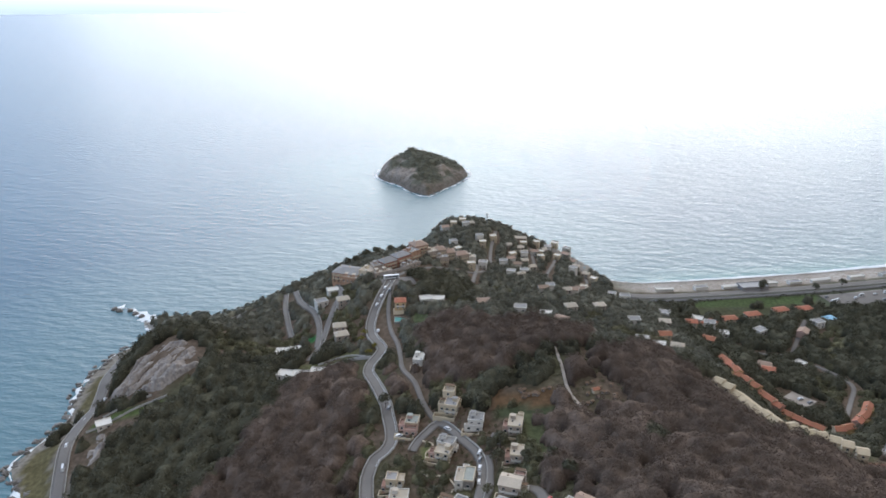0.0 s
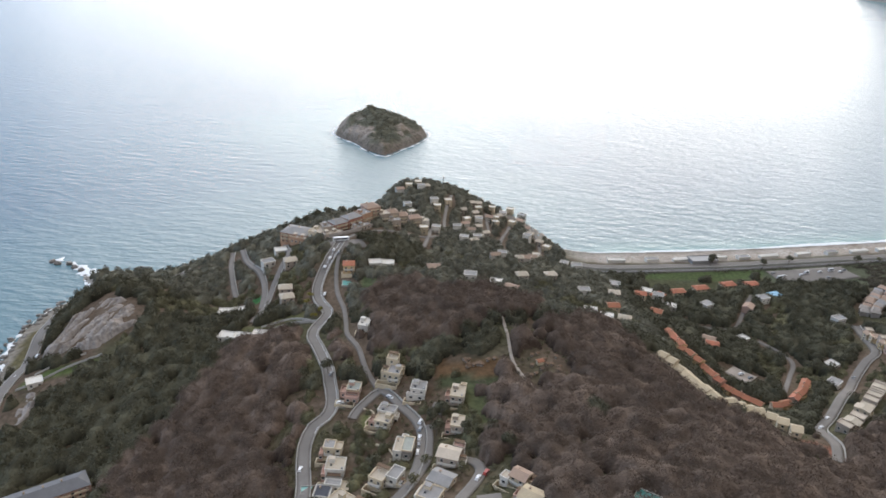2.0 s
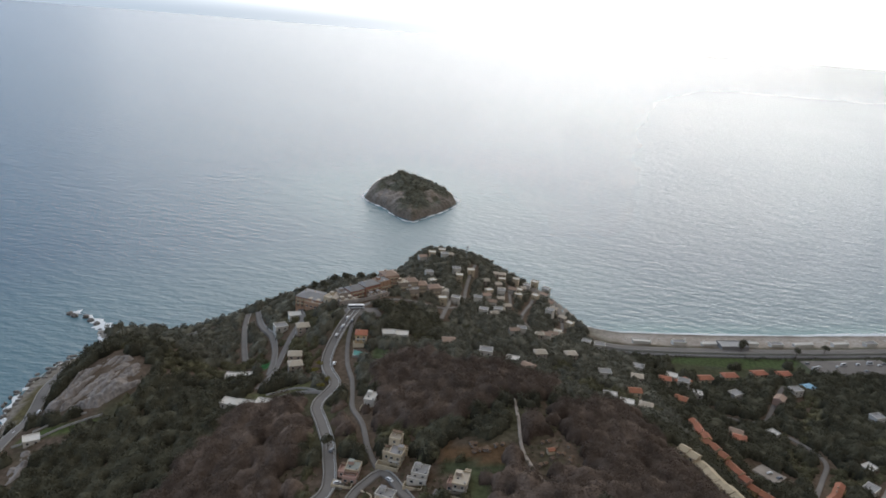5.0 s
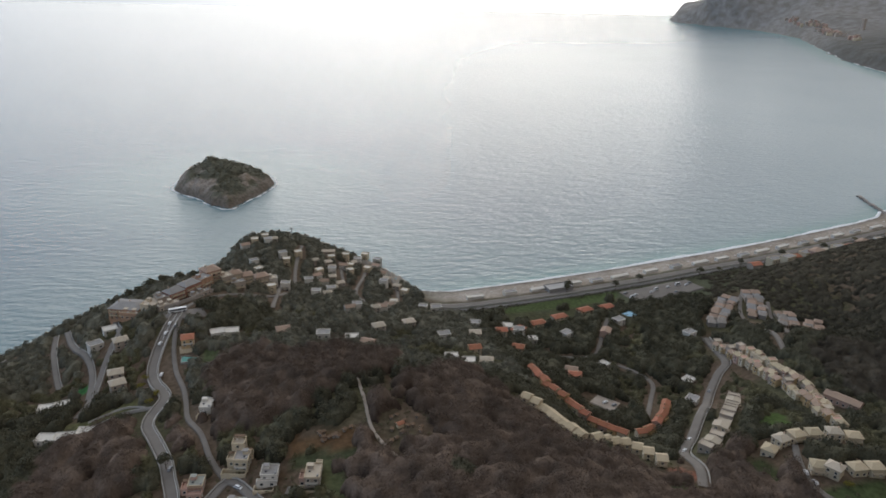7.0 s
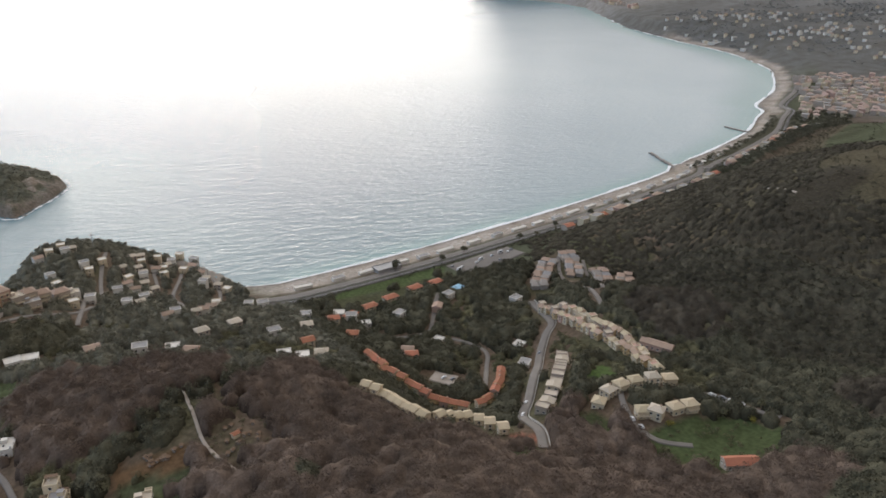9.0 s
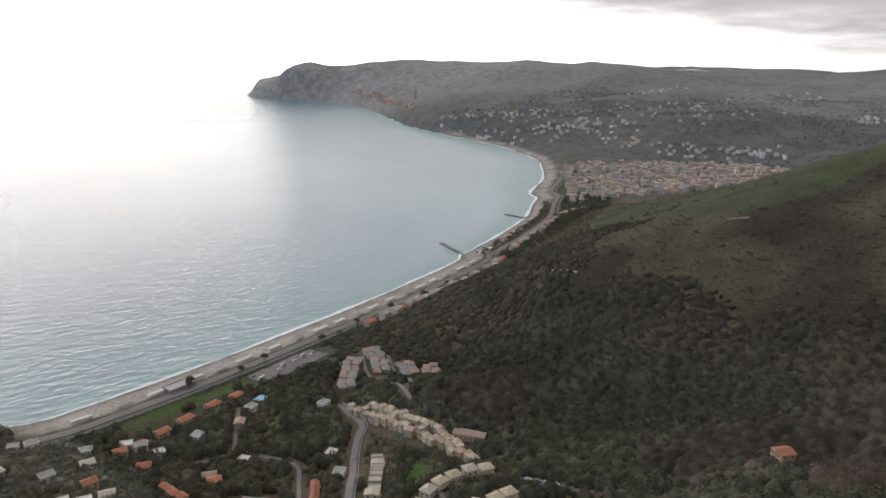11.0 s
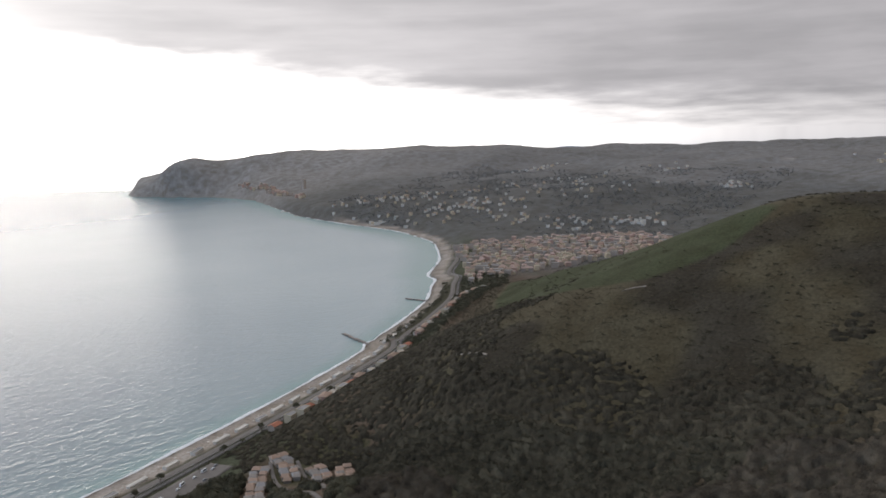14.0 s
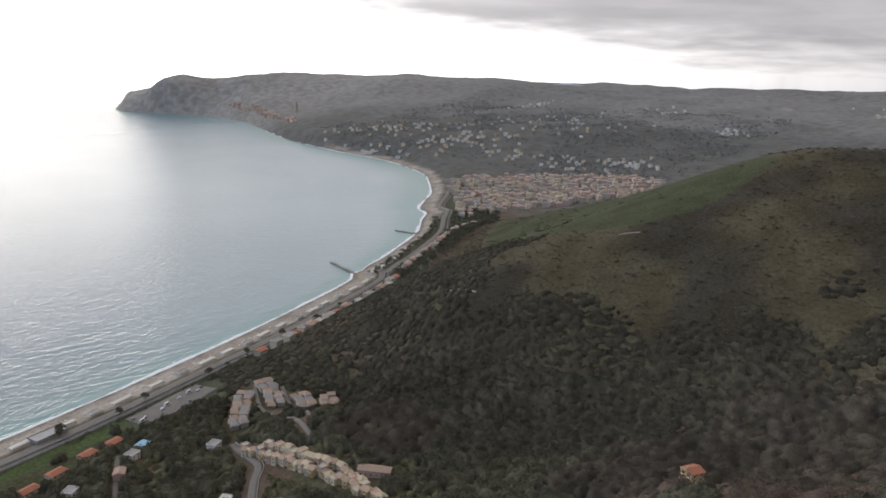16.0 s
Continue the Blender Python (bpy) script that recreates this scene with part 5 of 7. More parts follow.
white = [small_house("house", 9, 7.5, s, w, r, k, "%s house with a %s among evergreen trees" % (w, t), "house", "scattered houses among the trees", extra=e, front=(0,))
         for s, w, r, k, t, e in ((2, "white", "flat_grey", "flat", "pale flat roof", None), (2, "cream", "tile", "gable", "terracotta roof", "chimney"),
                                  (1, "white", "white", "flat", "white terrace roof", None), (2, "beige", "flat_tan", "hip", "tan roof", "balcony"), (2, "pink", "tile_pale", "gable", "clay tiled roof", None))]
SCATTERED = [(-13, 506, 10, 2), (-4, 508, -5, 2), (30, 510, 5, 4), (57, 502, -8, 0), (77, 507, -12, 2), (86, 489, -30, 4), (126, 546, 10, 3), (141, 471, -12, 2), (152, 467, -14, 2), (166, 470, -20, 3), (167, 503, 0, 1),
             (206, 557, -10, 1), (188, 573, -20, 0), (216, 572, -25, 2), (222, 559, -20, 0), (230, 548, -15, 2), (210, 526, -30, 1), (165, 618, -5, 0), (238, 486, -30, 4), (236, 475, -20, 1), (303, 427, 40, 0),
             (322, 462, 30, 2), (362, 528, 20, 0), (-95, 528, 30, 0), (-76, 515, 20, 3), (-75, 483, 10, 3), (-116, 475, 0, 2), (-106, 472, 15, 2), (-104, 427, -12, 2), (-94, 424, -8, 2), (-217, 405, 30, 2), (-82, 424, -6, 2),
             (270, 498, 30, 2), (314, 562, 20, 0), (294, 545, 50, 4), (-72, 470, 20, 3), (150, 528, 0, 0), (100, 530, 10, 3), (-88, 545, 20, 2), (180, 545, -10, 3), (260, 548, 30, 0)]
for k, ob in enumerate(white):
    place_row([ob], [q[:3] for q in SCATTERED if q[3] == k])
garden_wall([(-228, 402), (-214, 407), (-200, 414), (-180, 420)], "pale terrace wall beside the coast road", 1.4, "concrete")
garden_wall([(-222, 415), (-210, 420), (-192, 424)], "second pale terrace wall beside the coast road", 1.2, "concrete")
g = "houses on the headland"
head = [small_house("house", w0, d0, s, w, r, k, "%s house with a %s on the wooded headland" % (w, t), "house", g, extra=e, front=(0,))
        for w0, d0, s, w, r, k, t, e in ((7.2, 6, 2.6, "white", "flat_grey", "flat", "flat roof", "balcony"), (6.6, 6, 2.2, "cream", "white", "flat", "pale flat roof", "balcony"), (8, 6, 1.9, "white", "tile_pale", "gable", "clay tiled roof", None), (7, 5.6, 2.0, "beige", "flat_tan", "hip", "tan hipped roof", None))]
HEAD_HOUSES = [(3, 733, 20), (12, 741, 0), (25, 737, 10), (21, 757, 5), (77, 745, 10), (85, 737, 0), (82, 708, 5), (80, 679, 0), (102, 724, -15), (100, 704, 10), (68, 686, 20), (78, 644, 10), (60, 607, -10), (70, 614, 15),
               (100, 753, -15), (123, 768, -30), (132, 746, -40), (133, 713, -30), (134, 694, -30), (111, 579, -15), (124, 598, -15), (105, 573, -10), (37, 704, 15), (40, 694, 0), (25, 598, 10), (83, 566, 10), (57, 651, -5),
               (146, 663, -35), (80, 720, 5), (81, 694, -8), (106, 738, 10), (95, 722, -20), (66, 712, 10), (65, 673, 15), (86, 662, 10), (118, 588, -15), (127, 618, -15), (36, 618, -10), (30, 745, 10), (118, 722, -30), (75, 632, 5),
               (14, 668, 30), (128, 728, -40), (129, 680, -30), (141, 678, -30), (70, 660, -10), (90, 572, 0), (52, 720, 12), (85, 752, -10), (112, 748, -20), (10, 690, 20), (152, 615, -20)]
place_row(head, HEAD_HOUSES, 0.9, 6.0)


# apartment terraces above the car park
g = "stepped apartment blocks"


def apartment_row(points, label, seed):
    """Small stepped flats in two uneven files down the slope, under many little roofs."""
    root = new("apartment_block")
    tagged(root, label, "apartment block", g)
    r = random.Random(seed)
    line = curve_through(points, 1.0)
    mid = line.mean(0)
    base = ground(*mid)
    root.matrix_basis = pose(mid[0], mid[1], base)
    step = np.hypot(*np.diff(line, axis=0).T)
    length = step.sum()
    n = int(length / 5.2)
    for k in range(n):
        p = line[int((k + 0.5) / n * (len(line) - 1))]
        q = line[min(len(line) - 1, int((k + 0.5) / n * (len(line) - 1)) + 2)]
        turn = math.atan2(q[1] - p[1], q[0] - p[0] + 1e-6)
        for side in (-1, 1):
            off = side * r.uniform(3.2, 4.6)
            x, y = p[0] - off * math.sin(turn) + r.uniform(-1, 1), p[1] + off * math.cos(turn) + r.uniform(-1, 1)
            lift = ground(x, y) - base
            t = r.choice((2.6, 3.4, 4.0, 4.8))
            w, d = r.uniform(2.7, 3.6), r.uniform(2.8, 3.8)
            m = pose(x - mid[0], y - mid[1], lift, 0, 0, math.degrees(turn) + r.uniform(-14, 14) - 90)
            body = Shape().box(-w, -d, -5, w, d, t, r.choice(("beige", "stone", "stone", "beige"))).put("body", root)
            body.matrix_local = m
            cover = pitched_roof(-w, -d, w, d, t, r.uniform(1.4, 2.0), r.choice(("tile_pale", "flat_grey", "stone", "tile_pale")), "beige", 1.6, 0.7).put("roof", root)
            cover.matrix_local = m
            face_windows(body, -w, -d, w, d, t - 5.2, 2, 2.6, (0,), w=1.3)
            if r.random() < 0.6:
                balcony(root, -w + 0.3, w - 0.3, -d, t - 3.0, 1.2, "beige").matrix_local = m
        PARKED.append((p[0], p[1], 12.0))
        PARKED.append((p[0] * 0.985, p[1] * 0.985, 10.0))
    return root


for k, pts in enumerate(([(435, 582), (422, 569), (405, 552), (392, 536)], [(457, 584), (450, 564), (436, 542)], [(463, 543), (457, 528), (446, 514)], [(475, 520), (467, 507), (456, 498)])):
    apartment_row(pts, "stepped greyish apartment block under many small clay roofs", 40 + k)


# the hillside hotel village on the ridge
def hotel_block(x, y, turn, w, d, storeys, wall, roof, kind, label, arcade=True):
    root = small_house("hotel_block", w, d, storeys, wall, roof, kind, label, "hotel", "hillside hotel blocks", rise=2.4, front=(0, 1, 3))
    if arcade:
        # pilasters and a pale string course; dark panels painted as shaded ground-floor arcade openings
        bays = max(2, int(w / 3.6))
        for k in range(bays):
            a = -w / 2 + (k + 0.22) * w / bays
            Shape().box(a, -d / 2 - 0.06, 0.1, a + 0.56 * w / bays, -d / 2 + 0.2, 2.1, "wood").box(a + 0.25, -d / 2 - 0.06, 2.1, a + 0.56 * w / bays - 0.25, -d / 2 + 0.2, 2.5, "wood").put("arch", root, "dark brown panel painted as a shaded arch")
        for k in range(bays + 1):
            a = -w / 2 + k * w / bays
            Shape().box(a - 0.25, -d / 2 - 0.3, -3, a + 0.25, -d / 2 + 0.1, storeys * 2.7, wall).put("pilaster", root)
        Shape().box(-w / 2 - 0.15, -d / 2 - 0.4, 2.65, w / 2 + 0.15, -d / 2 + 0.1, 2.95, "cream").put("string_course", root)
    if kind == "flat":
        for k in range(max(1, int(w / 7))):
            a = -w / 2 + 1.5 + k * 6.5
            Shape().box(a, -0.2, storeys * 2.7 + 0.3, a + 2.6, 2.6, storeys * 2.7 + 2.5, wall).box(a - 0.2, -0.4, storeys * 2.7 + 2.5, a + 2.8, 2.8, storeys * 2.7 + 2.7, roof).put("stair_hut", root)
            Shape().box(a + 3.4, -d / 2 + 1, storeys * 2.7 + 0.3, a + 4.4, -d / 2 + 2, storeys * 2.7 + 1.3, "white").put("roof_unit", root)
    else:
        for k in range(max(1, int(w / 9))):
            chimney(root, -w / 2 + 3 + 8.5 * k, 1.0, storeys * 2.7 + 1.9, "cream")
    root.matrix_basis = pose(x, y, ground(x, y) - 0.5, 0, 0, turn)
    n = int(w // 7)
    for k in range(n):
        for s in range(1, int(storeys)):
            balcony(root, -w / 2 + 1 + k * (w - 1) / n, -w / 2 - 0.4 + (k + 1) * (w - 1) / n, -d / 2, s * 3.0, 1.5, "cream" if wall != "cream" else "white")
    PARKED.append((x, y, max(w, d) / 2 + 2))
    return root


hotel_block(-77, 564, -20, 22, 17, 3.0, "orange", "flat_grey", "hip", "orange hotel wing under a wide grey roof")
hotel_block(-73, 553, -20, 17, 5, 1.5, "orange", "flat_tan", "flat", "low orange hotel wing with a pale terrace roof", False)
hotel_block(-60, 553, -24, 10, 11, 2.4, "cream", "flat_tan", "flat", "cream hotel wing with curved terraces")
hotel_block(-53, 557, 24, 9, 9, 2.8, "beige", "flat_grey", "flat", "beige hotel block with stepped roof")
hotel_block(-45, 562, 40, 13, 10, 3, "brick", "flat_grey", "hip", "red hotel building with a grey hipped roof")
hotel_block(-35, 570.5, 44, 14, 10, 3.4, "brick", "flat_grey", "hip", "long red hotel building with a grey roof")
hotel_block(-26, 579.5, 46, 11, 10, 3.8, "orange", "flat_grey", "flat", "orange hotel building with roof terraces")
hotel_block(-21, 592, 30, 12, 12, 5.2, "pink", "tile_pale", "hip", "broad pink hotel tower with a clay roof")
hotel_block(-10, 590, 26, 9, 9, 3.6, "beige", "flat_tan", "flat", "beige hotel block with terraces")
hotel_block(-3, 598, 18, 9, 9, 4.4, "beige", "tile_pale", "hip", "beige hotel block with a clay roof")
hotel_block(6, 603, 12, 8, 9, 4.2, "beige", "tile_pale", "hip", "beige hotel block with balconies under a clay roof")
hotel_block(-1, 586, 14, 10, 6, 2.6, "beige", "flat_grey", "flat", "low beige hotel block with a terrace roof")
hotel_block(16, 618, 20, 11, 9, 3.6, "beige", "tile_pale", "hip", "beige house with a clay roof at the end of the row")
hotel_block(25, 626, 8, 8, 7, 2.8, "white", "flat_tan", "flat", "white house with terraces beyond the hotel row")
hotel_block(-168, 307, 33, 40, 12, 3, "pink", "slate", "hip", "long pink apartment building with a dark slate roof near the coast")
hotel_block(-152, 296, 33, 12, 8, 1.6, "cream", "tile", "gable", "low house with an orange roof beside the pink building", False)
hotel_block(-198, 300, 24, 14, 10, 2, "cream", "tile_pale", "gable", "cream house with a pale roof near the coast", False)

garden_wall([(-62, 545), (-50, 543), (-34, 553), (-18, 572), (-8, 590)], "tall rough stone retaining wall below the hotel", 3.0, "stone")
hotel_block(-48, 547, 30, 15, 5, 1.3, "beige", "flat_tan", "flat", "beige lower terrace building of the hotel with roof terraces", False)
hotel_block(-27, 563, 45, 17, 4, 1.2, "beige", "flat_grey", "flat", "beige lower hotel wing with roof terraces", False)

# seafront
g = "seafront buildings"
front = [small_house("seafront_building", w0, d0, s, w, r, k, "%s seafront building with a %s" % (w, t), "building", g, front=(0,))
         for w0, d0, s, w, r, k, t in ((14, 9, 3, "cream", "flat_grey", "flat", "grey flat roof"), (12, 9, 2, "beige", "tile", "gable", "terracotta roof"), (16, 10, 3, "pink", "tile_pale", "hip", "clay roof"), (10, 8, 2, "white", "flat_tan", "flat", "tan roof"))]
line = along_shore(70.0)
spots = row_spots(line[5:9], 14, 0) + row_spots(line[10:14], 26, 0)
spots += row_spots(along_shore(98.0)[11:15], 18, 0)
place_row(front, [(x + rng.uniform(-4, 4), y + rng.uniform(-6, 6), t + rng.uniform(-12, 12)) for x, y, t in spots])
front2 = [copy_thing(t, pose(0, 0, 0)) for t in front[:2]]
place_row(front2, [(578, 660, 20), (592, 664, 18), (534, 652, 10), (510, 650, 8)])
orange = [small_house("pavilion", 13, 8, 1, "cream", "tile", "hip", "low pavilion with a bright orange roof beside the playing field", "pavilion", "orange pavilions")]
place_row(orange, [(268, 583, 12), (296, 592, 14), (318, 594, 10), (224, 566, 30), (245, 575, 10)], 0, 9.0)
blue = small_house("pool_house", 10, 7, 1, "white", "blue_roof", "hip", "white pool house with a pale blue roof", "pool house", "", rise=1.2)
place_row([blue], [(330, 574, 20)])
huts = [small_house("beach_hut", w0, d0, 1, "white", r, k, "low white beach pavilion on the sand", "beach hut", "beach pavilions", front=False, rise=0.9)
        for w0, d0, r, k in ((16, 5, "white", "flat"), (12, 6, "flat_grey", "flat"), (20, 4, "white", "hip"))]
back = along_shore(27.0)
place_row(huts, [(x + rng.uniform(-5, 5), y + rng.uniform(-1.5, 1.5), t + rng.uniform(-5, 5)) for x, y, t in row_spots(back[1:13], 24)])
dark_hut = small_house("beach_hut", 26, 12, 1, "flat_grey", "metal", "flat", "wide low beach building with a dull metal roof", "beach hut", "beach pavilions", front=False)
place_row([dark_hut], [(292, 645, 8)])


# town at the head of the bay, old town under the cape, far villas
def town_house(name, w, d, tall, wall, roof, label, group):
    root = new(name)
    tagged(root, label, "house", group)
    Shape().box(-w / 2, -d / 2, -6, w / 2, d / 2, tall, wall).put("body", root)
    if roof in ("flat_grey", "flat_tan"):
        flat_roof(-w / 2, -d / 2, w / 2, d / 2, tall, roof, wall, 0.3, 0.8).put("roof", root)
    else:
        pitched_roof(-w / 2, -d / 2, w / 2, d / 2, tall, 3.0, roof, wall, 3.0, 0.6).put("roof", root)
    return root


def scatter_houses(kinds, places, seed):
    r = random.Random(seed)
    first = set()
    for k, (x, y, turn) in enumerate(places):
        ob = r.choice(kinds)
        z = max(ground(x, y), 1.0)
        m = pose(x, y, z, 0, 0, turn)
        if ob.name in first:
            ob = copy_thing(ob, m)
        else:
            first.add(ob.name)
            ob.matrix_basis = m
    for ob in kinds:
        if ob.name not in first:
            ob.matrix_basis = pose(places[0][0] + 6, places[0][1] + 9, max(ground(*places[0][:2]), 1.0))


TOWN = [(1225, 905), (1330, 1000), (1480, 1120), (1600, 1230), (1720, 1180), (1850, 1060), (1980, 900), (1900, 740), (1740, 720), (1560, 800), (1390, 860)]
kinds = [town_house("town_house", w, d, t, wall, roof, "%s town house with a %s" % (wall, "flat roof" if "flat" in roof else "clay tiled roof"), "houses of the seaside town")
         for w, d, t, wall, roof in ((12, 10, 9, "cream", "tile_pale"), (14, 10, 11, "beige", "tile_pale"), (10, 9, 7, "cream", "tile_far"), (16, 11, 11, "beige", "flat_grey"),
                                     (11, 10, 8, "beige", "tile_far"), (13, 10, 10, "cream", "flat_tan"), (17, 10, 12, "beige", "flat_grey"), (12, 10, 8, "pink", "tile_far"))]
r = random.Random(12)
spots = []
for i in range(38):
    for j in range(30):
        x, y = 1210 + i * 21 + (j % 2) * 9 + r.uniform(-6, 6), 715 + j * 19 + r.uniform(-5, 5)
        if bool(inside(TOWN, np.array([x]), np.array([y]))[0]) and r.random() < 0.86:
            spots.append((x, y, 28 + r.choice((0, 90)) + r.uniform(-16, 16)))
spots.sort(key=lambda p: p[0] + 0.4 * p[1])
scatter_houses(kinds, spots[:290], 3)


def far_quarter(name, places, label, seed, size=1.0):
    """The rest of the houses, too small to tell apart one by one."""
    g, s = random.Random(seed), Shape()
    for x, y, turn in places:
        w, d, t = g.uniform(5, 9) * size, g.uniform(4, 6) * size, g.uniform(6, 12) * size
        wall, roof = g.choice(("cream", "beige", "beige", "pink")), g.choice(("tile_far", "tile_pale", "flat_grey", "tile_far"))
        z = max(ground(x, y), 1.0)
        ca, sa = math.cos(radians(turn)), math.sin(radians(turn))
        base = len(s.v)
        s.box(-w, -d, -5, w, d, t, wall)
        p = pitched_roof(-w, -d, w, d, t, 0.3 if roof == "flat_grey" else 2.2, roof, wall, d * 0.7, 0.4)
        s.add(p.v, p.f, roof)
        s.v[base:] = [(x + ca * a - sa * b, y + sa * a + ca * b, z + c) for a, b, c in s.v[base:]]
    return tagged(s.put(name), label, "houses", kind="stuff")


far_quarter("town_quarter", spots[290:], "crowded pale houses with clay roofs at the back of the town", 8)
far = [town_house("far_villa", w, d, t, wall, roof, "%s villa on the far hillside" % wall, "villas on the far hillside")
       for w, d, t, wall, roof in ((10, 8, 6, "white", "flat_tan"), (11, 8, 7, "white", "tile_pale"), (9, 8, 7, "cream", "tile_pale"), (14, 9, 7, "white", "flat_tan"), (10, 8, 7, "cream", "flat_grey"), (9, 8, 6, "white", "flat_tan"))]
spots = []
for cx, cy, sx, sy, n in ((2110, 2010, 150, 170, 24), (2300, 1950, 190, 160, 34), (2060, 1580, 110, 130, 24), (2200, 1520, 190, 150, 40), (2580, 1730, 190, 120, 16), (2060, 1320, 90, 90, 14),
                          (2060, 1080, 90, 80, 22), (2150, 950, 80, 80, 24), (2620, 1300, 180, 130, 18), (2900, 1580, 190, 120, 18), (3400, 1950, 260, 60, 16), (2950, 905, 50, 50, 16),
                          (3330, 1290, 140, 70, 12), (1960, 1800, 50, 110, 16), (3700, 500, 260, 120, 14)):
    for k in range(n):
        x, y = r.gauss(cx, sx * 0.6), r.gauss(cy, sy * 0.6)
        if float(shore_distance(np.array([x]), np.array([y]))[0]) > 25:
            spots.append((x, y, r.uniform(0, 180)))
scatter_houses(far, spots, 4)
old = [town_house("old_town_house", w, d, t, wall, roof, "%s house of the far old town" % wall, "houses of the old town under the cape")
       for w, d, t, wall, roof in ((14, 12, 12, "cream", "tile_pale"), (15, 12, 14, "pink", "tile_far"), (13, 12, 11, "beige", "tile_pale"), (18, 13, 14, "beige", "flat_tan"))]
spots = []
for k in range(70):
    s = r.random()
    x, y = np.interp(s, (0, 0.35, 0.7, 1), (2270, 2440, 2560, 2620)), np.interp(s, (0, 0.35, 0.7, 1), (2560, 2920, 3160, 3480))
    x += r.uniform(14, 75)
    spots.append((x, y + r.uniform(-20, 20), 60 + r.uniform(-20, 20)))
scatter_houses(old, spots, 5)
tower = new("watch_tower")
tagged(tower, "pale square tower on the hill above the old town", "tower")
Shape().box(-7, -7, -6, 7, 7, 44, "beige", 1.0).put("shaft", tower)
Shape().box(-7.5, -7.5, 44, 7.5, 7.5, 47, "beige").box(-5, -5, 47, 5, 5, 50, "beige").put("battlement", tower)
tower.matrix_basis = pose(2660, 2950, ground(2660, 2950))


# ---- cars and small things ----
def car(name, paint, label, length=4.2, tall=1.45, van=False):
    root = new(name)
    tagged(root, label, "car" if not van else "van", "parked cars")
    l, w = length / 2, 0.88
    body = Shape().box(-l, -w, 0.35, l, w, 0.85 if not van else 1.1, paint, 0.05)
    body.box(-l + (0.5 if not van else 0.1), -w + 0.08, 0.85 if not van else 1.1, l - (1.1 if not van else 0.7), w - 0.08, tall, paint, 0.18)
    body.put("body", root)
    Shape().box(-l + 0.62, -w + 0.06, 0.95, l - 1.25, w - 0.06, tall - 0.12, "glass", 0.1).put("side_glass", root)
    Shape().box(l - 1.12, -w + 0.2, 0.9, l - 0.95, w - 0.2, tall - 0.15, "glass", 0.03).put("windscreen", root)
    for x in (-l + 0.8, l - 0.8):
        for y in (-w, w):
            v = [(x + 0.33 * math.cos(a * math.pi / 5), y + s * 0.1, 0.33 + 0.33 * math.sin(a * math.pi / 5)) for s in (-1, 1) for a in range(10)]
            f = [tuple(range(10)), tuple(range(19, 9, -1))] + [(a, a + 10, (a + 1) % 10 + 10, (a + 1) % 10) for a in range(10)]
            Shape().add(v, f, "rubber").put("wheel", root)
    return root


CARS = [car("car", "car_white", "white parked car on grey asphalt"), car("car", "car_grey", "grey parked car on grey asphalt"),
        car("car", "car_red", "red parked car on grey asphalt"), car("camper_van", "car_white", "white camper van on the asphalt", 6.2, 2.7, True)]
CAR_PLACES = [(18.2, 322, 70, 0), (18.0, 316, 72, 1), (17.6, 309, 80, 0), (17.2, 303, 85, 1), (16.6, 297, 85, 0), (-25, 347, 20, 0), (28, 332, 60, 0), (31, 330, 20, 1), (42, 264, 60, 0), (46, 268, 60, 2),
              (2, 347, -40, 0), (9, 270, 60, 0), (-44, 517, 80, 0), (-40, 514, 80, 1), (-46, 508, 76, 0), (-49, 500, 75, 0), (44, 241, 10, 0), (47, 241, 12, 0), (-1, 253, 50, 0),
              (352, 610, 20, 3), (358, 615, 15, 0), (376, 618, 15, 0), (383, 622, 20, 3), (398, 626, 15, 0), (410, 629, 10, 3), (418, 627, 15, 0),
              (424, 631, 15, 1), (350, 620, 20, 1), (400, 614, 15, 1), (347, 299, -60, 0), (350, 294, -60, 1), (352, 289, -62, 0), (354, 284, -62, 0),
              (-236, 392, 105, 0), (-239, 424, 90, 0), (-229, 372, 110, 3), (-236, 448, 85, 0), (-216, 330, 75, 0), (287, 300, 70, 0), (286, 292, 85, 0), (262, 366, 40, 0), (250, 352, 40, 0), (326, 441, 40, 1),
              (-46, 470, 85, 0), (-32, 372, 75, 1), (-40, 300, 80, 0), (244, 440, 20, 0), (249, 436, 20, 1)]
first = set()
for x, y, turn, kind in CAR_PLACES:
    m = pose(x, y, ground(x, y) + 0.75, 0, 0, turn)
    if kind in first:
        copy_thing(CARS[kind], m)
    else:
        first.add(kind)
        CARS[kind].matrix_basis = m

bus = new("bus")
tagged(bus, "long white bus standing on the hotel square", "bus")
Shape().box(-6, -1.25, 0.5, 6, 1.25, 3.0, "car_white", 0.1).put("body", bus)
Shape().box(-5.6, -1.3, 1.5, 5.2, 1.3, 2.5, "glass").put("glass_band", bus)
for x in (-4.0, 3.9):
    for y in (-1.15, 1.15):
        Shape().box(x - 0.45, y - 0.14, 0, x + 0.45, y + 0.14, 0.9, "rubber", 0.05).put("wheel", bus)
bus.matrix_basis = pose(-40, 532, ground(-40, 532) + 0.8, 0, 0, 12)

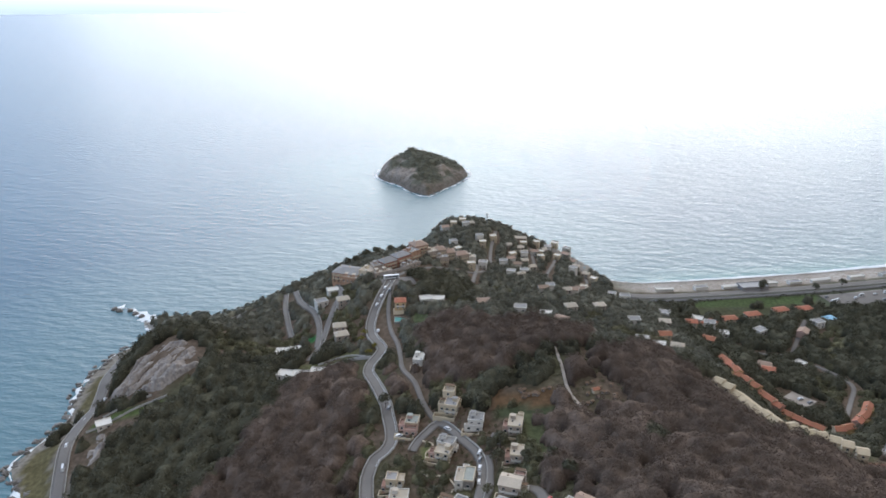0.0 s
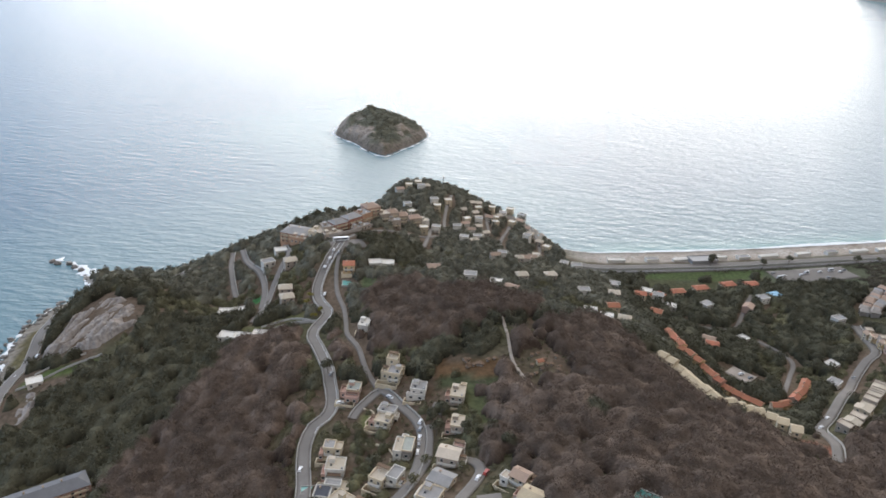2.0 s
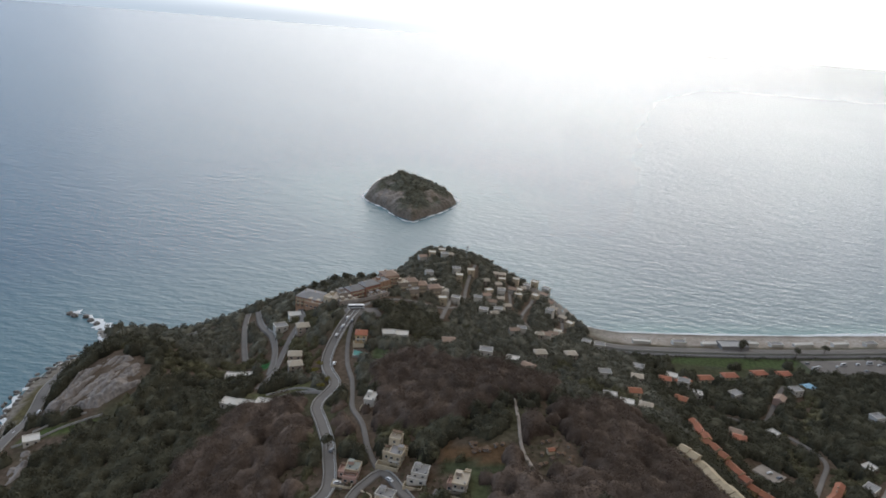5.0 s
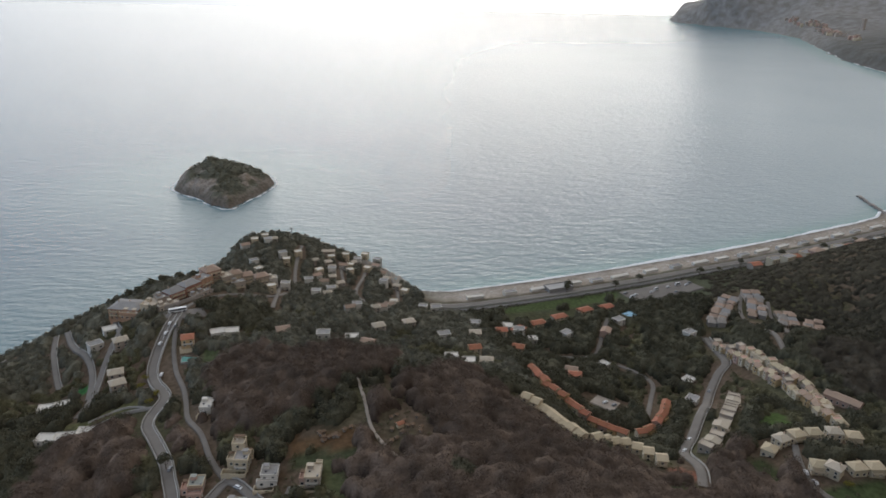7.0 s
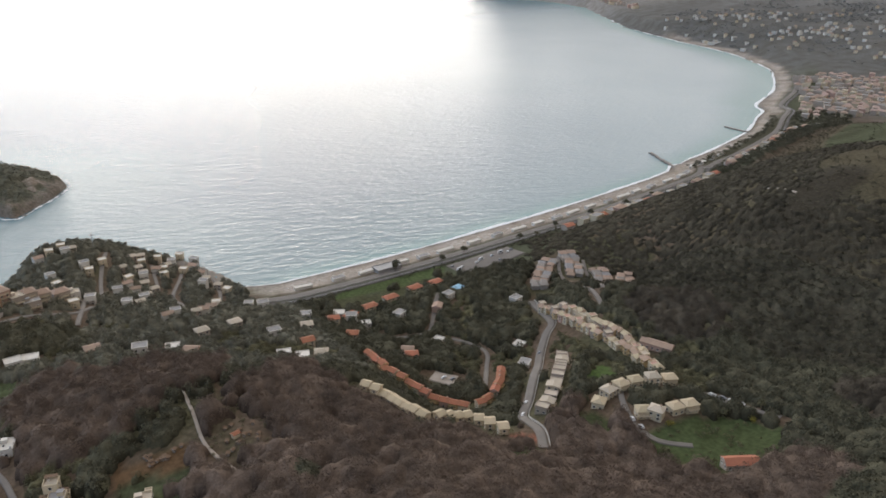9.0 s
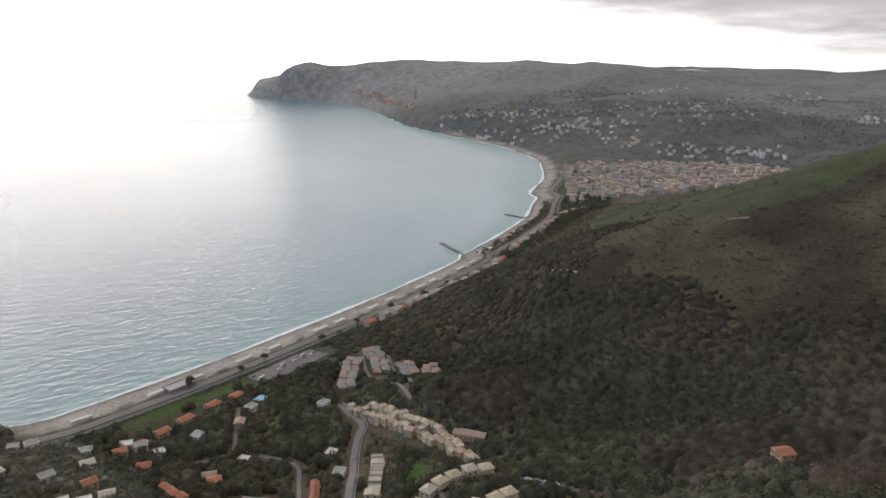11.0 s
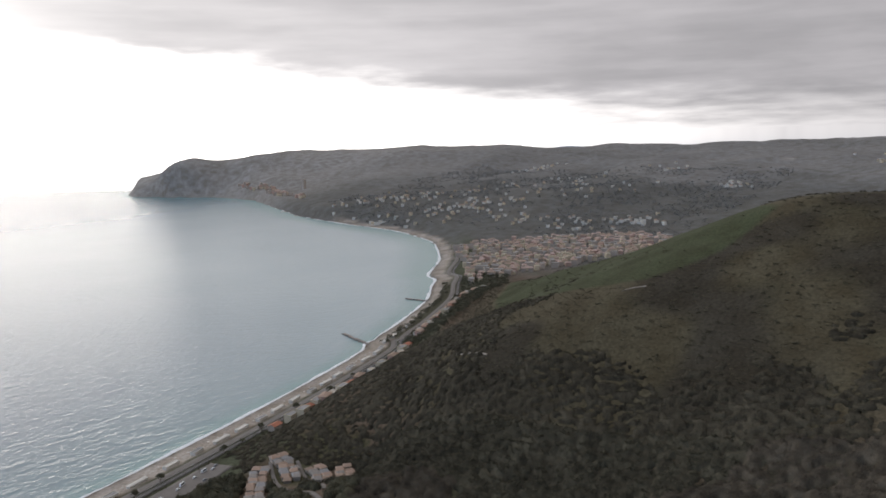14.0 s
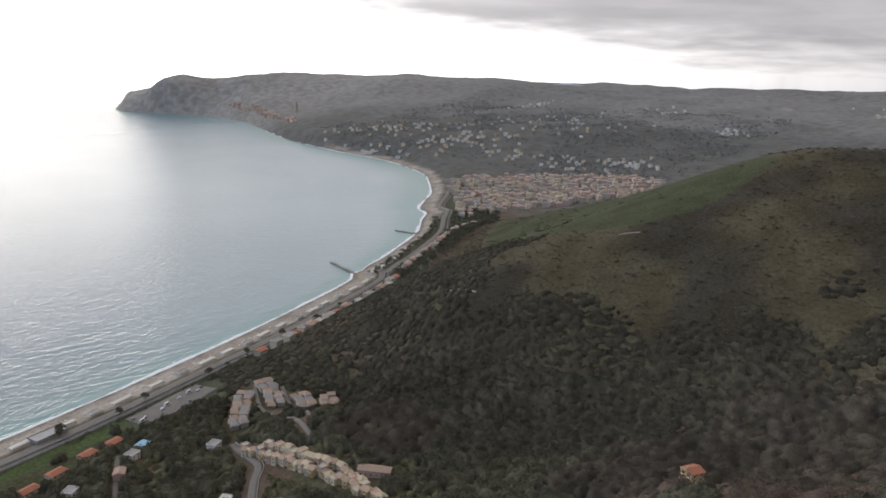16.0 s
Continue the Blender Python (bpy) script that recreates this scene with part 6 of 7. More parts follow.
mast = new("antenna_mast")
tagged(mast, "thin lattice antenna mast on the headland", "mast")
for a in range(3):
    x, y = 0.4 * math.cos(a * 2.094), 0.4 * math.sin(a * 2.094)
    Shape().box(x - 0.12, y - 0.12, -1, x + 0.12, y + 0.12, 19, "metal").put("pole", mast)
for z, w in ((17.0, 2.4), (14.5, 1.7)):
    Shape().box(-w, -0.12, z, w, 0.12, z + 0.3, "metal").put("crossbar", mast)
mast.matrix_basis = pose(47, 752, ground(47, 752))


def pool(x, y, turn, w, d, label, deck="concrete"):
    root = new("swimming_pool")
    tagged(root, label, "pool")
    flat_roof(-w / 2 - 1.0, -d / 2 - 1.0, w / 2 + 1.0, d / 2 + 1.0, -3, deck, deck, 0.3, 3.0).put("deck", root)
    Shape().box(-w / 2 - 0.9, -d / 2 - 0.9, -2.7, w / 2 + 0.9, d / 2 + 0.9, -0.1, "pool").put("water", root)
    root.matrix_basis = pose(x, y, ground(x, y) + 0.5, 0, 0, turn)
    PARKED.append((x, y, max(w, d) / 2 + 2))
    return root


pool(-30, 483, 2, 8, 6, "turquoise swimming pool below an orange-roofed house")
pool(-34, 284, 5, 5, 3, "small turquoise pool beside the ridge road")
pool(105, 232, -35, 9, 7, "walled tank with greenish water among bare trees", "white")

# sheds and beds of the kitchen gardens
r = random.Random(21)
shed = small_house("garden_shed", 1.5, 1.2, 0.5, "stone", "wood", "gable", "small brown-roofed shed in a kitchen garden", "shed", "garden sheds", front=False, rise=0.5)
red_shed = small_house("garden_shed", 3.4, 2.4, 0.8, "cream", "tile", "gable", "small shed with an orange roof in a kitchen garden", "shed", "garden sheds", front=False, rise=0.8)
place_row([shed], [(44 + r.uniform(-3, 16), 366 + r.uniform(-4, 3), r.uniform(0, 90)) for _ in range(14)] + [(82 + r.uniform(-4, 14), 356 + r.uniform(-8, 16), r.uniform(0, 90)) for _ in range(12)])
place_row([red_shed], [(85, 362, 20)])


# beach furniture: closed parasols and boats in rows
def parasol():
    root = new("beach_parasol")
    tagged(root, "closed pale parasol on the sand", "parasol", "beach parasols")
    Shape().box(-0.05, -0.05, -0.5, 0.05, 0.05, 2.0, "wood").put("pole", root)
    Shape().box(-0.9, -0.9, 1.7, 0.9, 0.9, 2.4, "white", 0.8).put("canopy", root)
    return root


p0 = parasol()
line = curve_through(along_shore(20.0)[1:9], 6.0)
for k, (x, y) in enumerate(line[::2]):
    m = pose(x + r.uniform(-3, 3), y + r.uniform(-3, 3), ground(x, y))
    if k:
        copy_thing(p0, m)
    else:
        p0.matrix_basis = m


# ---- woods, scrub and single trees ----
def crown_shape(kind, seed):
    """Leaf and twig triangles of one crown of radius about 1, from its foot at z = 0."""
    g = np.random.default_rng(seed)
    if kind == "bare":
        # a rounded dome of fine twigs on a few rising limbs
        lobes = 5
        a, q = g.uniform(0, 2 * np.pi, lobes), np.sqrt(g.uniform(0, 1, lobes)) * 0.5
        c = np.stack([q * np.cos(a), q * np.sin(a), 0.85 + (0.5 - 0.6 * q) * g.uniform(0.7, 1.2, lobes)], 1)
        size = g.uniform(0.42, 0.64, lobes)
        n = 200
        k = g.integers(0, lobes, n)
        d = g.normal(size=(n, 3))
        d[:, 2] = np.abs(d[:, 2]) - 0.25
        d /= np.linalg.norm(d, axis=1, keepdims=True)
        p = c[k] + d * size[k][:, None] * g.uniform(0.85, 1.12, (n, 1))
        nrm = d + g.normal(0, 0.35, (n, 3))
        u = np.cross(nrm, g.normal(size=(n, 3)))
        u *= g.uniform(0.07, 0.14, (n, 1)) / np.linalg.norm(u, axis=1, keepdims=True)
        v = np.cross(nrm, u)
        v *= g.uniform(0.02, 0.04, (n, 1)) / np.linalg.norm(v, axis=1, keepdims=True)
        m = 12
        tip = c[g.integers(0, lobes, m)] * g.uniform(0.9, 1.1, (m, 1))
        foot = tip * np.array((0.15, 0.15, 0.3))
        side = np.cross(tip - foot, g.normal(size=(m, 3)))
        side *= 0.03 / np.linalg.norm(side, axis=1, keepdims=True)
        return np.concatenate([np.stack([p - u - v, p - u * 0.4 + v, p + u], 1), np.stack([foot - side, foot + side, tip], 1)])
    lobes = {"oak": 6, "pine": 8, "cypress": 6, "bush": 4, "low": 6}[kind]
    n = {"oak": 130, "pine": 300, "cypress": 160, "bush": 42, "low": 32}[kind]
    if kind == "cypress":
        c = np.stack([0 * g.normal(size=lobes), 0 * g.normal(size=lobes), np.linspace(0.5, 4.6, lobes)], 1)
        size = np.linspace(0.85, 0.35, lobes)
    else:
        a, q = g.uniform(0, 2 * np.pi, lobes), np.sqrt(g.uniform(0, 1, lobes)) * 0.62
        base = {"oak": 0.75, "pine": 1.25, "bush": 0.4, "low": 0.5}[kind]
        c = np.stack([q * np.cos(a), q * np.sin(a), base + (0.55 - 0.6 * q) * g.uniform(0.5, 1.2, lobes)], 1)
        size = g.uniform(0.36, 0.58, lobes)
    k = g.integers(0, lobes, n)
    d = g.normal(size=(n, 3))
    d[:, 2] = np.abs(d[:, 2]) * 0.9 - 0.25
    d /= np.linalg.norm(d, axis=1, keepdims=True)
    p = c[k] + d * size[k][:, None] * np.array((1, 1, 0.85 if kind != "cypress" else 1.2)) * g.uniform(0.85, 1.12, (n, 1))
    nrm = d + g.normal(0, 0.35, (n, 3))
    u = np.cross(nrm, g.normal(size=(n, 3)))
    u /= np.linalg.norm(u, axis=1, keepdims=True)
    v = np.cross(nrm, u)
    v /= np.linalg.norm(v, axis=1, keepdims=True)
    s = g.uniform(0.07, 0.14, (n, 1)) * {"bush": 1.5, "low": 1.4}.get(kind, 1.0)
    return np.stack([p - u * s - v * s * 0.6, p + u * s - v * s * 0.5, p + v * s], 1)


# the closed canopy between and under the loose leaves: one sheet over all the woods
CANOPY_X, CANOPY_Y = np.arange(-266.0, 780.0, 2.0), np.arange(88.0, 842.0, 2.0)
CANOPY_TOP = np.full((len(CANOPY_Y), len(CANOPY_X)), -50.0)
CANOPY_TINT = np.zeros((len(CANOPY_Y), len(CANOPY_X), 3))


def raise_canopy(x, y, z, radius, tall, tint, seed):
    g = np.random.default_rng(seed)
    for px, py, pz, r, h, k in zip(x, y, z, radius, radius * tall, g.uniform(0.62, 1.38, len(x))):
        i0, i1 = np.searchsorted(CANOPY_X, (px - 1.1 * r, px + 1.1 * r))
        j0, j1 = np.searchsorted(CANOPY_Y, (py - 1.1 * r, py + 1.1 * r))
        away = np.hypot(CANOPY_X[None, i0:i1] - px, CANOPY_Y[j0:j1, None] - py) / (1.1 * r)
        top = np.where(away < 1, pz + h * (0.2 + 1.1 * np.sqrt(np.maximum(1 - away**2, 0))), -50)
        won = top > CANOPY_TOP[j0:j1, i0:i1]
        CANOPY_TOP[j0:j1, i0:i1][won] = top[won]
        CANOPY_TINT[j0:j1, i0:i1][won] = np.array(tint) * k


def wood(name, kind, x, y, radius, material, label, seed, tall=1.0, surface=None, tint=None, closed=1.0):
    """Many crowns in one mesh of woodland; tint: the colour of the closed canopy, where it has one, and closed: how high it reaches into the crowns."""
    g = np.random.default_rng(seed)
    shapes = [crown_shape(kind, seed * 10 + k) for k in range(6)]
    z = (surface or height)(x, y) - 0.3
    if tint:
        raise_canopy(x, y, z, radius / closed**0.4, tall * closed, tint, seed)
    pick = g.integers(0, 6, len(x))
    out = []
    for k, tri in enumerate(shapes):
        w = pick == k
        n = int(w.sum())
        if not n:
            continue
        a = g.uniform(0, 2 * np.pi, n)
        ca, sa, r = np.cos(a)[:, None, None], np.sin(a)[:, None, None], radius[w][:, None, None]
        h = (tall * g.uniform(0.85, 1.2, n))[:, None, None]
        tx, ty, tz = tri[None, ..., 0], tri[None, ..., 1], tri[None, ..., 2]
        out.append(np.stack([x[w][:, None, None] + r * (ca * tx - sa * ty), y[w][:, None, None] + r * (sa * tx + ca * ty), z[w][:, None, None] + r * h * tz], -1).reshape(-1, 3))
    v = np.concatenate(out)
    ob = new(name, quick_mesh(name, v, np.arange(len(v)).reshape(-1, 3), 3, material))
    return tagged(ob, label, "woodland", kind="stuff")


KEEP_CLEAR = [(ROAD_RIDGE, 7.0), (COAST_ROAD, 9.5), (LANE_VILLAS, 6.0), (LANE_SIDE, 5.5), (LANE_BACK, 6.0), (LANE_TOWER, 5.0), (ROAD_VALLEY, 7.0), (PATH_WOOD, 2.8), (GARDEN_TERRACE, 5.0)]
KEEP_CLEAR += [([(416, 184), (404, 166)], 13), ([(-228, 404), (-206, 412), (-182, 420)], 8), ([(-222, 414), (-196, 400)], 7)]
KEEP_CLEAR += [(l, 4.6) for l in LANES_EAST + LANES_VALLEY] + [(l, 5.8) for l in LANE_HEAD]
KEEP_CLEAR += [([(348, 612), (380, 618), (428, 628)], 16), ([(-52, 533), (-22, 533)], 9), ([(40, 243), (50, 243)], 9), ([(238, 446), (250, 434)], 11), ([(344, 302), (356, 284)], 6)]


def open_ground(x, y, margin=0.0):
    ok = shore_distance(x, y) > np.where(x > 160, 60, 6)
    for l, w in KEEP_CLEAR:
        ok &= line_distance(l, x, y) > w + margin
    for vx, vy, *_ in VILLAS:
        ok &= np.hypot(x - vx, y - vy) > 9.0 + margin
    for px, py, w in PARKED:
        ok &= np.hypot(x - px, y - py) > w + margin
    for poly, _ in PATCHES:
        ok &= ~inside(poly, x, y)
    seaward = inside([(-300, 240), (-200, 255), (-216, 314), (-227, 347), (-239, 384), (-243, 420), (-244, 450), (-250, 480), (-247, 508), (-240, 530), (-300, 560)], x, y)
    ok &= ~seaward | (value_noise(x, y, 16, 6) > 0.05)
    ok &= ~inside(QUARRY, x, y) & (line_distance(QUARRY, x, y, True) > 5) & (np.hypot((x + 214) * 1.2, (y - 383) * 0.6) > 12)
    return ok


BROWN_EAST = [(-70, 430), (-95, 418), (-102, 396), (-112, 370), (-130, 348), (-148, 330), (-146, 308), (-132, 290), (-110, 200), (-40, 180), (-38, 300), (-46, 420)]
BROWN = [(78, 300, 34, 55), (62, 318, 16, 40), (100, 250, 40, 40), (-30, 400, 26, 22), (20, 405, 40, 22), (55, 445, 48, 38), (10, 455, 22, 30), (128, 365, 62, 62), (185, 300, 85, 55), (200, 235, 120, 55), (120, 270, 60, 50), (262, 300, 22, 30),
         (262, 322, 14, 20), (420, 400, 30, 38), (455, 140, 85, 60), (420, 210, 50, 50)]


def brownness(x, y):
    b = np.full(x.shape, -1.0)
    for cx, cy, rx, ry in BROWN:
        b = np.maximum(b, 1 - np.hypot((x - cx) / rx, (y - cy) / ry))
    east = np.where(inside(BROWN_EAST, x, y), 1, -1) * line_distance(BROWN_EAST, x, y, True) / 30
    b = np.maximum(b, np.clip(east, -1, 1))
    return b + 0.28 * value_noise(x, y, 34, 71) + 0.12 * value_noise(x, y, 12, 72)


def jittered(x0, y0, x1, y1, step, seed):
    g = np.random.default_rng(seed)
    x, y = np.meshgrid(np.arange(x0, x1, step), np.arange(y0, y1, step))
    x, y = x.ravel() + g.uniform(-0.45, 0.45, x.size) * step, y.ravel() + g.uniform(-0.45, 0.45, y.size) * step
    return x, y, g


x, y, g = jittered(-262, 92, 520, 838, 5.8, 1)
keep = open_ground(x, y) & ((y > 195) | ((x > 150) & (y > 150)) | (x + 0.6 * y > 330)) & (y < 1010 - x)
x, y = x[keep], y[keep]
b = brownness(x, y)
thin = value_noise(x, y, 40, 73) + 0.5 * value_noise(x, y, 15, 74)
clearing = inside([(60, 420), (100, 420), (112, 345), (80, 330), (60, 350)], x, y) & (g.uniform(0, 1, len(x)) < 0.55)
head = y > 560
lots = (x > -60) & (x < 70) & (y > 225) & (y < 360)
sparse = lots & (g.uniform(0, 1, len(x)) < 0.35)
ok = ~clearing & ~sparse
bare = (b > 0.0) & ok & (g.uniform(0, 1, len(x)) < 0.88)
green = (b <= 0.0) & ok
olive = green & ((thin > 0.42) | lots) & ~head & (x < 400)
dark = green & ~olive
dry = bare & (x + 0.3 * y > 440)
bare &= ~dry
wood("hill_thicket", "bare", x[dry], y[dry], g.uniform(3.0, 5.0, dry.sum()), M["hill_twig"], "dark leafless thicket on the hill", 21, 0.9, tint=(0.070, 0.060, 0.045))
ROW_EDGE = [(170, 408), (184, 383), (191, 362), (207, 370), (222, 372), (222, 331)]
low_edge = np.clip(0.4 + line_distance(ROW_EDGE, x, y) / 55, 0.45, 1.0) * np.clip(0.35 + near_any([ROAD_RIDGE, LANE_TOWER], x, y) / 26, 0.5, 1.0)
wood("bare_woodland", "bare", x[bare], y[bare], low_edge[bare] * g.uniform(3.8, 6.4, bare.sum()), M["twig"], "bare brown winter woodland on the slopes", 2, 1.1, tint=(0.128, 0.095, 0.073))
hill_oak = dark & (x > 425) & (x + 0.3 * y > 520)
dark &= ~hill_oak
wood("hill_oaks", "oak", x[hill_oak], y[hill_oak], g.uniform(2.6, 4.4, hill_oak.sum()), M["scrub"], "dark holm oaks on the lower hill", 24, 0.8, tint=(0.058, 0.053, 0.037))
# farther evergreens take the paler leaf and canopy colour, painted for haze
pines = dark & (y > 440 + 0.5 * np.abs(x + 40) * (x < -40)) & (x < 190)
dark &= ~pines
wood("headland_pines", "oak", x[pines], y[pines], g.uniform(2.6, 4.4, pines.sum()), M["leaf_hazed"], "pines and holm oaks on the headland, leaf colour paled for haze", 25, 1.2, tint=(0.140, 0.134, 0.10))
wood("evergreen_woodland", "oak", x[dark], y[dark], g.uniform(3.0, 5.0, dark.sum()), M["leaf_dark"], "dense dark evergreen woodland round the houses", 3, 1.15, tint=(0.080, 0.076, 0.050))
wood("olive_woodland", "oak", x[olive], y[olive], g.uniform(2.0, 3.4, olive.sum()), M["leaf_olive"], "grey-green olive groves and scrub on the slopes", 4, 1.0, tint=(0.118, 0.11, 0.062))
# grove below the hotel
x, y, g = jittered(-32, 512, 34, 562, 5.2, 16)
keep = inside([(-30, 546), (22, 560), (32, 518), (-16, 513)], x, y)
for l, w in [(q, 4.0) for q in LANE_HEAD] + [(ROAD_RIDGE, 5.5), (LANE_BACK, 5.0)]:
    keep &= line_distance(l, x, y) > w
for px, py, *_ in SCATTERED:
    keep &= np.hypot(x - px, y - py) > 6.5
x, y = x[keep], y[keep]
wood("evergreen_grove", "oak", x, y, g.uniform(3.0, 4.8, len(x)), M["leaf_dark"], "dense evergreen grove on the slope below the hotel", 23, 1.1, tint=(0.080, 0.076, 0.050))
# undergrowth between bare crowns
x, y, g = jittered(-200, 190, 420, 560, 7.5, 5)
keep = open_ground(x, y) & (brownness(x, y) > -0.1) & (g.uniform(0, 1, len(x)) < 0.30)
x, y = x[keep], y[keep]
wood("undergrowth", "bush", x, y, g.uniform(1.2, 2.6, len(x)), M["leaf_olive"], "low green undergrowth in the bare woodland", 6, 0.9)
# gardens round the villas
x, y, g = jittered(-60, 225, 112, 430, 3.4, 7)
keep = open_ground(x, y, -2.2) & (g.uniform(0, 1, len(x)) < 0.75) & (((x < 72) & (y < 370)) | (x > 62))
x, y = x[keep], y[keep]
wood("garden_shrubs", "bush", x, y, g.uniform(0.8, 1.9, len(x)), M["leaf_olive"], "garden shrubs and hedges between the villas", 8, 1.0)
# bushes over the meadow below the curved row
x, y, g = jittered(278, 232, 354, 292, 4.4, 27)
keep = inside([(282, 285), (312, 290), (345, 276), (352, 250), (322, 232), (290, 240), (276, 262)], x, y) & (g.uniform(0, 1, len(x)) < 0.45) & (np.hypot(x - 302, y - 240) > 11) & (value_noise(x, y, 15, 85) > -0.25)
for l, w in KEEP_CLEAR:
    keep &= line_distance(l, x, y) > w
x, y = x[keep], y[keep]
wood("meadow_bushes", "bush", x, y, g.uniform(0.9, 2.6, len(x)), M["leaf_olive"], "bushes and young fruit trees on the green meadow", 27, 1.0)
# small gardens and hedges between the rows of houses in the valley
x, y, g = jittered(160, 284, 392, 512, 3.6, 14)
gap = np.full(x.shape, 1e3)
for px, py, w in PARKED:
    if w >= 8:
        gap = np.minimum(gap, np.hypot(x - px, y - py) - (5.6 if w >= 8.5 else 4.0))
keep = (gap > 0) & (gap < 4.5) & (g.uniform(0, 1, len(x)) < 0.55)
for l, w in KEEP_CLEAR:
    keep &= line_distance(l, x, y) > w
x, y = x[keep], y[keep]
wood("row_gardens", "bush", x, y, g.uniform(0.7, 1.7, len(x)), M["leaf_olive"], "small hedges and shrubs between the terraced houses", 22, 1.0)
# the lower hillside over the bay: low dense evergreen maquis
x, y, g = jittered(430, 70, 1120, 800, 4.7, 9)
z = height(x, y)
edge = 0.5 * value_noise(x, y, 90, 81) + 0.3 * value_noise(x, y, 30, 82)
tone = (z - 95) / 60 + edge
keep = open_ground(x, y) & (g.uniform(0, 1, len(x)) < np.clip(1.0 - 0.6 * tone, 0.25, 0.98)) & (x + y > 560)
for poly, _ in PATCHES:
    keep &= ~inside(poly, x, y)
keep &= ~inside(GREEN_BAND, x, y) | (g.uniform(0, 1, len(x)) < 0.08)
x, y = x[keep], y[keep]
upper = tone[keep] > 0.45
wood("maquis", "low", x[~upper], y[~upper], g.uniform(1.7, 3.3, (~upper).sum()), M["scrub"], "dark evergreen maquis on the hill over the bay", 10, 0.6, tint=(0.057, 0.050, 0.035), closed=0.45)
wood("upper_maquis", "low", x[upper], y[upper], g.uniform(1.2, 2.6, upper.sum()), M["leaf_hill"], "low grey-brown maquis on the upper hill", 20, 0.5)
x, y, g = jittered(500, 90, 1050, 640, 8.5, 11)
keep = (height(x, y) > 60) & (g.uniform(0, 1, len(x)) < np.where(inside(GREEN_BAND, x, y), 0.06, 0.5))
for poly, _ in PATCHES:
    keep &= ~inside(poly, x, y)
x, y = x[keep], y[keep]
wood("hill_scrub", "bush", x, y, g.uniform(0.9, 3.2, len(x)) ** 1.15, M["scrub"], "scattered bushes on the dry grassy hill", 12, 0.55)
# the canopy sheet itself, softened, and sunk below the ground where no tree stands
gx, gy = np.meshgrid(CANOPY_X, CANOPY_Y)
base = height(gx, gy)
grown = CANOPY_TOP > base + 0.5
for l, w in KEEP_CLEAR:
    grown &= line_distance(l, gx, gy) > w - 2.0
for px, py, w in PARKED:
    grown &= np.hypot(gx - px, gy - py) > min(w, 7.0)
near = np.pad(np.where(grown, CANOPY_TOP, base), 1, mode="edge")
soft = sum(near[j:j + gx.shape[0], i:i + gx.shape[1]] for j in range(3) for i in range(3)) / 9
top = np.where(grown, 0.6 * CANOPY_TOP + 0.4 * soft + 0.7 * value_noise(gx, gy, 3.1, 75) + 0.35 * value_noise(gx, gy, 2.0, 76), base - 2.5)
canopy, _ = sheet("woodland_canopy", CANOPY_X, CANOPY_Y, lambda x, y: top, M["canopy"])
tone = 0.97 + 0.2 * value_noise(gx, gy, 58, 79) + 0.2 * value_noise(gx, gy, 26, 77) + 0.12 * value_noise(gx, gy, 9, 78)
colour_layer(canopy.data, "cover", (CANOPY_TINT * tone[..., None]).reshape(-1, 3))
tagged(canopy, "closed canopy of bare brown and dark evergreen woodland", "woodland", kind="stuff")
# oaks that come down to the beach where the hill meets the bay
x, y, g = jittered(820, 690, 1330, 960, 7.5, 19)
d = shore_distance(x, y)
keep = (d > 20) & (d < 150) & (line_distance(PROMENADE, x, y) > 7) & (line_distance(RAILWAY, x, y) > 4) & (g.uniform(0, 1, len(x)) < np.where(x < 1080, 0.95, 0.75))
x, y = x[keep], y[keep]
wood("shore_oaks", "oak", x, y, g.uniform(3.4, 5.6, len(x)), M["leaf_dark"], "dark holm oaks at the foot of the hill by the shore", 26, 1.0)
# woods between the far villas, haze put into their leaf colour
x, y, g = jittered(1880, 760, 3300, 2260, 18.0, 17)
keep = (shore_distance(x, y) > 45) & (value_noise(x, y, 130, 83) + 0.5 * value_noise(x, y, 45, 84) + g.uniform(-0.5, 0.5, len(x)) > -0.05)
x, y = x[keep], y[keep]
wood("far_woodland", "bush", x, y, g.uniform(4.5, 9.0, len(x)), M["far_leaf"], "distant woods between the far villas, leaves greyed for haze", 18, 0.75)
# hedge along the railway
line = curve_through(along_shore(57.0)[1:14], 3.0)
g = np.random.default_rng(31)
hx, hy = line[:, 0] + g.uniform(-1.5, 1.5, len(line)), line[:, 1] + g.uniform(-1.5, 1.5, len(line))
keep = value_noise(hx, hy, 40, 91) > -0.45
wood("railway_hedge", "bush", hx[keep], hy[keep], g.uniform(1.4, 3.0, keep.sum()), M["leaf_dark"], "dark hedge between the railway and the car park", 15, 1.0)
# island scrub, in leaves paled to stand for haze
g = np.random.default_rng(13)
x, y = g.uniform(-95, 38, 1500), g.uniform(970, 1158, 1500)
z = island_height(x, y)
rocky = value_noise(x, y, 24, 53) * 0.8 + smooth(-20, -75, x) * 0.55 + smooth(18, 34, x) * 0.7 > 0.3
keep = (z > 11) & ~(rocky & (z < 24)) & (g.uniform(0, 1, len(x)) < 0.8)
wood("island_scrub", "bush", x[keep], y[keep], g.uniform(1.3, 2.8, keep.sum()), M["leaf_hazed"], "dark scrub on top of the rocky island", 14, 1.0, island_height)


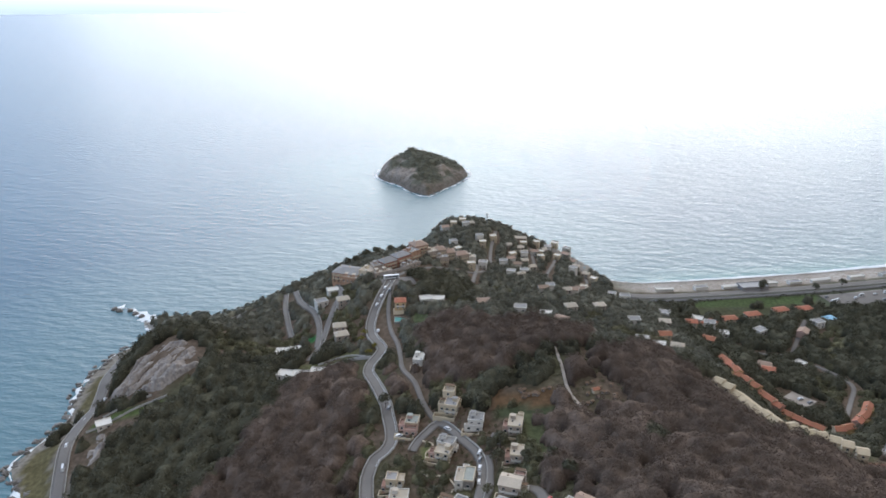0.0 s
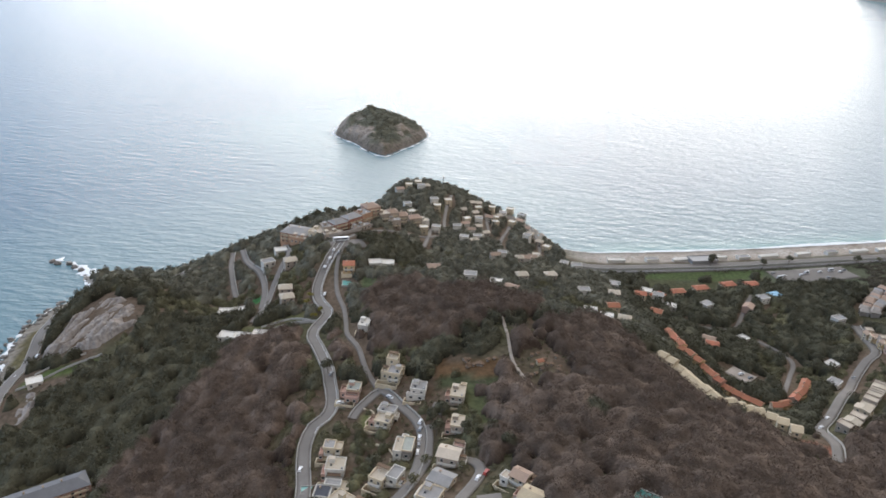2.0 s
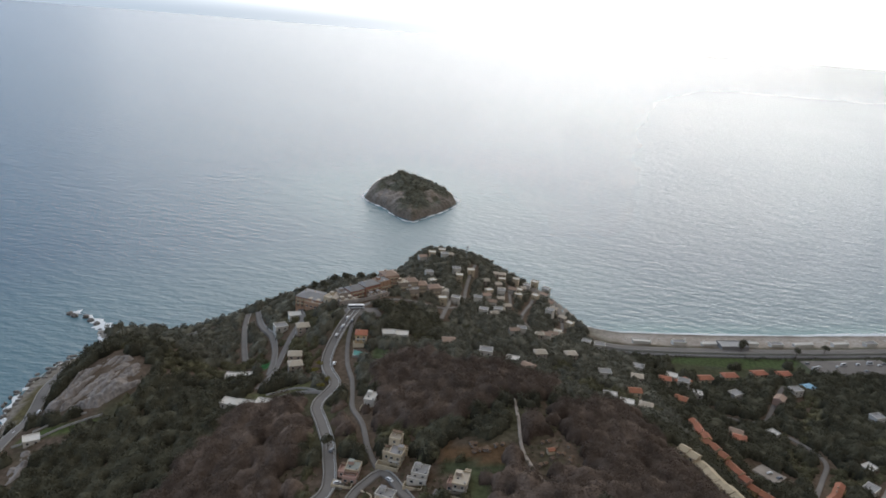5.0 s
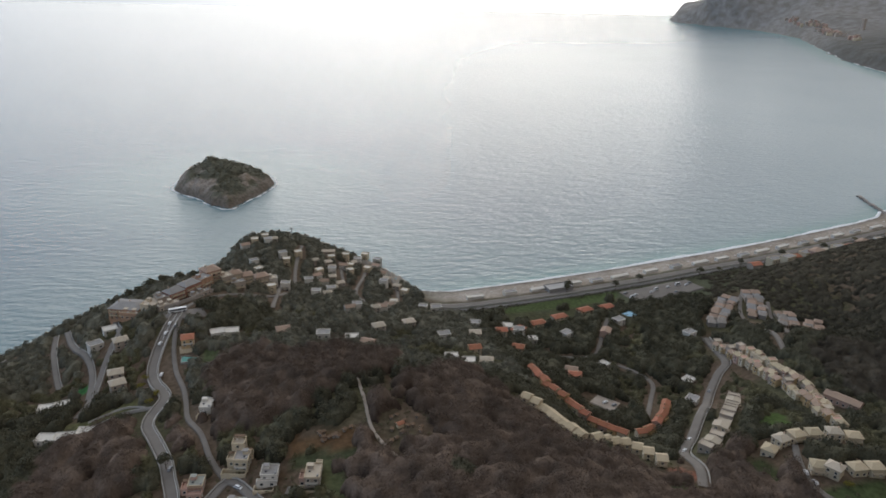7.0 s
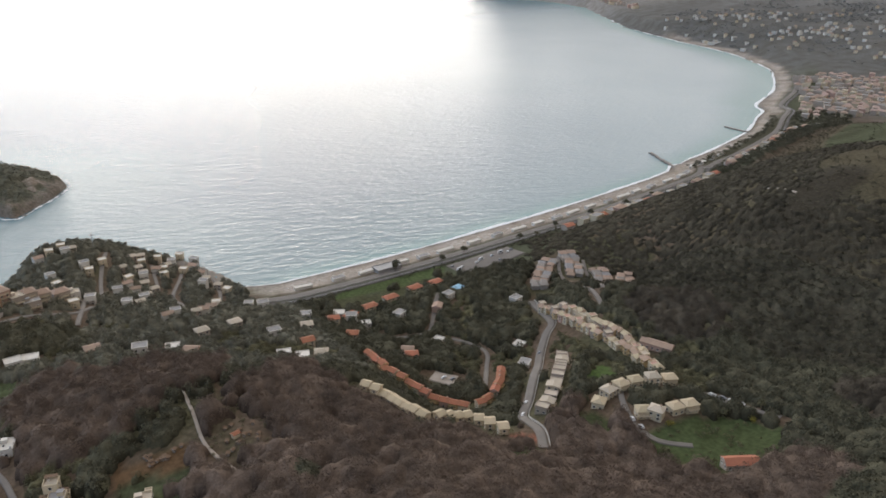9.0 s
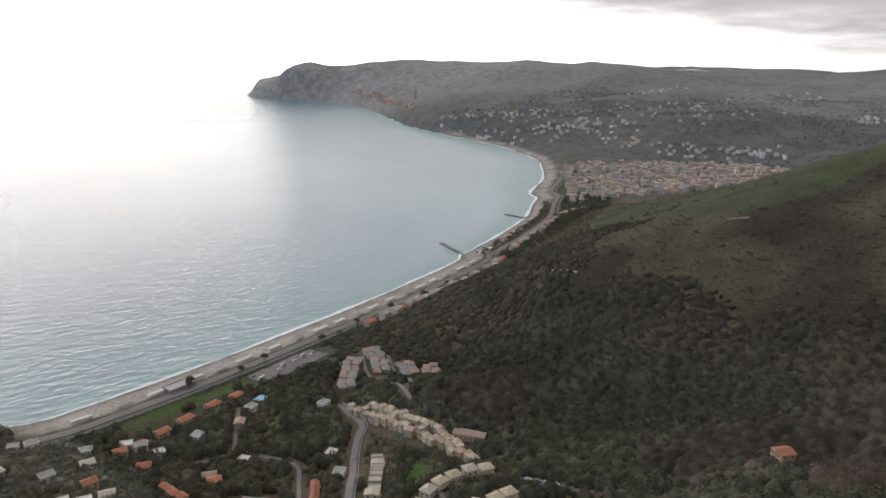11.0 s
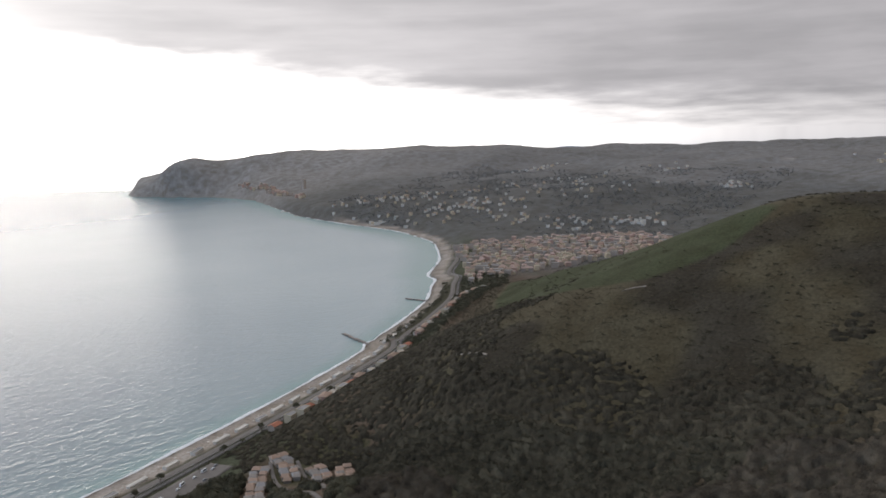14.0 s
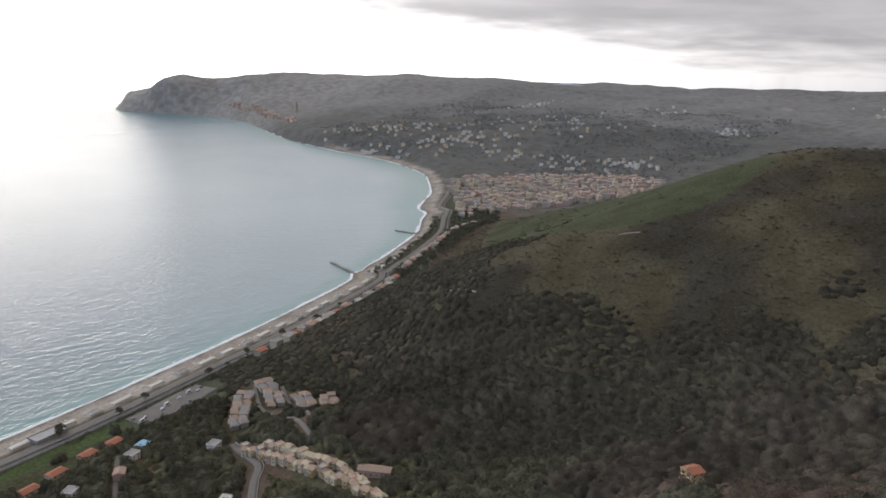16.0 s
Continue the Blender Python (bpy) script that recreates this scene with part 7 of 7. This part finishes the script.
# single trees
def single_tree(kind, radius, tall, material, label, seed):
    root = new("tree")
    tagged(root, label, "tree", "trees beside roads and houses")
    g = random.Random(seed)
    v, f = [], []

    def limb(a, b, r0, r1):
        base = len(v)
        d = (b - a).normalized()
        u = d.orthogonal().normalized()
        w = d.cross(u)
        for p, r in ((a, r0), (b, r1)):
            for k in range(5):
                t = 2 * math.pi * k / 5
                v.append(tuple(p + (u * math.cos(t) + w * math.sin(t)) * r))
        for k in range(5):
            f.append((base + k, base + (k + 1) % 5, base + 5 + (k + 1) % 5, base + 5 + k))

    top = Vector((0, 0, radius * tall * 1.1))
    limb(Vector((0, 0, -0.8)), top, 0.28, 0.12)
    for k in range(6):
        t = 2 * math.pi * k / 6 + g.uniform(-0.3, 0.3)
        limb(top * g.uniform(0.45, 0.9), Vector((math.cos(t) * radius * 0.6, math.sin(t) * radius * 0.6, radius * tall * g.uniform(1.1, 1.5))), 0.12, 0.04)
    mesh_object("trunk", v, f, M["bark"], root)
    tri = np.concatenate([crown_shape(kind, seed + k) for k in range(2)]) * np.array((radius, radius, radius * tall))
    me = quick_mesh("crown", tri.reshape(-1, 3), np.arange(len(tri) * 3).reshape(-1, 3), 3, M[material])
    new("crown", me).parent = root
    return root


trees = [single_tree("pine", 4.0, 1.2, "leaf_dark", "round dark umbrella pine among houses", 200), single_tree("cypress", 1.3, 1.6, "leaf_dark", "slender dark green cypress by a lane", 210),
         single_tree("oak", 3.2, 1.2, "leaf_olive", "grey-green olive tree in a garden", 220), single_tree("oak", 2.6, 1.0, "leaf_yellow", "yellow flowering mimosa beside the road", 230)]
TREE_PLACES = [(-34, 373, 0), (24, 320, 0), (29, 324, 0), (26, 309, 0), (40, 302, 0), (44, 318, 2), (-11, 309, 2), (-6, 305, 2), (-30, 262, 0), (-35, 256, 0), (14, 268, 2), (36, 272, 2), (-10, 285, 2), (-4, 288, 0),
               (-14, 322, 2), (20, 285, 2), (24, 358, 2), (-8, 376, 1), (-30, 318, 2), (-50, 441, 3), (-47, 448, 3), (-56, 470, 3), (-57, 462, 3), (128, 230, 3), (125, 235, 3), (-24, 505, 2), (-38, 505, 1),
               (-66, 600, 0), (-58, 604, 0), (-46, 610, 0), (-36, 612, 0), (-74, 590, 0), (-90, 588, 0), (-82, 596, 0), (-30, 620, 0), (-22, 628, 0), (-15, 640, 0), (300, 640, 0), (296, 634, 0), (375, 642, 0),
               (444, 646, 0), (500, 660, 0), (560, 674, 0), (470, 652, 2), (345, 632, 0), (620, 684, 0), (680, 705, 2), (335, 280, 2), (300, 285, 3), (345, 268, 3), (360, 275, 2), (280, 268, 2), (52, 300, 0), (58, 285, 0)]
first = set()
for k, (x, y, kind) in enumerate(TREE_PLACES):
    m = pose(x, y, ground(x, y), 0, 0, k * 67)
    if kind in first:
        copy_thing(trees[kind], m)
    else:
        first.add(kind)
        trees[kind].matrix_basis = m
